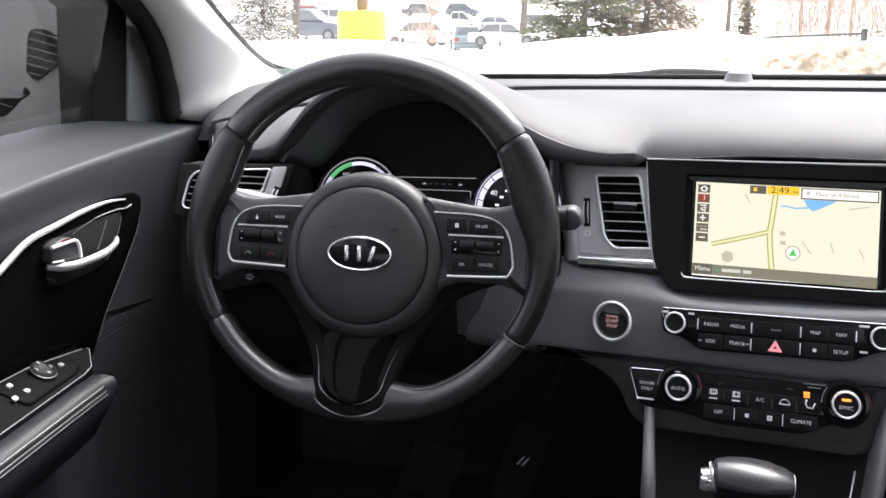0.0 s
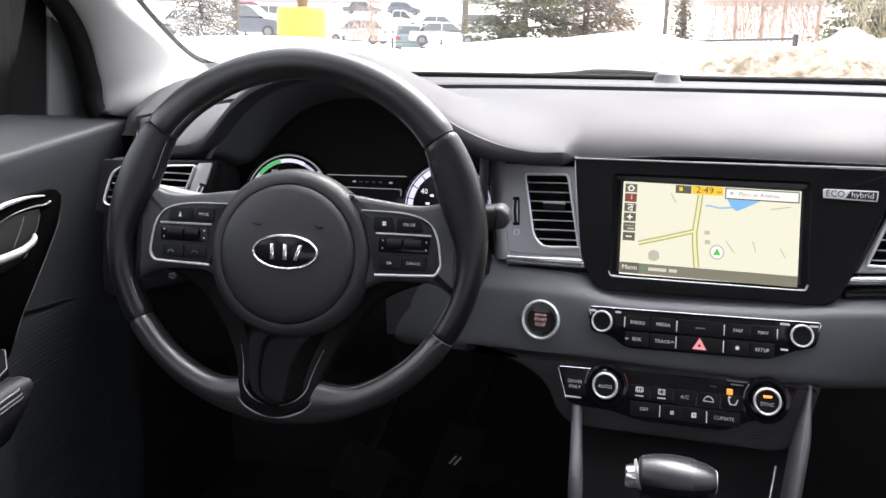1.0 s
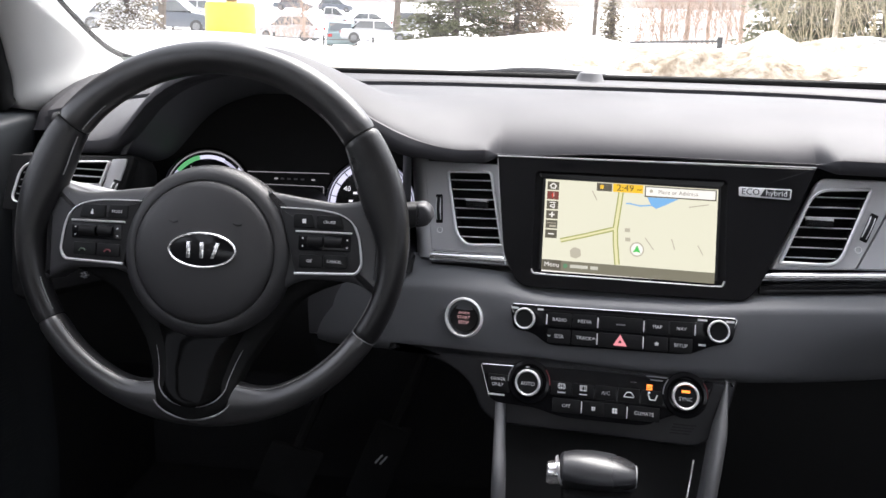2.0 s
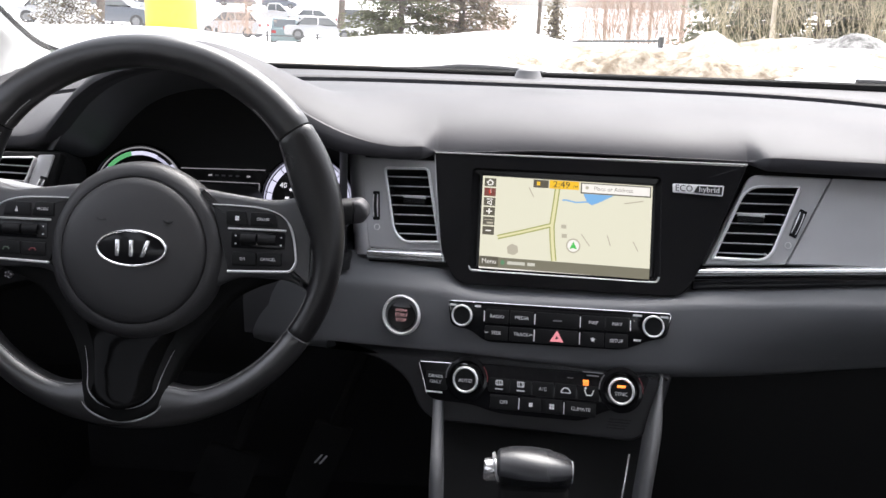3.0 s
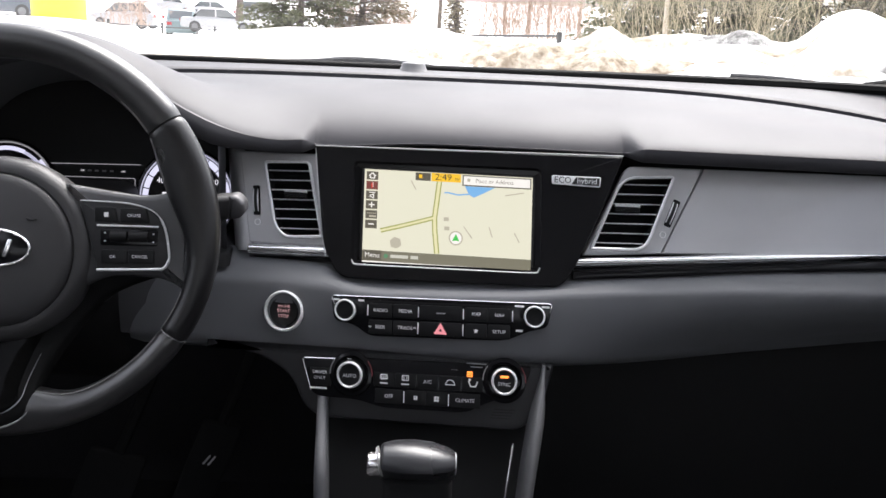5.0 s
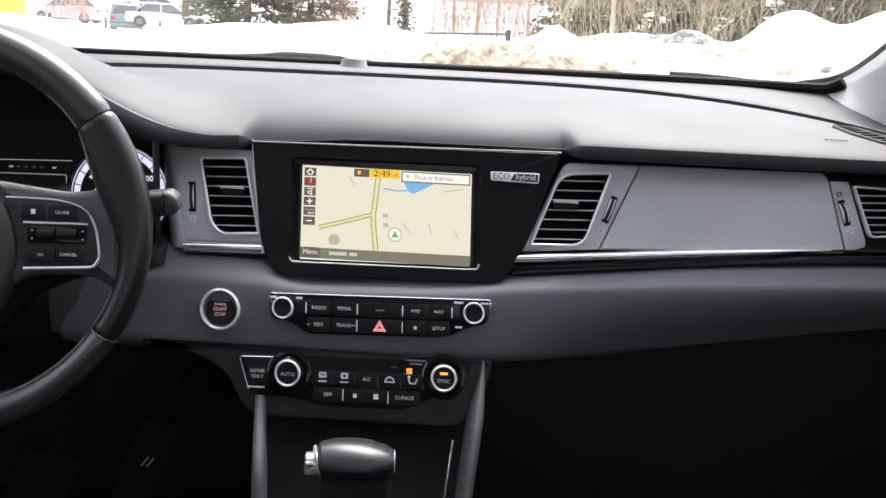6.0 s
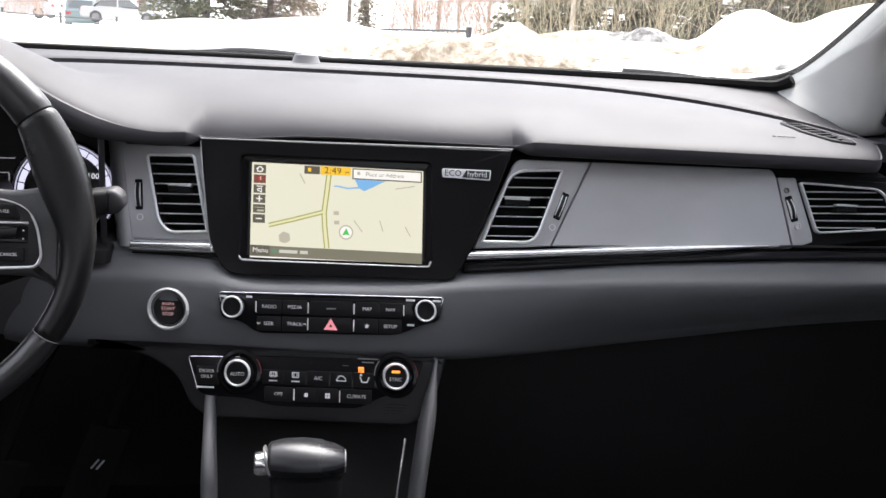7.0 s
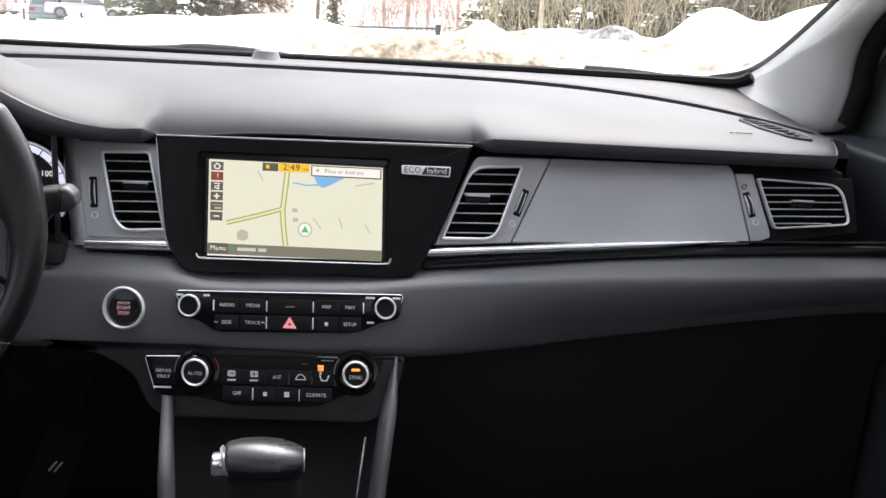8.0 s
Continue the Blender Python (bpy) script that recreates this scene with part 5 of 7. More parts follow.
# ---- gear selector ----
selector = thing("gear_selector", (0.0, 0.94, 0.66), "leather gear selector with a silver release button", "gear selector")
rows = []
for x, h, z, d in ((-0.0285, 0.0135, 0.793, 0.014), (-0.026, 0.0160, 0.793, 0.018), (-0.015, 0.0182, 0.793, 0.022), (0.002, 0.0185, 0.793, 0.0245), (0.018, 0.0165, 0.793, 0.0235), (0.032, 0.0125, 0.793, 0.019), (0.039, 0.0090, 0.793, 0.014)):
    row = [(x, 0.935 + d * math.cos(a), z + h * math.sin(a)) for a in [math.pi * k / 16 for k in range(17)]]
    # below the seam the sides draw in
    for q in (0.08, 0.35, 0.7, 1.0):
        row.append((x, 0.935 - d * (1 - 0.62 * q), z - 0.014 * q))
    for q in (1.0, 0.7, 0.35, 0.08):
        row.append((x, 0.935 + d * (1 - 0.62 * q), z - 0.014 * q))
    rows.append(row)
handle = part("handle", loft(rows, closed=True, caps=True), mat("selector_leather", (0.026, 0.027, 0.030), 0.30, grain=0.10, scale=1500, cells=True), selector, "grey-black leather handle", 28)
part("release_button", tube([(-0.0405, 0.932, 0.7905), (-0.0385, 0.932, 0.7905), (-0.029, 0.933, 0.7915)], [0.0085, 0.0105, 0.011], 18), CHROME, selector, "silver release button", 40)
part("button_collar", tube([(-0.0300, 0.934, 0.7925), (-0.0280, 0.934, 0.7930)], [0.0130, 0.0142], 20), SATIN, selector, "satin collar")
part("end_ring", tube([(0.0385, 0.935, 0.7915), (0.0402, 0.935, 0.7915)], [0.0108, 0.0098], 18), SATIN, selector, "thin silver ring")
part("underside", slab(rounded([(-0.026, 0.915), (0.037, 0.918), (0.037, 0.952), (-0.026, 0.955)], 0.008), 0.764, 0.780, 0.004, lambda u, v, w: Vector((u, v, w))), VOID, selector)
part("shaft", tube([(0.006, 0.945, 0.64), (0.006, 0.940, 0.72), (0.006, 0.937, 0.78)], [0.03, 0.016, 0.014], 16), VOID, selector, "black boot and shaft", 60)

# ---- pedals ----
for x, z, y, w, h, label, m in ((-0.272, 0.575, 1.34, 0.028, 0.055, "accelerator pedal with bright metal ribs", SATIN), (-0.40, 0.56, 1.32, 0.04, 0.035, "dark rubber brake pedal in the footwell", RUBBER)):
    p = thing("pedal", (x, y, z - h), label, "pedal", "pedals")
    at = lambda u, v, q, a=x, b=y, c=z: Vector((a + u * 0.94 + v * 0.34, b + v * 0.35 - q, c + v * 0.9 - u * 0.2))
    part("pad", slab(rounded([(-w, -h), (w, -h), (w, h), (-w, h)], 0.006), -0.01, 0.0, 0.002, at), VOID, p, "black pedal pad")
    if m is SATIN:
        for k in (-0.16, 0.10):
            part("rib", slab(rounded([(k * w - 0.0016, 0.0), (k * w + 0.0012, 0.0), (k * w + 0.0062, 0.013), (k * w + 0.0036, 0.013)], 0.0008, 2), 0, 0.002, 0.0004, at), TRIM, p, "bright metal rib")
    part("arm", tube([at(0, h, -0.005), at(0, h + 0.12, -0.02), at(0.01, h + 0.25, -0.12)], 0.008, 8), VOID, p)

# ---- floor, bulkhead, roof and rear: plain closing surfaces ----
lone("floor", block(-0.78, 0.78, -1.6, 1.75, 0.36, 0.42, 0.005), CARPET, "dark carpeted car floor", "floor", "structure")
lone("bulkhead", block(-0.78, 0.78, 1.58, 1.64, 0.40, 1.10, 0.005), CARPET, "dark carpeted bulkhead in front of the pedals", "bulkhead", "structure")
lone("wall_rear", block(-0.78, 0.78, -1.62, -1.56, 0.40, 1.02, 0.005), DARK, "dark rear wall of the cabin", "wall", "structure")
# added out of view, to hold back light from behind
lone("window_rear", loft([[(-0.74, -1.58, z), (0.74, -1.58, z)] for z in (1.02, 1.47)]), TINTED, "lightly tinted rear window", "window", "structure", facing=(0, 0, 1.2)).visible_shadow = False
rows = []
for y, z, w in ((0.70, 1.452, 0.56), (0.55, 1.478, 0.575), (0.2, 1.50, 0.59), (-0.6, 1.50, 0.59), (-1.2, 1.47, 0.57), (-1.55, 1.43, 0.54)):
    rows.append([(w * s, y, z - 0.03 * s * s) for s in (-1.0, -0.7, -0.35, 0, 0.35, 0.7, 1.0)])
top = [[(x, y, z + 0.035) for x, y, z in r] for r in rows]
ceil = join(loft(rows), loft(top), loft([[r[0], t[0]] for r, t in zip(rows, top)]), loft([[r[-1], t[-1]] for r, t in zip(rows, top)]), loft([rows[0], top[0]]), loft([rows[-1], top[-1]]))
lone("ceiling", ceil, FABRIC, "pale grey fabric headliner", "ceiling", "structure")

# windshield
rows = []
for k in range(9):
    s = k / 8
    y, z, w = 1.43 - 0.72 * s, 1.112 + 0.345 * s, 0.672 - 0.10 * s
    rows.append([(w * q, y - 0.055 * q * q, z) for q in [-1 + 2 * i / 16 for i in range(17)]])
ws = lone("window_windshield", loft(rows), WINDSHIELD, "clear curved windshield", "windshield", "structure", facing=(0, 0, 1.2))
ws.visible_shadow = False
# black rubber at the windshield's foot
foot = [Vector((x, base_y(x) - 0.006, 1.1165 + 0.001)) for x in [-0.605 + 1.21 * i / 40 for i in range(41)]] + [Vector((0.616, 1.357, 1.1185)), Vector((0.626, 1.352, 1.1225)), Vector((0.633, 1.345, 1.129))]
lone("trim_windshield_seal", tube(foot, [0.0055 + 0.0025 * smooth(-0.1, 0.5, p.x) for p in foot], 8), RUBBER, "black seal at the foot of the windshield", "seal", "structure")

# ---- pillars, seals and doors (both sides) ----


def side_point(s, x, y, z):
    return Vector((s * x, y, z))


for s in (-1, 1):
    front = spline([side_point(s, 0.60, 1.405, 1.1165), side_point(s, 0.635, 1.375, 1.1275), side_point(s, 0.648, 1.325, 1.153), side_point(s, 0.644, 1.20, 1.219), side_point(s, 0.615, 0.95, 1.345), side_point(s, 0.575, 0.70, 1.450)], 8)
    back = spline([side_point(s, 0.672, 1.262, 1.066), side_point(s, 0.690, 1.215 + 0.022 * (s > 0), 1.075), side_point(s, 0.694, 1.210 + 0.012 * (s > 0), 1.115), side_point(s, 0.690, 1.158 + 0.030 * (s > 0), 1.200), side_point(s, 0.665, 0.93 + 0.04 * (s > 0), 1.325), side_point(s, 0.60, 0.62, 1.452)], 8)
    rows = []
    for a, b in zip(front, back):
        mid = (a + b) / 2 + Vector((-s * 0.012, -0.012, 0.004))
        q1 = a.lerp(mid, 0.5) + Vector((-s * 0.004, -0.004, 0.003))
        q2 = mid.lerp(b, 0.5) + Vector((-s * 0.006, -0.006, 0.0))
        out = Vector((s * 0.05, 0.05, 0.03))
        rows.append([a + out * 0.5, a, q1, mid, q2, b, b + Vector((s * 0.05, 0.02, 0.0))])
    pillar = thing("windshield_pillar", side_point(s, 0.66, 1.3, 1.08), "pale grey fabric-covered windshield pillar", "pillar", "windshield pillars")
    part("cover", loft(rows, closed=True, caps=True), FABRIC, pillar, "pale grey pillar cover", 70)
    part("glass_seal", tube([p + Vector((s * 0.003, 0.004, 0.003)) for p in front], 0.0052, 8), RUBBER, pillar, "black windshield edge", 60)
    # door seal
    seal = [p + Vector((s * 0.014, -0.008, 0.002)) for p in back]
    part("door_seal", tube(seal[8:] if s < 0 else seal[10:], 0.0125, 10), RUBBER, pillar, "black rubber door seal", 70)
    # rounded end of the dash by the door
    rows = []
    yg, zg, yb = groove_y(0.643), groove_z(0.643), base_y(0.643)
    front_y = lip_y(s * 0.643)
    for k in range(19):
        y = 1.40 + (front_y + 0.004 - 1.40) * k / 18
        if y > yg + 0.012:
            z = zg + 0.003 + (1.1165 - zg - 0.003) * rise(s * 0.643, min(1.0, (y - yg - 0.016) / (yb - yg - 0.016))) if y > yg + 0.016 else zg + 0.003
        else:
            z = pad_z(s * 0.643, min(1.0, max(0.0, (y - front_y - 0.004) / (yg - front_y - 0.004))))
        rows.append([side_point(s, 0.640, y, z - 0.001), side_point(s, 0.652, y, z - 0.001), side_point(s, 0.660, y, z - 0.004), side_point(s, 0.665, y, z - 0.012), side_point(s, 0.667, y, z - 0.06)])
    rows.append([side_point(s, x, front_y + 0.001, 1.05) for x in (0.640, 0.652, 0.660, 0.665, 0.666)])
    part("dash_corner", loft(rows), PAD, pillar, "dark grey dash corner", 60)

    door = thing("car_door", side_point(s, 0.70, 0.7, 0.45), "dark grey car door with a padded armrest" if s < 0 else "dark grey passenger car door", "car door", "front doors")
    ys = [-0.2, 0.3, 0.6, 0.75, 0.85, 0.93, 1.0, 1.08, 1.15, 1.20, 1.235, 1.252, 1.257]
    rows = []
    for y in ys:
        f = smooth(1.16, 1.25, y)
        belt = 1.074 + 0.012 * smooth(0.8, 1.0, y) - 0.016 * smooth(1.02, 1.24, y)
        ridge = blend([(-0.2, 1.005), (0.5, 1.015), (0.75, 1.029), (0.857, 1.0395), (0.94, 1.0480), (1.039, 1.0550), (1.158, 1.0612), (1.25, 1.065), (1.26, 1.060)], y)
        k = 0.008 * f
        rows.append([side_point(s, 0.80, y, belt - 0.03), side_point(s, 0.752, y, belt - 0.012), side_point(s, 0.742, y, belt), side_point(s, 0.735, y, belt + 0.001), side_point(s, 0.712, y, (belt + ridge) / 2 + 0.002), side_point(s, 0.692, y, ridge + 0.0015), side_point(s, 0.686, y, ridge), side_point(s, 0.6828, y, ridge - 0.003), side_point(s, 0.6822, y, ridge - 0.009), side_point(s, 0.685 + k * 0.5, y, ridge - 0.030), side_point(s, 0.692 + k, y, 0.985), side_point(s, 0.700 + k, y, 0.93), side_point(s, 0.702 + k, y, 0.87), side_point(s, 0.700 + k, y, 0.82), side_point(s, 0.695 + k, y, 0.60), side_point(s, 0.705 + k, y, 0.45), side_point(s, 0.80, y, 0.44)])
    part("inner_panel", loft(rows, closed=True, caps=True), DOORSKIN, door, "dark grey grained door skin", 55)
    # sail panel and window frame
    at = lambda u, v, w, s=s: Vector((s * (0.738 - w), u, v))
    part("sail_panel", slab(rounded([(1.147, 1.074), (1.275, 1.062), (1.268, 1.114), (1.215, 1.168), (1.171, 1.195)], [0.008, 0.004, 0.03, 0.03, 0.012], 5), -0.02, 0.006, 0.004, at), SAIL, door, "grey triangular sail panel")
    part("frame_backing", slab([(1.088, 1.02), (1.36, 1.02), (1.36, 1.12), (1.20, 1.235), (1.115, 1.275)], -0.05, -0.006, 0, at), RUBBER, door, "black frame backing")
    part("window_frame", slab([(1.080, 1.05), (1.146, 1.05), (1.172, 1.215), (0.90, 1.36), (0.50, 1.43), (-0.3, 1.43), (-0.3, 1.40), (0.49, 1.40), (0.86, 1.335), (1.100, 1.21)], -0.04, 0.003, 0.003, at), RUBBER, door, "black window frame")
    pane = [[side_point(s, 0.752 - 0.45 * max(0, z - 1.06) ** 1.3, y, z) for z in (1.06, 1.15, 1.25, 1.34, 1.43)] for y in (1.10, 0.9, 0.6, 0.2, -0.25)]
    # the passenger pane, out of view, is darkened to cut light on the dash
    g = part("window_pane", loft(pane), SIDEGLASS if s < 0 else DIMTINT, door, "side window, darkened on the unseen passenger side", facing=(0, 0.4, 1.2))
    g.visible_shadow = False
    lone("wall_kick", block(min(s * 0.715, s * 0.78), max(s * 0.715, s * 0.78), 1.245, 1.60, 0.40, 1.085, 0.005), DARK, "dark footwell side panel", "wall", "structure")
    lone("wall_side", block(min(s * 0.70, s * 0.78), max(s * 0.70, s * 0.78), -1.6, -0.21, 0.40, 1.06, 0.005), DARK, "dark rear side panel of the cabin", "wall", "structure")
    # added out of view; its tint holds back light from the rear
    lone("window_rear_side", loft([[side_point(s, 0.74 - 0.42 * max(0.0, z - 1.05), y, z) for y in (-0.30, -1.58)] for z in (1.05, 1.25, 1.50)]), TINTED, "tinted rear side window", "window", "structure", facing=(0, -0.8, 1.2))
    lone("trim_centre_pillar", loft([[side_point(s, x, y, z) for x, y in ((0.72 - 0.3 * max(0, z - 1.05), -0.20), (0.72 - 0.3 * max(0, z - 1.05), -0.32), (0.77 - 0.3 * max(0, z - 1.05), -0.32), (0.77 - 0.3 * max(0, z - 1.05), -0.20))] for z in (1.0, 1.2, 1.47)], closed=True, caps=True), FABRIC, "pale grey centre pillar", "pillar", "structure")
    # ribbed speaker field low on the door
    ribs = []
    for k in range(58):
        z = 0.85 - 0.005 * k
        ribs.append(tube([side_point(s, 0.7005 - 0.00012 * k + 0.012 * smooth(1.16, 1.25, y) - 0.002, y, z + 0.012 * math.sin((y - 0.95) * 16) * (1 - k / 68)) for y in [0.98 + 0.18 * q / 10 for q in range(11)]], 0.0004, 4))
    part("speaker_ribs", join(*ribs), DOORSKIN, door, "fine ribbed speaker field")
    part("panel_seam", tube([side_point(s, 0.7005, 1.02, 0.873), side_point(s, 0.7005, 1.08, 0.866), side_point(s, 0.7045, 1.165, 0.853)], 0.0012, 5), VOID, door)
    if s < 0:
        at = lambda u, v, w: Vector((-(0.6975 - w - 0.085 * (v - 0.868)), u, v))
        inlay = rounded([(0.70, 0.905), (0.858, 0.974), (0.898, 0.991), (0.942, 0.998), (0.990, 1.003), (1.035, 1.005), (1.076, 1.003), (1.089, 0.993), (1.081, 0.9615), (1.0465, 0.9153), (1.0123, 0.8746), (0.9975, 0.849), (0.985, 0.828), (0.70, 0.828)], [0.01, 0.02, 0.02, 0.02, 0.02, 0.02, 0.012, 0.008, 0.02, 0.02, 0.02, 0.01, 0.01, 0.01], 5)
        part("gloss_inlay", slab(inlay, -0.02, 0.003, 0.0015, at), INSERT, door, "gloss black door inlay")
        # grey line stands in for the light caught along the inlay's front edge
        part("inlay_glint", tube([at(u, v, 0.0020) for u, v in ((1.084, 0.975), (1.0815, 0.9615), (1.047, 0.9153), (1.0128, 0.8746), (0.998, 0.849))], 0.0009, 5), RAIL, door)
        sweep = [(-0.688, 0.70, 0.896), (-0.685, 0.79, 0.943), (-0.683, 0.8484, 0.9715), (-0.683, 0.8869, 0.9882), (-0.683, 0.9308, 0.9946), (-0.683, 0.9786, 1.0004), (-0.683, 1.0195, 1.0019), (-0.683, 1.0538, 0.9986)]
        part("bright_strip", tube(spline(sweep, 6), [0.0036 * (1 - (k / 42) ** 4 * 0.75) for k in range(43)], 10), SATIN, door, "polished silver strip", 60)
        hook = spline([(-0.683, 0.955, 0.980), (-0.683, 0.9966, 0.9887), (-0.683, 1.0337, 0.9902), (-0.683, 1.0522, 0.9885), (-0.683, 1.0638, 0.9905)], 4)
        part("strip_edge", tube(hook, [0.0004] * 5 + [0.0008] * 4 + [0.0011] * 4 + [0.0014] * 4, 6), RAIL, door, "grey lower edge of the strip", 60)
        cupz = rounded([(0.912, 0.938), (0.915, 0.975), (0.940, 0.983), (1.000, 0.9875), (1.046, 0.986), (1.033, 0.945), (1.000, 0.930), (0.930, 0.930)], [0.01, 0.008, 0.01, 0.01, 0.006, 0.015, 0.015, 0.01], 5)
        part("handle_cup", slab(cupz, 0.0, 0.0036, 0.0004, at), GLOVE, door, "black handle recess")
        for u0, v0, u1, v1 in ((1.016, 0.982, 0.998, 0.953), (1.044, 0.980, 1.034, 0.958), (1.014, 0.937, 1.020, 0.941), (0.912, 0.944, 0.926, 0.936)):
            part("recess_line", tube([at(u0, v0, 0.004), at((u0 + u1) / 2 + 0.001, (v0 + v1) / 2, 0.004), at(u1, v1, 0.004)], 0.0006, 5), RAIL, door)
        pull = part("door_handle", tube(spline([(-0.686, 0.912, 0.955), (-0.677, 0.930, 0.9515), (-0.674, 0.951, 0.9500), (-0.674, 0.990, 0.9505), (-0.677, 1.0175, 0.9552), (-0.684, 1.0310, 0.9590)], 5), [0.0035, 0.004, 0.0045, 0.005] + [0.0055] * 12 + [0.0050, 0.0048, 0.0046, 0.0044, 0.0042, 0.0040, 0.0036, 0.0032, 0.0028, 0.0022], 12, flat=0.8), SATIN, door, "satin silver inside handle", 60)
        lever = part("lock_lever", slab(rounded([(0.908, 0.961), (0.938, 0.956), (0.957, 0.955), (0.950, 0.976), (0.934, 0.982), (0.918, 0.981), (0.908, 0.977)], 0.003, 4), 0.002, 0.014, 0.002, at), HOUSING, door, "grey lock lever with a bright edge", 50)
        part("lever_edge", tube(spline([at(0.908, 0.9765, 0.014), at(0.926, 0.9765, 0.0145), at(0.948, 0.9745, 0.0145), at(0.9545, 0.956, 0.0140)], 4), 0.0021, 8), BRIGHT, lever, "bright lever edge", 60)
        part("lever_edge", tube([at(0.909, 0.961, 0.0140), at(0.926, 0.9590, 0.0142)], 0.0012, 6), BRIGHT, lever, "bright lever edge", 60)
        part("lock_mark", slab([(0.922, 0.9790), (0.942, 0.9782), (0.940, 0.9802), (0.926, 0.9806)], 0.0141, 0.0147, 0, at), PHONE, lever, "red lock mark")
        # armrest, switch plate and switches
        rows = []
        for y, k in ((0.926, 0.3), (0.920, 0.75), (0.905, 0.95), (0.87, 1.0), (0.70, 1.0), (0.30, 1.0), (-0.1, 1.0)):
            zt = 0.839 - 0.08 * max(0, 0.9 - y)
            ring = [(-0.70, zt - 0.055 * k - 0.02), (-0.645, zt - 0.058 * k - 0.005), (-0.632, zt - 0.04 * k), (-0.627, zt - 0.022 * k), (-0.631, zt - 0.006 * k), (-0.641, zt), (-0.653, zt - 0.002), (-0.70, zt - 0.004)]
            rows.append([(x, y, z) for x, z in ring])
        arm = part("armrest", loft(rows, closed=True, caps=True), mat("armrest_leather", (0.013, 0.0138, 0.017), 0.5, spec=0.32, grain=0.15, scale=1500, cells=True), door, "padded black leather armrest", 60)
        for name, x, down, r, m in (("armrest_stitch", -0.6305, 0.0060, 0.0008, SLAT), ("armrest_seam", -0.6293, 0.0082, 0.0009, VOID), ("armrest_stitch", -0.6283, 0.0108, 0.0006, GREYINK), ("armrest_seam", -0.6276, 0.0125, 0.0009, VOID), ("armrest_stitch", -0.6272, 0.0145, 0.0006, GREYINK)):
            part(name, tube([(x - 0.004, 0.917, 0.8395 - down)] + [(x, y, 0.839 - 0.08 * max(0.0, 0.9 - y) - down) for y in (0.906, 0.85, 0.8, 0.6, 0.3)], r, 6), m, arm)

        def sp(u, v, w=0.0):
            """The switch plate: u outwards from the armrest, v forwards."""
            inner, outer = 0.8406 + 0.08 * (v - 0.914), 0.8550 - 0.10 * max(0.0, v - 0.885) - 0.03 * max(0.0, 0.80 - v)
            return Vector((-0.654 - u, v, inner + (outer - inner) * u / 0.038 + w))

        plate = part("switch_plate", slab(rounded([(0.0, 0.42), (0.0, 0.80), (0.0, 0.915), (0.003, 0.930), (0.034, 0.970), (0.040, 0.964), (0.042, 0.88), (0.042, 0.80), (0.042, 0.42)], [0.004, 0.01, 0.01, 0.006, 0.004, 0.004, 0.02, 0.01, 0.004], 5), -0.02, 0.002, 0.001, sp), SWITCH, door, "black switch plate")
        part("plate_edge", tube([sp(u, v, 0.0022) for u, v in ((0.0008, 0.5), (0.0008, 0.70), (0.0008, 0.80), (0.0008, 0.912), (0.004, 0.929), (0.033, 0.967), (0.037, 0.967))], 0.0006, 5), SLAT, plate)
        part("plate_edge", tube([sp(u, v, 0.0022) for u, v in ((0.0412, 0.5), (0.0412, 0.75), (0.0412, 0.80), (0.0412, 0.88), (0.039, 0.963))], 0.0007, 5), SLAT, plate)
        part("mirror_switch_base", slab(rounded([(0.005, 0.832), (0.005, 0.904), (0.012, 0.922), (0.031, 0.924), (0.036, 0.900), (0.036, 0.822)], 0.006, 4), 0.001, 0.006, 0.0015, sp), SWITCH, plate, "mirror and lock switches")
        part("mirror_dial", lathe([(0.0125, 0.006), (0.012, 0.011), (0.010, 0.0125), (0.0085, 0.0105), (0, 0.010)], lambda u, v, w: sp(0.023 + u, 0.880 + v, w), 28), BUTTON, plate, "round mirror switch")
        part("dial_marks", join(*[slab(rounded([(0.023 + 0.008 * math.cos(a) - 0.0015, 0.880 + 0.008 * math.sin(a) - 0.0008), (0.023 + 0.008 * math.cos(a) + 0.0015, 0.880 + 0.008 * math.sin(a) - 0.0008), (0.023 + 0.008 * math.cos(a) + 0.0015, 0.880 + 0.008 * math.sin(a) + 0.0008), (0.023 + 0.008 * math.cos(a) - 0.0015, 0.880 + 0.008 * math.sin(a) + 0.0008)], 0.0003, 1), 0.011, 0.0128, 0, sp) for a in (0.3, 1.9, 3.4, 5.0)]), SLAT, plate)
        part("dial_edge", tube([sp(0.023 + 0.0122 * math.cos(a), 0.880 + 0.0122 * math.sin(a), 0.0095) for a in [2.6 + 0.22 * k for k in range(15)]], 0.0006, 5), RAIL, plate)
        for u, v in ((0.016, 0.845), (0.029, 0.838), (0.016, 0.828), (0.022, 0.905)):
            part("switch_mark", slab(rounded([(u - 0.002, v - 0.003), (u + 0.002, v - 0.003), (u + 0.002, v + 0.003), (u - 0.002, v + 0.003)], 0.001, 2), 0.006, 0.0076, 0, sp), SLAT, plate)
        for v in (0.765, 0.70):
            b = part("window_switch", slab(rounded([(0.010, v - 0.022), (0.010, v + 0.026), (0.036, v + 0.026), (0.036, v - 0.022)], 0.004, 3), 0.0, 0.009, 0.003, sp), BUTTON, plate, "black window switch")
            part("switch_lip", tube([sp(0.011, v + 0.025, 0.008), sp(0.023, v + 0.029, 0.009), sp(0.035, v + 0.025, 0.008)], 0.0014, 5), SATIN, b)
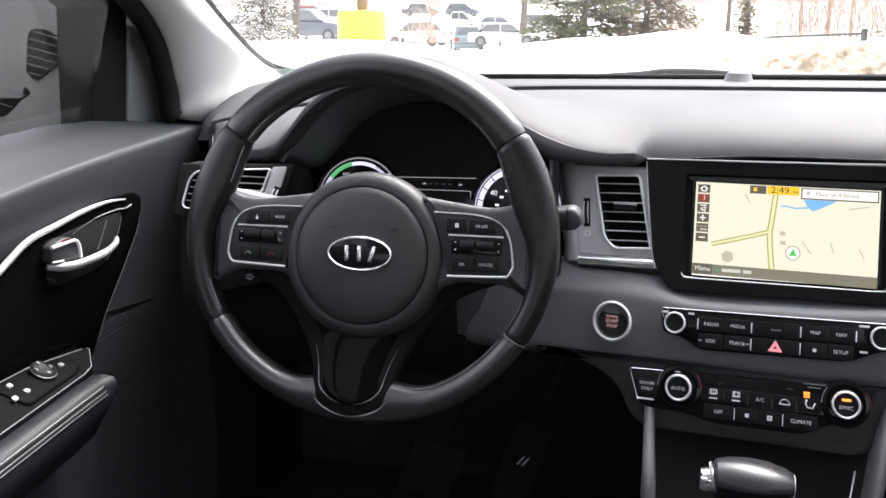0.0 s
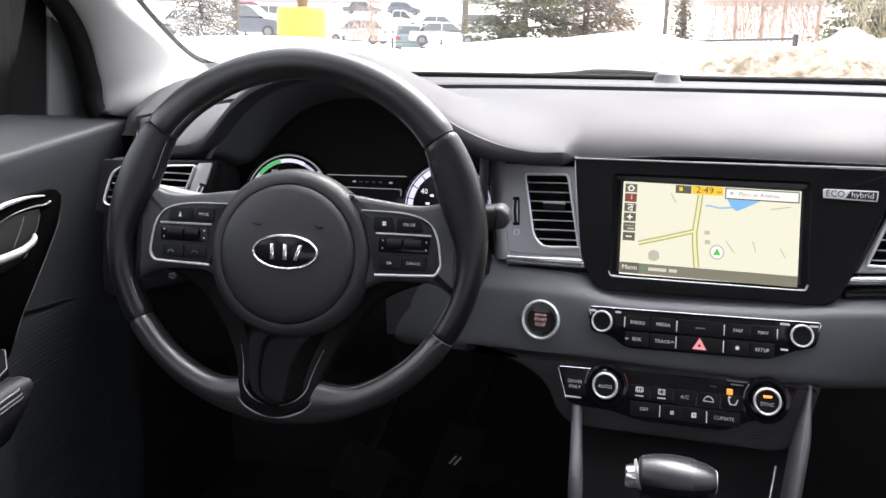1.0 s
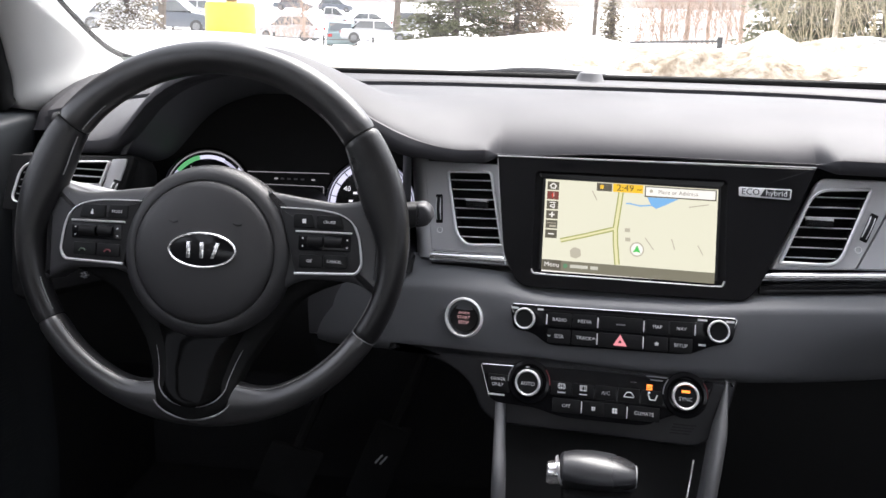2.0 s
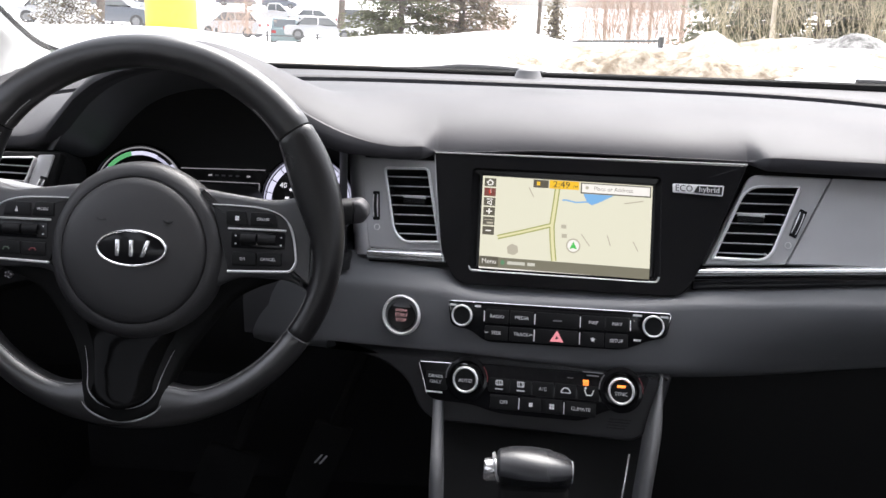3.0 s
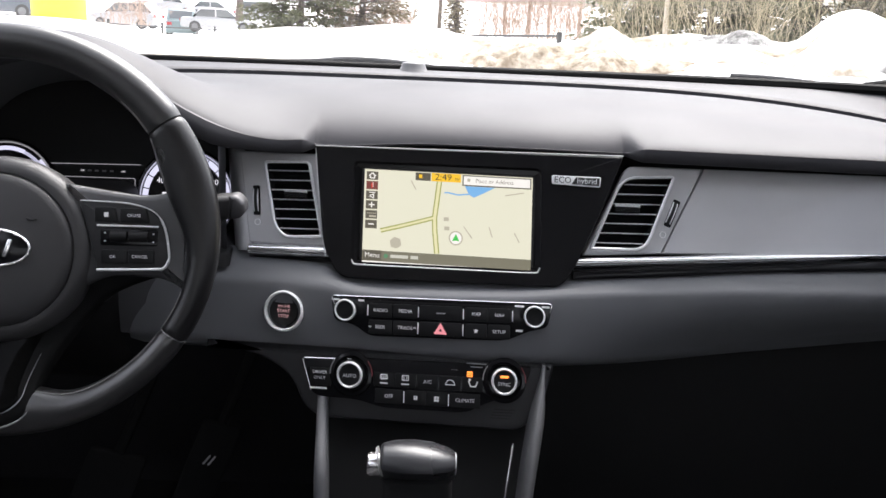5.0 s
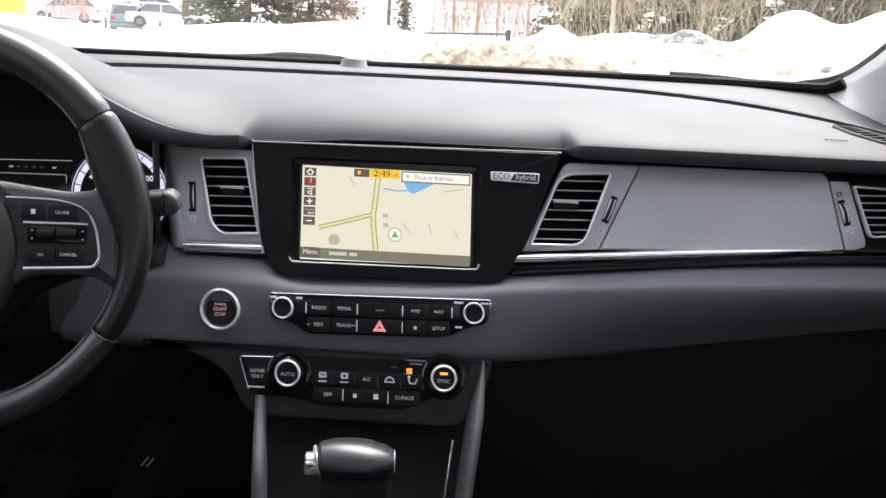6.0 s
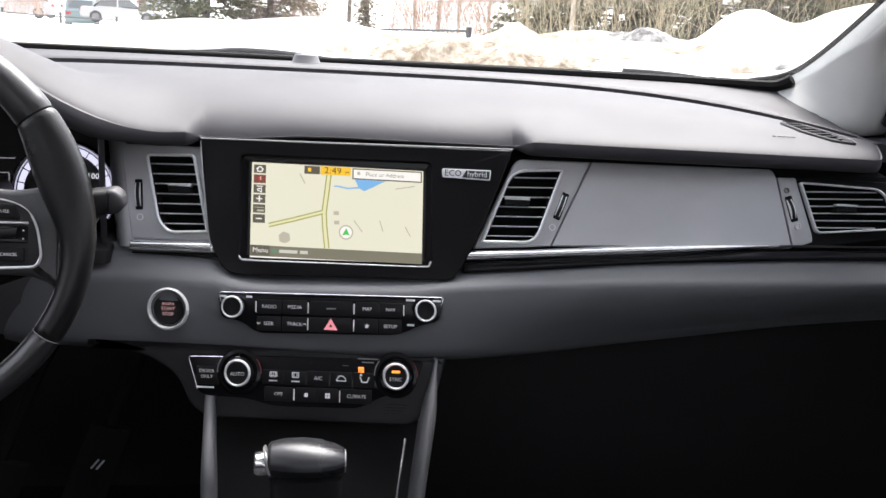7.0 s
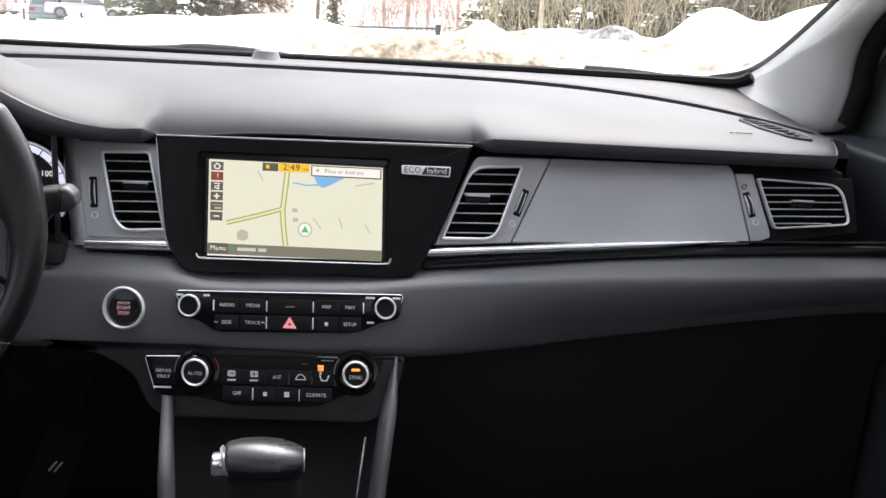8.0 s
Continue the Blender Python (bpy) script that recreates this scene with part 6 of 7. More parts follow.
            part("switch_mark", slab([(0.018, v + 0.005), (0.026, v + 0.005), (0.026, v + 0.012), (0.018, v + 0.012)], 0.0085, 0.0095, 0, sp), GREYINK, b)
    else:
        part("door_seam", tube([side_point(1, 0.7005, 1.10, 0.88), side_point(1, 0.7045, 1.20, 0.905)], 0.0012, 5), VOID, door)

# small things on the dash top
def on_top(x, y, lift=0.0):
    return Vector((x, y, 1.1165 + lift))


sensor = thing("light_sensor", (-0.006, 1.40, 1.112), "small grey dome sensor on the dash", "sensor")
part("dome", lathe([(0.026, -0.008), (0.0240, 0.0005), (0.0185, 0.0030), (0.0150, 0.0120), (0.0130, 0.0138), (0.0, 0.0142)], lambda u, v, w: Vector((-0.006 + u, 1.398 + v * 0.8, 1.1125 + w)), 28), mat("dome_grey", (0.10, 0.10, 0.105), 0.5), sensor, "grey dome", 50)
side_vent = thing("side_defroster", (0.58, 1.17, 1.07), "slanted side defroster grille in the dash top", "defroster vent")


def dfr(u, v, w):
    """u along the grille, v across it."""
    x, y = 0.566 - 0.022 * u + v * 1.15, 1.074 + 0.088 * u + v * 0.32
    s = max(0.0, min(1.0, (y - lip_y(x) - 0.004) / (groove_y(x) - lip_y(x) - 0.004)))
    return Vector((x, y, pad_z(x, s) - 0.003 * s + w))


leaf = rounded([(-0.06, -0.002), (0.08, -0.017), (0.50, -0.026), (0.94, -0.022), (1.08, -0.006), (0.97, 0.010), (0.50, 0.014), (0.05, 0.008)], [0.05] * 8, 5)
cells = rounded([(0.08, -0.010), (0.14, -0.0165), (0.50, -0.0235), (0.90, -0.0195), (1.00, -0.008), (0.94, 0.001), (0.50, 0.004), (0.14, -0.002)], [0.03] * 8, 4)
plate = part("plate", slab(leaf, -0.004, 0.0014, 0.0006, dfr), PAD, side_vent, "grey oval grille plate", 60)
part("rim", hoop(leaf, 0.0024, -0.004, 0.0026, dfr, 0.0008), PAD, side_vent, "grey raised rim", 60)
# no holes are cut; a flat black patch gives the openings their dark
part("well", slab(cells, 0.0010, 0.0018, 0, dfr), PIT, side_vent, "flat black patch for the depth of the openings")
for k in range(7):
    u = 0.10 + 0.125 * k
    near, far = -0.0232 + 0.054 * (u - 0.5) ** 2, 0.0035 - 0.036 * (u - 0.46) ** 2
    part("bar", slab([(u + 0.004, near), (u + 0.022, near), (u + 0.067, far), (u + 0.049, far)], 0.0008, 0.0026, 0.0003, dfr), PAD, side_vent)
mark = thing("airbag_mark", (0.51, 1.085, 1.07), "faint moulded airbag lettering in the dash top", "moulded mark")


def mark_at(x):
    y = 1.080 - 0.04 * (x - 0.5)
    return Vector((x, y, pad_z(x, (y - lip_y(x)) / (groove_y(x) - lip_y(x))) + 0.0001))


part("bars", join(*[tube([mark_at(x), mark_at(x + 0.004)], 0.0006, 4) for x in (0.478, 0.484, 0.489, 0.494, 0.499)]), HOUSING, mark)
dots = []
for i in range(34):
    for j in range(5):
        x, y = -0.030 + 0.0026 * i, 1.262 + 0.009 * j - 0.30 * max(0.0, 0.0026 * i - 0.05)
        z = pad_z(x, (y - lip_y(x)) / (groove_y(x) - lip_y(x)))
        dots.append(([(x + 0.0006 * math.cos(a), y + 0.0014 * math.sin(a), z + 0.0004) for a in (0, 1.05, 2.09, 3.14, 4.19, 5.24)], [(0, 1, 2, 3, 4, 5)]))
lone("speaker_grille", join(*dots), DARK, "fine perforated speaker grille in the dash top", "speaker grille", "stuff")
lone("vin_plate", slab(rounded([(-0.655, 1.1190), (-0.602, 1.1200), (-0.602, 1.1300), (-0.655, 1.1295)], 0.001, 2), -0.001, 0.001, 0.0004, lambda u, v, w: Vector((u, 1.374 - w, v))), mat("plate_grey_green", (0.16, 0.18, 0.155), 0.5), "small grey-green plate at the windshield's foot", "plate")

# wipers outside the glass
for pts, label in (([(-0.190, 1.50, 1.1150), (-0.136, 1.50, 1.1185), (-0.099, 1.50, 1.1225), (-0.039, 1.50, 1.1215), (0.02, 1.50, 1.1165)], "grey-black wiper lying at the windshield's foot"), ([(0.448, 1.49, 1.1225), (0.50, 1.49, 1.1215), (0.56, 1.486, 1.1175), (0.63, 1.47, 1.110)], "grey-black wiper lying at the windshield's foot by the pillar")):
    w = thing("wiper", pts[0], label, "wiper", "wipers")
    part("arm", tube(spline([Vector(p) + Vector((0, 0.012, -0.002)) for p in pts[-3:]], 5), 0.0042, 8, flat=0.7), WIPER, w, "grey-black wiper arm")
    part("blade", tube(spline(pts, 5), 0.0034, 8, flat=1.2), WIPER, w, "grey-black wiper blade")
lone("cowl", loft([[(x, base_y(x) + 0.02, 1.105), (x, base_y(x) + 0.08, 1.090), (x, 1.75, 1.05), (x, 2.35, 0.98), (x, 2.5, 0.80), (x, 2.5, 0.3)] for x in [-0.75 + 1.5 * i / 12 for i in range(13)]]), mat("bonnet_paint", (0.03, 0.03, 0.034), 0.3, coat=0.4), "dark cowl and bonnet of the car", "bonnet", "structure")

# ---- outer skin of the car ----
SHELL = mat("dark_blue_body_paint", (0.008, 0.015, 0.045), 0.3, coat=0.5, var=0.04)
rows = []
for y, z, w in ((0.72, 1.495, 0.575), (0.55, 1.522, 0.59), (0.2, 1.546, 0.605), (-0.6, 1.546, 0.605), (-1.2, 1.516, 0.585), (-1.62, 1.465, 0.56)):
    rows.append([(w * q, y, z - 0.03 * q * q) for q in (-1.0, -0.9, -0.7, -0.35, 0, 0.35, 0.7, 0.9, 1.0)])
lone("roof", loft([[(x, y, z - 0.008) for x, y, z in r] + [(x, y, z) for x, y, z in reversed(r)] for r in rows], closed=True, caps=True), SHELL, "dark blue painted car roof", "roof", "structure", angle=50)
for s in (-1, 1):
    rows = [[side_point(s, x, y, z) for x, z in ((0.805, 1.02), (0.85, 0.99), (0.88, 0.80), (0.88, 0.55), (0.84, 0.32), (0.80, 0.30))] for y in (-1.6, -0.6, 0.3, 1.0, 1.5, 2.2, 2.46)]
    lone("wall_body_side", loft(rows), SHELL, "dark blue painted body side of the car", "body side", "structure", angle=50)

# ---- outside: snowy ground ----
EYE_Z = 1.19


def snow_mat():
    m = bpy.data.materials.new("snow")
    m.use_nodes = True
    n, l = m.node_tree.nodes, m.node_tree.links
    b = n["Principled BSDF"]
    co = n.new("ShaderNodeTexCoord")
    big, small = n.new("ShaderNodeTexNoise"), n.new("ShaderNodeTexNoise")
    big.inputs["Scale"].default_value, big.inputs["Detail"].default_value = 0.35, 6
    small.inputs["Scale"].default_value, small.inputs["Detail"].default_value = 5.0, 5
    l.new(co.outputs["Object"], big.inputs["Vector"])
    l.new(co.outputs["Object"], small.inputs["Vector"])
    ramp = n.new("ShaderNodeValToRGB")
    ramp.color_ramp.elements[0].position, ramp.color_ramp.elements[0].color = 0.40, (0.62, 0.57, 0.50, 1)
    ramp.color_ramp.elements[1].position, ramp.color_ramp.elements[1].color = 0.52, (0.86, 0.86, 0.86, 1)
    l.new(big.outputs["Fac"], ramp.inputs[0])
    l.new(ramp.outputs[0], b.inputs["Base Color"])
    b.inputs["Roughness"].default_value = 0.85
    bump = n.new("ShaderNodeBump")
    bump.inputs["Strength"].default_value, bump.inputs["Distance"].default_value = 0.5, 0.08
    l.new(small.outputs["Fac"], bump.inputs["Height"])
    l.new(bump.outputs[0], b.inputs["Normal"])
    return m


SNOW = snow_mat()


def soiled(name, dirt, scale, cut, clean=(0.6, 0.57, 0.53)):
    """Snow mixed with grit: patches and streaks of dirt over white."""
    m = bpy.data.materials.new(name)
    m.use_nodes = True
    n, l = m.node_tree.nodes, m.node_tree.links
    b = n["Principled BSDF"]
    co, a = n.new("ShaderNodeTexCoord"), n.new("ShaderNodeTexNoise")
    a.inputs["Scale"].default_value, a.inputs["Detail"].default_value, a.inputs["Roughness"].default_value = scale, 9, 0.7
    l.new(co.outputs["Object"], a.inputs["Vector"])
    ramp = n.new("ShaderNodeValToRGB")
    e = ramp.color_ramp.elements
    e[0].position, e[0].color = cut - 0.10, (*dirt, 1)
    e[1].position, e[1].color = cut + 0.12, (*clean, 1)
    l.new(a.outputs["Fac"], ramp.inputs[0])
    l.new(ramp.outputs[0], b.inputs["Base Color"])
    b.inputs["Roughness"].default_value = 0.95
    bump = n.new("ShaderNodeBump")
    bump.inputs["Strength"].default_value, bump.inputs["Distance"].default_value = 0.8, 0.06
    l.new(a.outputs["Fac"], bump.inputs["Height"])
    l.new(bump.outputs[0], b.inputs["Normal"])
    return m


DIRTY = soiled("dirty_snow", (0.17, 0.122, 0.075), 5.0, 0.48, (0.50, 0.43, 0.34))
TANSNOW = soiled("tan_snow", (0.26, 0.21, 0.15), 2.6, 0.46, (0.58, 0.52, 0.45))
GREYSNOW = soiled("grey_ploughed_snow", (0.10, 0.096, 0.09), 2.4, 0.52, (0.55, 0.53, 0.51))


def crest(az):
    """How high the ploughed bank stands against the eye, in degrees, round the view."""
    return blend([(-60, -1.2), (-30, -1.1), (-20, -1.15), (-17.4, -1.16), (-13.9, -1.52), (-12.5, -1.50), (-10.5, -1.22), (-7.2, -0.88), (-3.8, -0.83), (-0.6, -0.53), (1.3, -0.72), (3.5, -1.15), (6.5, -1.25), (9.5, -1.28), (11.7, -0.45), (13.5, -0.75), (15.1, -0.45), (16.5, -0.25), (18.5, -0.40), (19.9, -0.20), (21.5, -0.62), (22.4, -0.55), (24.2, 1.0), (25.7, 1.37), (27.3, 0.88), (28.2, 1.0), (29.4, 1.6), (34, 2.6), (42, 2.5), (60, 0.0)], az)


def ground_z(r, az):
    c = EYE_Z + 14.5 * math.tan(radians(crest(az)))
    bank = c * math.exp(-((r - 14.5) / (2.2 if r < 14.5 else 3.0)) ** 2) if -60 < az < 60 else 0.0
    far = -1.0 * smooth(17, 50, r) + 0.036 * max(0.0, r - 62) - 0.030 * max(0.0, r - 260)
    x, y = r * math.sin(radians(az)), r * math.cos(radians(az))
    lump = 0.10 * noise.noise((x * 0.35, y * 0.35, 0.3)) + 0.05 * noise.noise((x * 1.1, y * 1.1, 5.3)) if 6 < r < 40 else 0.0
    return bank + far + lump * smooth(6, 11, r) * (1 - smooth(25, 40, r))


azs = [-180 + 4 * i for i in range(32)] + [-52 + 0.5 * i for i in range(209)] + [56 + 4 * i for i in range(32)]
rs = [0.3, 3, 6, 8, 9.5, 10.5, 11.3, 12, 12.6, 13.2, 13.8, 14.3, 14.8, 15.4, 16, 17, 18, 19.5, 21.5, 24, 27, 31, 36, 42, 50, 60, 70, 85, 100, 125, 160, 220, 320, 600, 1500, 3500]
rows = [[(r * math.sin(radians(a)), r * math.cos(radians(a)), ground_z(r, a)) for a in azs] for r in rs]
lone("ground", loft(rows, closed=True, caps=False), SNOW, "snow-covered ground with ploughed banks", "snow", "structure", angle=180)


def place(az, r, el=None):
    z = ground_z(r, az) if el is None else EYE_Z + r * math.tan(radians(el))
    return Vector((r * math.sin(radians(az)), r * math.cos(radians(az)), z))


def crust(az, el, w, d, h, material, label, seed):
    """A rough heap of ploughed snow on the face of the bank; w and d are its half width and depth, h its height."""
    r = min((9.0 + 0.05 * k for k in range(112)), key=lambda q: abs(EYE_Z + q * math.tan(radians(el)) - ground_z(q, az)))
    c = place(az, r)
    out = Vector((math.sin(radians(az)), math.cos(radians(az)), 0))
    across = Vector((out.y, -out.x, 0))
    rows = []
    for j in range(19):
        rho = 1.0 - j / 18
        row = []
        for i in range(72):
            a = 2 * math.pi * i / 72
            q = 1 + 0.30 * noise.noise((1.5 * math.cos(a) + seed, 1.5 * math.sin(a), 0.3)) + 0.16 * noise.noise((5 * math.cos(a) + seed, 5 * math.sin(a), 1.7))
            g = c + across * math.cos(a) * w * rho * q + out * math.sin(a) * d * rho * q
            rough = 1 + 0.45 * noise.noise((g.x * 2.1 + seed, g.y * 2.1, 0.5)) + 0.30 * noise.noise((g.x * 6 + seed, g.y * 6, 2.5)) + 0.14 * noise.noise((g.x * 15, g.y * 15, seed))
            base = ground_z(math.hypot(g.x, g.y), math.degrees(math.atan2(g.x, g.y)))
            row.append(Vector((g.x, g.y, base - 0.03 + (h * rough + 0.03) * (1 - rho ** 2) ** 1.2)))
        rows.append(row)
    lone("snow_heap", loft(rows, closed=True, caps=True), material, label, "snow heap", group="snow heaps", angle=60)


crust(7.9, -2.20, 0.95, 0.55, 0.17, DIRTY, "long low ridge of dirty brown snow", 2)
crust(11.6, -2.25, 0.75, 0.45, 0.13, DIRTY, "low ridge of dirty brown snow", 3)
crust(4.7, -2.40, 0.40, 0.30, 0.09, DIRTY, "low crust of dirty snow", 5)
crust(1.2, -2.25, 0.34, 0.20, 0.06, DIRTY, "small crust of dirty snow", 9)
crust(14.6, -2.35, 0.60, 0.32, 0.06, DIRTY, "low crust of brown snow", 4)
crust(5.8, -1.55, 0.75, 0.40, 0.07, TANSNOW, "pale tan crust on the bank", 12)
crust(11.9, -0.95, 0.62, 0.55, 0.16, TANSNOW, "rounded heap of brownish snow", 6)
crust(14.6, -0.95, 0.60, 0.40, 0.08, TANSNOW, "brownish crust on the bank", 7)
crust(19.6, -0.42, 0.62, 0.30, 0.09, GREYSNOW, "low grey ploughed snow heap", 8)
crust(18.2, -0.75, 0.40, 0.14, 0.03, GREYSNOW, "flat streak of grey ploughed snow", 17)
crust(20.8, -1.85, 0.80, 0.16, 0.03, TANSNOW, "flat brownish streak in the snow", 18)
crust(21.9, -1.35, 0.55, 0.16, 0.03, DIRTY, "flat crust of gritty snow", 10)
crust(25.4, -1.95, 0.75, 0.16, 0.03, TANSNOW, "flat crust of gritty snow", 13)
crust(27.4, -1.90, 0.20, 0.14, 0.05, GREYSNOW, "small clod of grey snow", 14)

# ---- lamp post on a yellow footing ----
YELLOW = mat("yellow_paint", (0.80, 0.62, 0.05), 0.55, var=0.15, big=3)
BARK = mat("bark", (0.12, 0.10, 0.085), 0.95, grain=1.0, scale=30, var=0.4, big=6)
BIRCH = mat("pale_bark", (0.50, 0.44, 0.36), 0.9, grain=0.8, scale=20, var=0.25, big=5)
POSTWOOD = mat("brown_post", (0.20, 0.14, 0.09), 0.85, var=0.2)
p = place(-19.45, 15.0, -4.0)
post = thing("lamp_post", p, "lamp post on a thick yellow concrete footing in the snow", "lamp post")
part("footing", lathe([(0.375, 0.0), (0.375, 1.15), (0.365, 1.21), (0.34, 1.235), (0.0, 1.24)], lambda u, v, w: p + Vector((u, v, w)), 40), YELLOW, post, "yellow painted concrete footing")
part("pole", tube([p + Vector((0.02, 0, 1.2)), p + Vector((0.02, 0, 4.0)), p + Vector((0.02, 0, 7.5))], [0.085, 0.075, 0.06], 14), POSTWOOD, post, "brown pole")
part("lamp_head", lathe([(0.06, 7.4), (0.25, 7.5), (0.25, 7.58), (0.05, 7.66), (0, 7.66)], lambda u, v, w: p + Vector((0.02 + u, v, w)), 20), POSTWOOD, post, "flat lamp head")

# ---- fence ----
IRON = mat("dark_iron", (0.055, 0.055, 0.055), 0.5)
fence = thing("fence", place(6, 25, -2.4), "low dark metal fence in the snow", "fence")
a, b = place(2.9, 27, -1.05), place(9.12, 25, -0.80)
for dz in (0.0, -0.42):
    part("rail", tube([a + Vector((0, 0, dz)), b + Vector((0, 0, dz))], 0.030, 6), IRON, fence)
for k in range(24):
    q = a.lerp(b, k / 23)
    part("picket", tube([q + Vector((0, 0, 0.0)), q + Vector((0, 0, -0.85))], 0.010, 5), IRON, fence)
part("post", tube([b + Vector((0.05, 0, 0.10)), b + Vector((0.05, 0, -0.9))], 0.075, 8), IRON, fence, "thick end post")
part("post", tube([a + Vector((0.9, -0.3, 0.0)), a + Vector((0.9, -0.3, -0.9))], 0.05, 6), IRON, fence)
cable = thing("cable_fence", place(-16, 30, -2.4), "thin dark cable fence along the car park", "fence")
c, d = place(-25.5, 34, -0.70), place(-8.2, 33, -1.30)
m = c.lerp(d, 0.55) + Vector((0, 0, -0.10))
part("cable", tube(spline([c, m, d], 10), 0.022, 6), IRON, cable)
for k in range(7):
    q = c.lerp(d, k / 6)
    part("post", tube([q + Vector((0, 0, 0.05)), q + Vector((0, 0, -0.7))], 0.045, 6), IRON, cable)

# ---- parked cars ----
PAINTS = {n: mat("car_paint_" + n, c, 0.3, coat=0.5, var=0.04) for n, c in (("white", (0.40, 0.40, 0.41)), ("teal", (0.16, 0.22, 0.23)), ("grey", (0.10, 0.11, 0.13)), ("red", (0.42, 0.02, 0.04)), ("silver", (0.42, 0.43, 0.45)), ("blue", (0.010, 0.020, 0.07)))}
CARGLASS = mat("car_glass", (0.10, 0.108, 0.115), 0.1, coat=0.5)
TYRE = mat("tyre", (0.06, 0.06, 0.06), 0.8)
LAMPRED = mat("tail_lamp", (0.35, 0.02, 0.02), 0.2, coat=0.6)


def parked(kind, paint, spot_at, turn, label, name="parked_car"):
    """A parked car: body, glasshouse, windows, wheels and lamps; turn in degrees from side-on."""
    length, height, belt, roof0, roof1 = {"sedan": (4.6, 1.45, 0.88, -1.25, 0.85), "suv": (4.5, 1.70, 1.05, -1.75, 0.75), "pickup": (5.6, 1.85, 1.15, -0.2, 1.3)}[kind]
    v = thing(name, spot_at, label, "car", "parked cars")
    m = Matrix.Translation(spot_at) @ Matrix.Rotation(radians(turn), 4, "Z")
    h = length / 2
    clear = 0.28 if kind != "pickup" else 0.42
    prof = [(-h, clear + 0.15), (-h + 0.05, belt - 0.12), (-h + 0.12, belt), (h * 0.35, belt), (h * 0.80, belt - 0.10), (h - 0.08, belt - 0.28), (h, clear + 0.25), (h - 0.05, clear), (-h + 0.1, clear)]
    out = rounded(prof, [0.1, 0.1, 0.08, 0.2, 0.3, 0.15, 0.1, 0.08, 0.08], 4)
    rows = [[(x, y, z) for x, z in inset(out, k)] for y, k in ((-0.88, 0.06), (-0.86, 0.02), (-0.80, 0.0), (0.80, 0.0), (0.86, 0.02), (0.88, 0.06))]
    part("body", moved(loft(rows, closed=True, caps=True), m), PAINTS[paint], v, paint + " painted body", 40)
    cab = [(roof0 - 0.35, belt - 0.05), (roof0 + 0.15, height), (roof1 - 0.35, height), (roof1 + 0.45, belt - 0.05)]
    if kind == "pickup":
        cab = [(roof0 - 0.05, belt - 0.05), (roof0 + 0.05, height), (roof1 - 0.35, height), (roof1 + 0.35, belt - 0.05)]
    co = rounded(cab, [0.02, 0.18, 0.2, 0.02], 5)
    rows = [[(x, y, z) for x, z in inset(co, k)] for y, k in ((-0.80, 0.05), (-0.74, 0.0), (0.74, 0.0), (0.80, 0.05))]
    part("cabin", moved(loft(rows, closed=True, caps=True), m), PAINTS[paint], v, angle=40)
    inner = inset(rounded(cab, 0.05, 3), 0.10)
    xm = (roof0 + roof1) / 2
    for y in (-0.795, 0.795):
        for lo, hi in ((-9, xm - 0.04), (xm + 0.04, 9)):
            quad = [(max(lo, min(hi, x)), z) for x, z in inner]
            s = 1 if y > 0 else -1
            part("side_window", moved(loft([[(x, y - s * 0.02, z) for x, z in quad], [(x, y + s * 0.012, z) for x, z in quad]], closed=True, caps=True), m), CARGLASS, v)
    for (x0, z0), (x1, z1) in ((cab[0], cab[1]), (cab[3], cab[2])):
        d = 1 if x0 > 0 else -1
        g = [[(x0 + (x1 - x0) * t + d * 0.02, y, z0 + (z1 - z0) * t) for y in (-0.66, 0.66)] for t in (0.2, 0.85)]
        part("end_window", moved(join(loft(g), loft([[(x - d * 0.03, y, z) for x, y, z in r] for r in g])), m), CARGLASS, v)
    for x in (-h * 0.62, h * 0.62):
        for y in (-0.80, 0.80):
            w = part("wheel", moved(lathe([(0.17, -0.11), (0.31, -0.11), (0.335, -0.08), (0.335, 0.08), (0.31, 0.11), (0.17, 0.11)], lambda u, q, k, x=x, y=y: Vector((x + u, y + k, 0.335 + q)), 24), m), TYRE, v, "black tyre")
            part("hubcap", moved(lathe([(0.20, -0.10), (0.19, -0.115), (0.05, -0.105), (0, -0.105), (0, 0.105), (0.05, 0.105), (0.19, 0.115), (0.20, 0.10)], lambda u, q, k, x=x, y=y: Vector((x + u, y + k, 0.335 + q)), 16), m), RAIL, w, "silver rim")
    for y in (-0.66, 0.66):
        part("tail_lamp", moved(block(-h - 0.01, -h + 0.12, y - 0.14, y + 0.14, belt - 0.30, belt - 0.12, 0.02), m), LAMPRED, v)
        part("head_lamp", moved(block(h - 0.22, h - 0.02, y - 0.16, y + 0.16, belt - 0.42, belt - 0.28, 0.02), m), SATIN, v)
    return v


parked("suv", "teal", place(-12.95, 62, -1.78), 100, "grey-teal parked estate car facing away")
parked("sedan", "white", place(-10.85, 60, -1.45), 8, "white parked saloon car beside the trees")
parked("pickup", "white", place(-13.9, 92, -0.55), 15, "white parked pickup truck")
parked("sedan", "white", place(-11.2, 88, -0.62), 5, "white parked saloon car further back")
parked("suv", "silver", place(-16.0, 66, -1.40), 170, "silver parked car by the shrub")
parked("suv", "grey", place(-22.6, 52, -1.05), 4, "dark grey parked car behind the trunks")
parked("sedan", "red", place(-22.3, 75, -0.10), 8, "red parked car behind the dark one")
parked("sedan", "white", place(-25.6, 56, -0.95), 20, "snow-white parked car at the end of the row")
parked("sedan", "grey", place(-15.8, 112, 0.35), 10, "dark parked car on the rise")
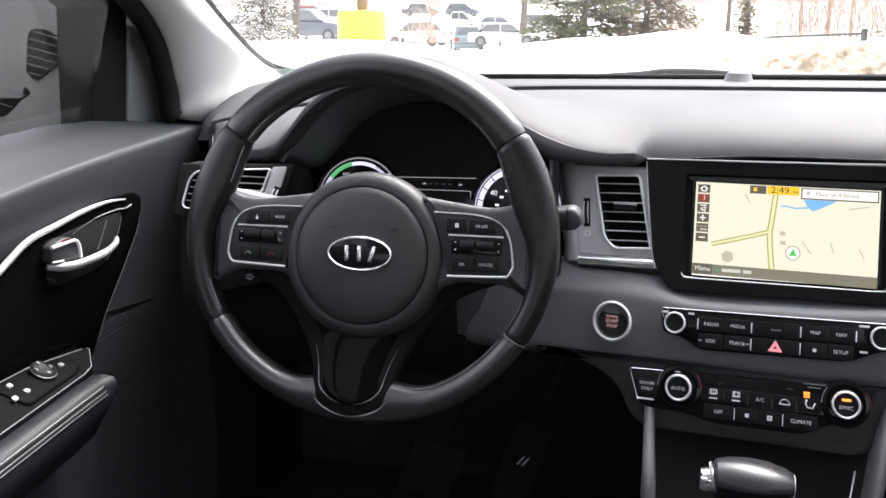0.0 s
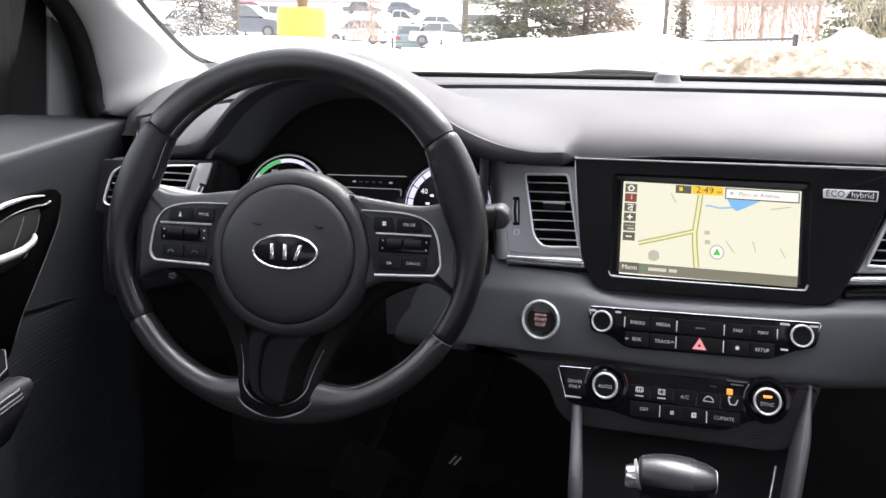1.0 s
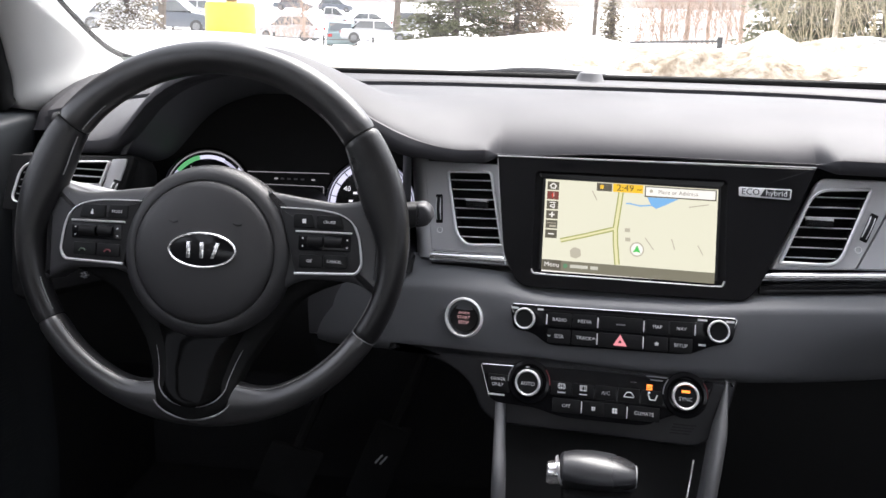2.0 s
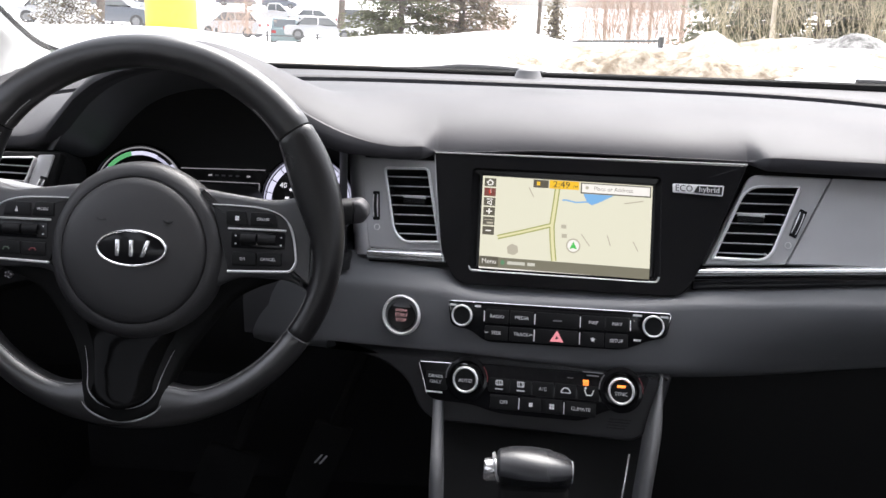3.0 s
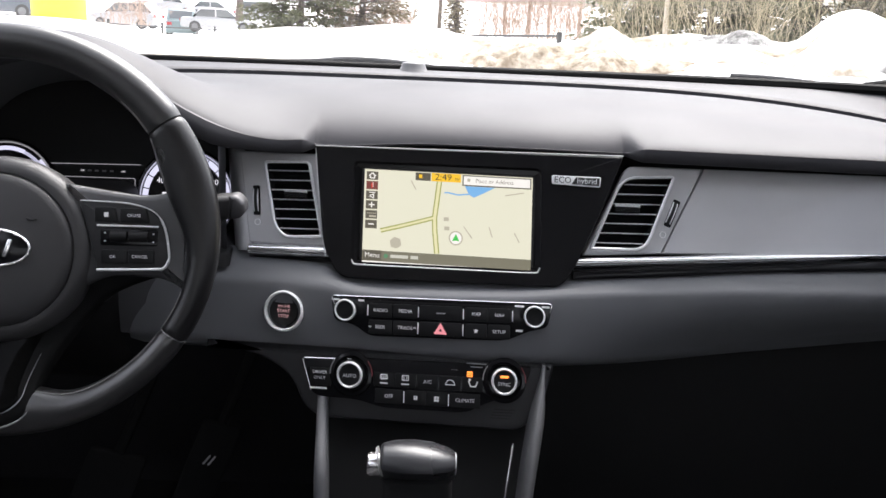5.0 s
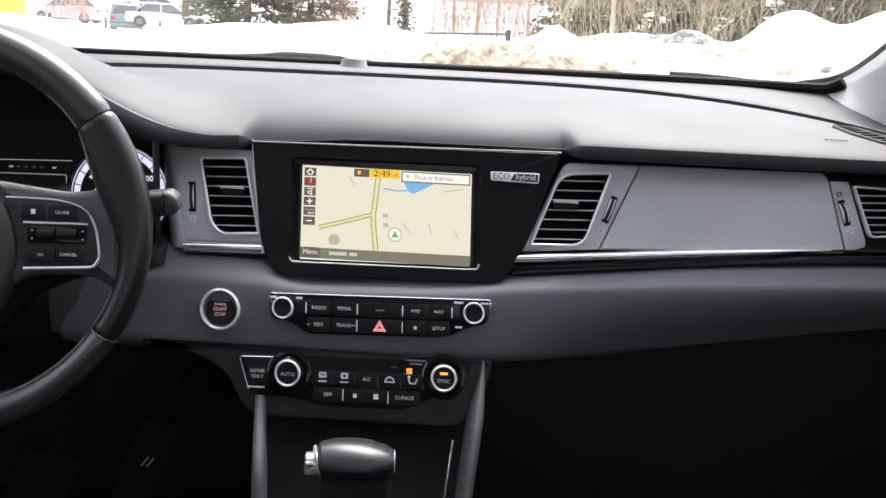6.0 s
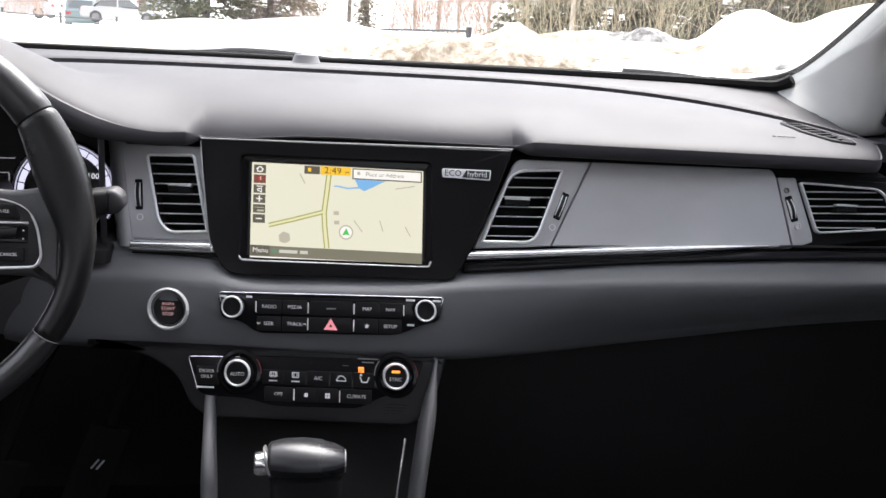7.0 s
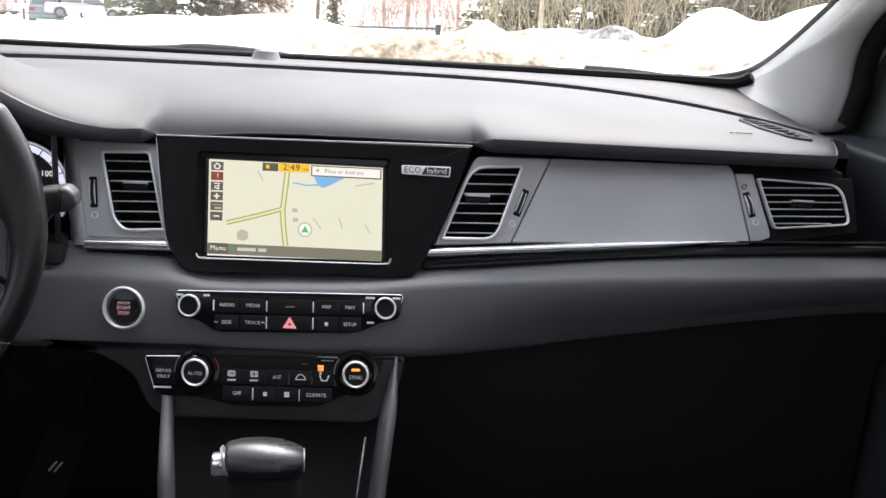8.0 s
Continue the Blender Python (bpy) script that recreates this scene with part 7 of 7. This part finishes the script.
parked("suv", "grey", place(-13.3, 125, 0.30), 5, "dark parked car on the rise")
parked("sedan", "white", place(-21.0, 70, -0.35), 6, "white parked car beside the red one")
parked("suv", "white", place(-8.3, 75, -0.85), 12, "white parked car beyond the cable fence")

# ---- wing mirror outside the driver's window ----
wing = thing("wing_mirror", (-0.80, 1.20, 1.02), "dark blue wing mirror outside the driver's window", "wing mirror")
N_M = Vector((0.25, -0.968, 0.0))


def wm(u, v, w):
    """u outwards along the glass from its inner edge, v up, w towards the rear."""
    return Vector((-0.85 - 0.968 * u, 1.205 - 0.25 * u, v)) + N_M * w


shape = rounded([(0.0, 1.035), (0.0, 1.225), (0.03, 1.26), (0.23, 1.25), (0.24, 1.08), (0.20, 1.03)], [0.015, 0.02, 0.03, 0.04, 0.06, 0.03], 6)
rows = [[wm(u, v, 0.004) for u, v in inset(shape, 0.004)], [wm(u, v, 0.006) for u, v in inset(shape, 0.001)], [wm(u, v, 0.002) for u, v in inset(shape, -0.002)], [wm(u, v, -0.02) for u, v in inset(shape, -0.008)], [wm(u, v, -0.07) for u, v in inset(shape, -0.006)], [wm(u, v, -0.11) for u, v in inset(shape, 0.02)], [wm(u, v, -0.13) for u, v in inset(shape, 0.05)]]
part("housing", loft(rows, closed=True, caps=True), mat("dark_blue_paint", (0.004, 0.008, 0.024), 0.30, spec=0.35), wing, "dark blue painted housing", 50)
part("mirror_glass", slab(inset(shape, 0.004), 0.003, 0.0055, 0.0004, wm), MIRROR, wing, "mirror glass", 4)
part("foot", loft([[(x, y, z) for y, z in ((1.20, 1.02), (1.30, 1.02), (1.30, 1.05), (1.20, 1.05))] for x in (-0.76, -0.90)], closed=True, caps=True), RUBBER, wing, "black mirror foot")

# ---- grey van standing behind, as the wing mirror shows it ----
van = thing("parked_van", (-1.955, -2.2, 0.0), "dark grey parked van with black slatted grilles", "van", "parked cars")
VANPAINT = mat("van_paint_grey", (0.025, 0.0262, 0.0268), 0.5, spec=0.12, var=0.05)
VANGRILLE = mat("van_grille_black", (0.002, 0.002, 0.002), 0.9, spec=0.03)
VANSLAT = mat("van_slat_grey", (0.016, 0.016, 0.017), 0.7, spec=0.1)
prof = rounded([(0.0, 0.35), (0.03, 0.85), (-0.12, 1.45), (-0.75, 2.05), (-3.4, 2.05), (-3.4, 0.35)], [0.08, 0.2, 0.15, 0.2, 0.1, 0.1], 5)
VX, VY = -1.955, -0.52
rows = [[(VX + dx, VY + y, z) for y, z in inset(prof, k)] for dx, k in ((-0.92, 0.10), (-0.86, 0.03), (-0.75, 0.0), (0.75, 0.0), (0.86, 0.03), (0.92, 0.10))]
part("body", loft(rows, closed=True, caps=True), VANPAINT, van, "grey painted body", 40)
vf = lambda u, v, w: Vector((VX + u, VY + 0.02 - 0.28 * max(0.0, v - 0.85) + w, v))
HEX = [(-0.089, -0.006), (-0.028, 0.076), (0.010, 0.074), (0.080, 0.036), (0.086, 0.004), (-0.015, -0.074), (-0.030, -0.072), (-0.085, -0.018)]
for poly, n in (([(0.815 + u, 1.107 + v) for u, v in HEX], 6), ([(0.72, 1.07), (0.775, 0.995), (0.70, 0.93), (0.30, 0.93), (0.30, 1.07)], 6), ([(-0.815 - u, 1.107 + v) for u, v in HEX[::-1]], 6)):
    out = rounded(poly, 0.008, 3)
    g = part("grille", slab(out, -0.02, 0.012, 0.004, vf), VANGRILLE, van, "black slatted grille")
    lean = [(u, v + 0.31 * u) for u, v in out]
    z0, z1 = min(v for u, v in lean), max(v for u, v in lean)
    for k in range(n):
        z = z0 + (z1 - z0) * (k + 0.6) / (n + 0.2)
        a, b = cross(lean, z)
        part("slat", tube([vf(u, z - 0.31 * u, 0.0115) for u in (a + 0.012, (a + b) / 2, b - 0.006)], 0.0020, 6), VANSLAT, g)
part("windscreen", slab(rounded([(-0.75, 1.46), (0.75, 1.46), (0.68, 1.95), (-0.68, 1.95)], 0.06, 4), 0, 0.02, 0.004, lambda u, v, w: Vector((VX + u, VY - 0.17 - 0.94 * (v - 1.42) + w, v))), CARGLASS, van, "dark windscreen")
for dx in (-0.80, 0.80):
    for dy in (-0.6, -2.7):
        part("wheel", lathe([(0.0, -0.12), (0.30, -0.12), (0.335, -0.08), (0.335, 0.08), (0.30, 0.12), (0.0, 0.12)], lambda u, q, k, dx=dx, dy=dy: Vector((VX + dx + k, VY + dy + u, 0.335 + q)), 24), TYRE, van, "black tyre")

# ---- trees ----
NEEDLE = mat("conifer_needles", (0.115, 0.118, 0.060), 0.8, var=0.5, big=3)
NEEDLE2 = mat("dull_conifer_needles", (0.165, 0.135, 0.085), 0.85, var=0.5, big=3)
TWIG = mat("brown_twigs", (0.34, 0.25, 0.20), 0.9, var=0.35, big=2)
TWIG2 = mat("tan_twigs", (0.34, 0.29, 0.195), 0.9, var=0.35, big=2)
SNOWLOAD = mat("snow_on_boughs", (0.85, 0.85, 0.86), 0.9, var=0.03)


def conifer(az, r, el, height, spread, seed, label, leaves=NEEDLE, low=0.15, snow=0.0, count=900, big=1.0):
    rnd = random.Random(seed)
    b = place(az, r, el)
    t = thing("conifer", b, label, "conifer", "conifers")
    part("trunk", tube([b, b + Vector((0.05, 0, height * 0.5)), b + Vector((0, 0, height))], [0.10, 0.07, 0.02], 8), BARK, t, "dark trunk")
    limbs, vs, fs, sv, sf = [], [], [], [], []
    for k in range(90):
        q = (k + rnd.random()) / 90
        z = low + (height * 0.96 - low) * q ** 1.4
        a = rnd.uniform(0, 6.283)
        reach = spread * (1 - z / height) ** 0.7 * rnd.uniform(0.6, 1.1)
        root = b + Vector((0, 0, z))
        tip = root + Vector((math.cos(a) * reach, math.sin(a) * reach, -0.12 * reach + 0.1))
        limbs.append(tube([root, root.lerp(tip, 0.5) + Vector((0, 0, 0.05)), tip], [0.03, 0.02, 0.006], 4))
        for j in range(count // 90):
            s = rnd.uniform(0.25, 1.03)
            c = root.lerp(tip, s) + Vector((rnd.gauss(0, 0.12), rnd.gauss(0, 0.12), rnd.gauss(-0.05, 0.07)))
            e = Vector((math.cos(a) + rnd.gauss(0, 0.7), math.sin(a) + rnd.gauss(0, 0.7), rnd.gauss(-0.25, 0.3))).normalized()
            n = e.cross(Vector((rnd.gauss(0, 0.4), rnd.gauss(0, 0.4), 1))).normalized()
            ln, wd = big * rnd.uniform(0.14, 0.32), big * rnd.uniform(0.025, 0.06)
            i = len(vs)
            vs += [tuple(c), tuple(c + e * ln * 0.5 + n * wd), tuple(c + e * ln), tuple(c + e * ln * 0.5 - n * wd + Vector((0, 0, -0.03)))]
            fs.append((i, i + 1, i + 2, i + 3))
            if rnd.random() < snow:
                i = len(sv)
                u = Vector((0, 0, 0.05))
                sv += [tuple(c + u), tuple(c + u + e * ln * 0.5 + n * wd * 2.2), tuple(c + u * 0.6 + e * ln * 1.1), tuple(c + u + e * ln * 0.5 - n * wd * 2.2)]
                sf.append((i, i + 1, i + 2, i + 3))
    part("limbs", join(*limbs), BARK, t)
    part("crown", (vs, fs), leaves, t, "needle-covered boughs")
    if sv:
        part("snow_load", (sv, sf), SNOWLOAD, t, "snow lying on the boughs")


def bare(az, r, el, height, seed, label, bark=BARK, twig=TWIG, girth=0.10, start=0.25, count=130, spread=1.4, name="bare_tree"):
    rnd = random.Random(seed)
    b = place(az, r, el)
    t = thing(name, b, label, "tree", "bare trees")
    top = b + Vector((rnd.gauss(0, 0.15), rnd.gauss(0, 0.2), height))
    part("trunk", tube([b, b.lerp(top, 0.5) + Vector((rnd.gauss(0, 0.06), 0, 0)), top], [girth, girth * 0.75, girth * 0.35], 8), bark, t, "bare trunk")
    twigs = []
    for k in range(count):
        s = rnd.uniform(start, 1.0)
        root = b.lerp(top, s)
        a = rnd.uniform(0, 6.283)
        ln = rnd.uniform(0.4, 1.0) * spread * (1.1 - 0.5 * s)
        e = Vector((math.cos(a), math.sin(a), rnd.uniform(0.2, 1.6))).normalized()
        tip = root + e * ln
        w = girth * rnd.uniform(0.08, 0.22)
        twigs.append(tube([root, root.lerp(tip, 0.5) + Vector((0, 0, -0.05)), tip], [w, w * 0.7, w * 0.2], 3))
        for j in range(2):
            q = root.lerp(tip, rnd.uniform(0.3, 0.9))
            f = (e + Vector((rnd.gauss(0, 0.6), rnd.gauss(0, 0.6), rnd.gauss(0.1, 0.5)))).normalized()
            twigs.append(tube([q, q + f * ln * 0.5], [w * 0.5, w * 0.1], 3))
    part("branches", join(*twigs), twig, t, "fine bare branches")


def thicket(az0, az1, r, el, height, seed, label, twig, stems, name="thicket"):
    """A stand of bare brush too fine to count."""
    rnd = random.Random(seed)
    geos = []
    for k in range(stems):
        az = rnd.uniform(az0, az1)
        b = place(az, r * rnd.uniform(0.94, 1.12), el)
        lean = Vector((rnd.gauss(0, 0.35), rnd.gauss(0, 0.2), 1)).normalized()
        h = height * rnd.uniform(0.45, 1.1)
        w = rnd.uniform(0.003, 0.008) * r / 20
        mid = b + lean * h * 0.5 + Vector((rnd.gauss(0, 0.1), 0, 0))
        tip = b + lean * h + Vector((rnd.gauss(0, 0.35), 0, 0))
        geos.append(tube([b, mid, tip], [w, w * 0.7, w * 0.25], 3))
        for j in range(5):
            q = b.lerp(tip, rnd.uniform(0.15, 0.9))
            f = Vector((rnd.gauss(0, 0.8), rnd.gauss(0, 0.3), rnd.uniform(0.1, 1.0))).normalized()
            geos.append(tube([q, q + f * h * rnd.uniform(0.12, 0.4)], [w * 0.5, w * 0.12], 3))
    lone(name, join(*geos), twig, label, "brush", "stuff")


conifer(-6.2, 27, -1.9, 5.5, 1.75, 11, "large green conifer behind the snow bank", low=0.05, count=14000, big=0.62)
conifer(-2.6, 28, -1.7, 5.0, 1.6, 12, "dull conifer beside the larger one with snowy boughs", NEEDLE2, low=0.05, snow=0.06, count=9000, big=0.62)
conifer(-25.2, 30, -1.2, 4.5, 1.1, 13, "snow-laden conifer by the parked cars", NEEDLE2, low=0.1, snow=0.55, count=11000, big=0.30)
conifer(3.0, 26.5, -1.3, 1.3, 0.35, 14, "small young conifer by the fence", NEEDLE2, low=0.05, count=900, big=0.5)
conifer(13.5, 24, -1.4, 6, 1.5, 15, "green conifer at the edge of the brush", low=0.05, count=14000, big=0.85)
conifer(17.8, 25, -1.4, 6, 1.8, 16, "green conifer in the brush", low=0.05, count=14000, big=0.85)
conifer(23.5, 24, -1.0, 6, 2.0, 17, "broad green conifer behind the white bank", low=0.05, count=14000, big=0.85)
conifer(28.0, 25, -0.5, 6, 1.8, 18, "green conifer behind the high snow bank", low=0.05, count=14000, big=0.85)
conifer(20.8, 26, -1.2, 6, 1.6, 19, "green conifer behind the grey snow heap", low=0.05, count=14000, big=0.85)
conifer(32.5, 24, 0.2, 6, 2.0, 20, "green conifer far along the bank", low=0.05, count=14000, big=0.85)
for k, (az, r, el, g, sd) in enumerate(((-24.0, 36, -0.9, 0.12, 21), (-23.35, 34, -1.0, 0.15, 22), (-9.75, 42, -0.75, 0.16, 23), (2.05, 34, -0.9, 0.08, 24), (6.0, 36, -1.0, 0.075, 25), (7.4, 35, -1.0, 0.09, 26), (8.6, 38, -1.0, 0.07, 27), (10.4, 36, -0.9, 0.075, 28), (-15.2, 40, -1.3, 0.05, 29))):
    bare(az, r, el, 7.0 if g > 0.06 else 2.2, sd, "bare tree with a brown trunk", BARK if k < 4 else TWIG, TWIG, g, 0.12 if k > 3 else 0.35)
bare(15.3, 21, -0.6, 6.0, 31, "slender pale-barked tree leaning slightly", BIRCH, TWIG2, 0.055, 0.4, 50)
thicket(4.4, 11.2, 33, -1.0, 3.4, 41, "brown bare brush behind the fence", TWIG, 360)
thicket(-17.3, -14.8, 37, -1.25, 1.3, 42, "pinkish bare shrub beside the car park", TWIG, 60)
thicket(11.5, 24.0, 19.5, -0.75, 3.0, 43, "tan bare brush behind the snow bank", TWIG2, 230)
thicket(24.0, 36.0, 21.0, 0.3, 2.6, 44, "tan bare brush over the high bank", TWIG2, 130)
thicket(-4.2, 0.6, 29, -1.3, 1.8, 45, "brown dead brush under the conifers", TWIG, 300)
# distant wooded rise, with haze put into its pale colour
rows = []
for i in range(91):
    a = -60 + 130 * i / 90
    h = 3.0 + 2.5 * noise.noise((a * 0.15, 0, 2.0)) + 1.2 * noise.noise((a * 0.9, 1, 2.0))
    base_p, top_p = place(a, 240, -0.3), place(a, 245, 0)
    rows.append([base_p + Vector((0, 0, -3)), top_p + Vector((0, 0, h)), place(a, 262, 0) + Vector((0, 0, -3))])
lone("backdrop", loft(rows), mat("haze_paled_woods", (0.55, 0.50, 0.48), 0.95, var=0.25, big=0.08), "far woods on the rise, paled for haze", "woods", "structure", angle=180)
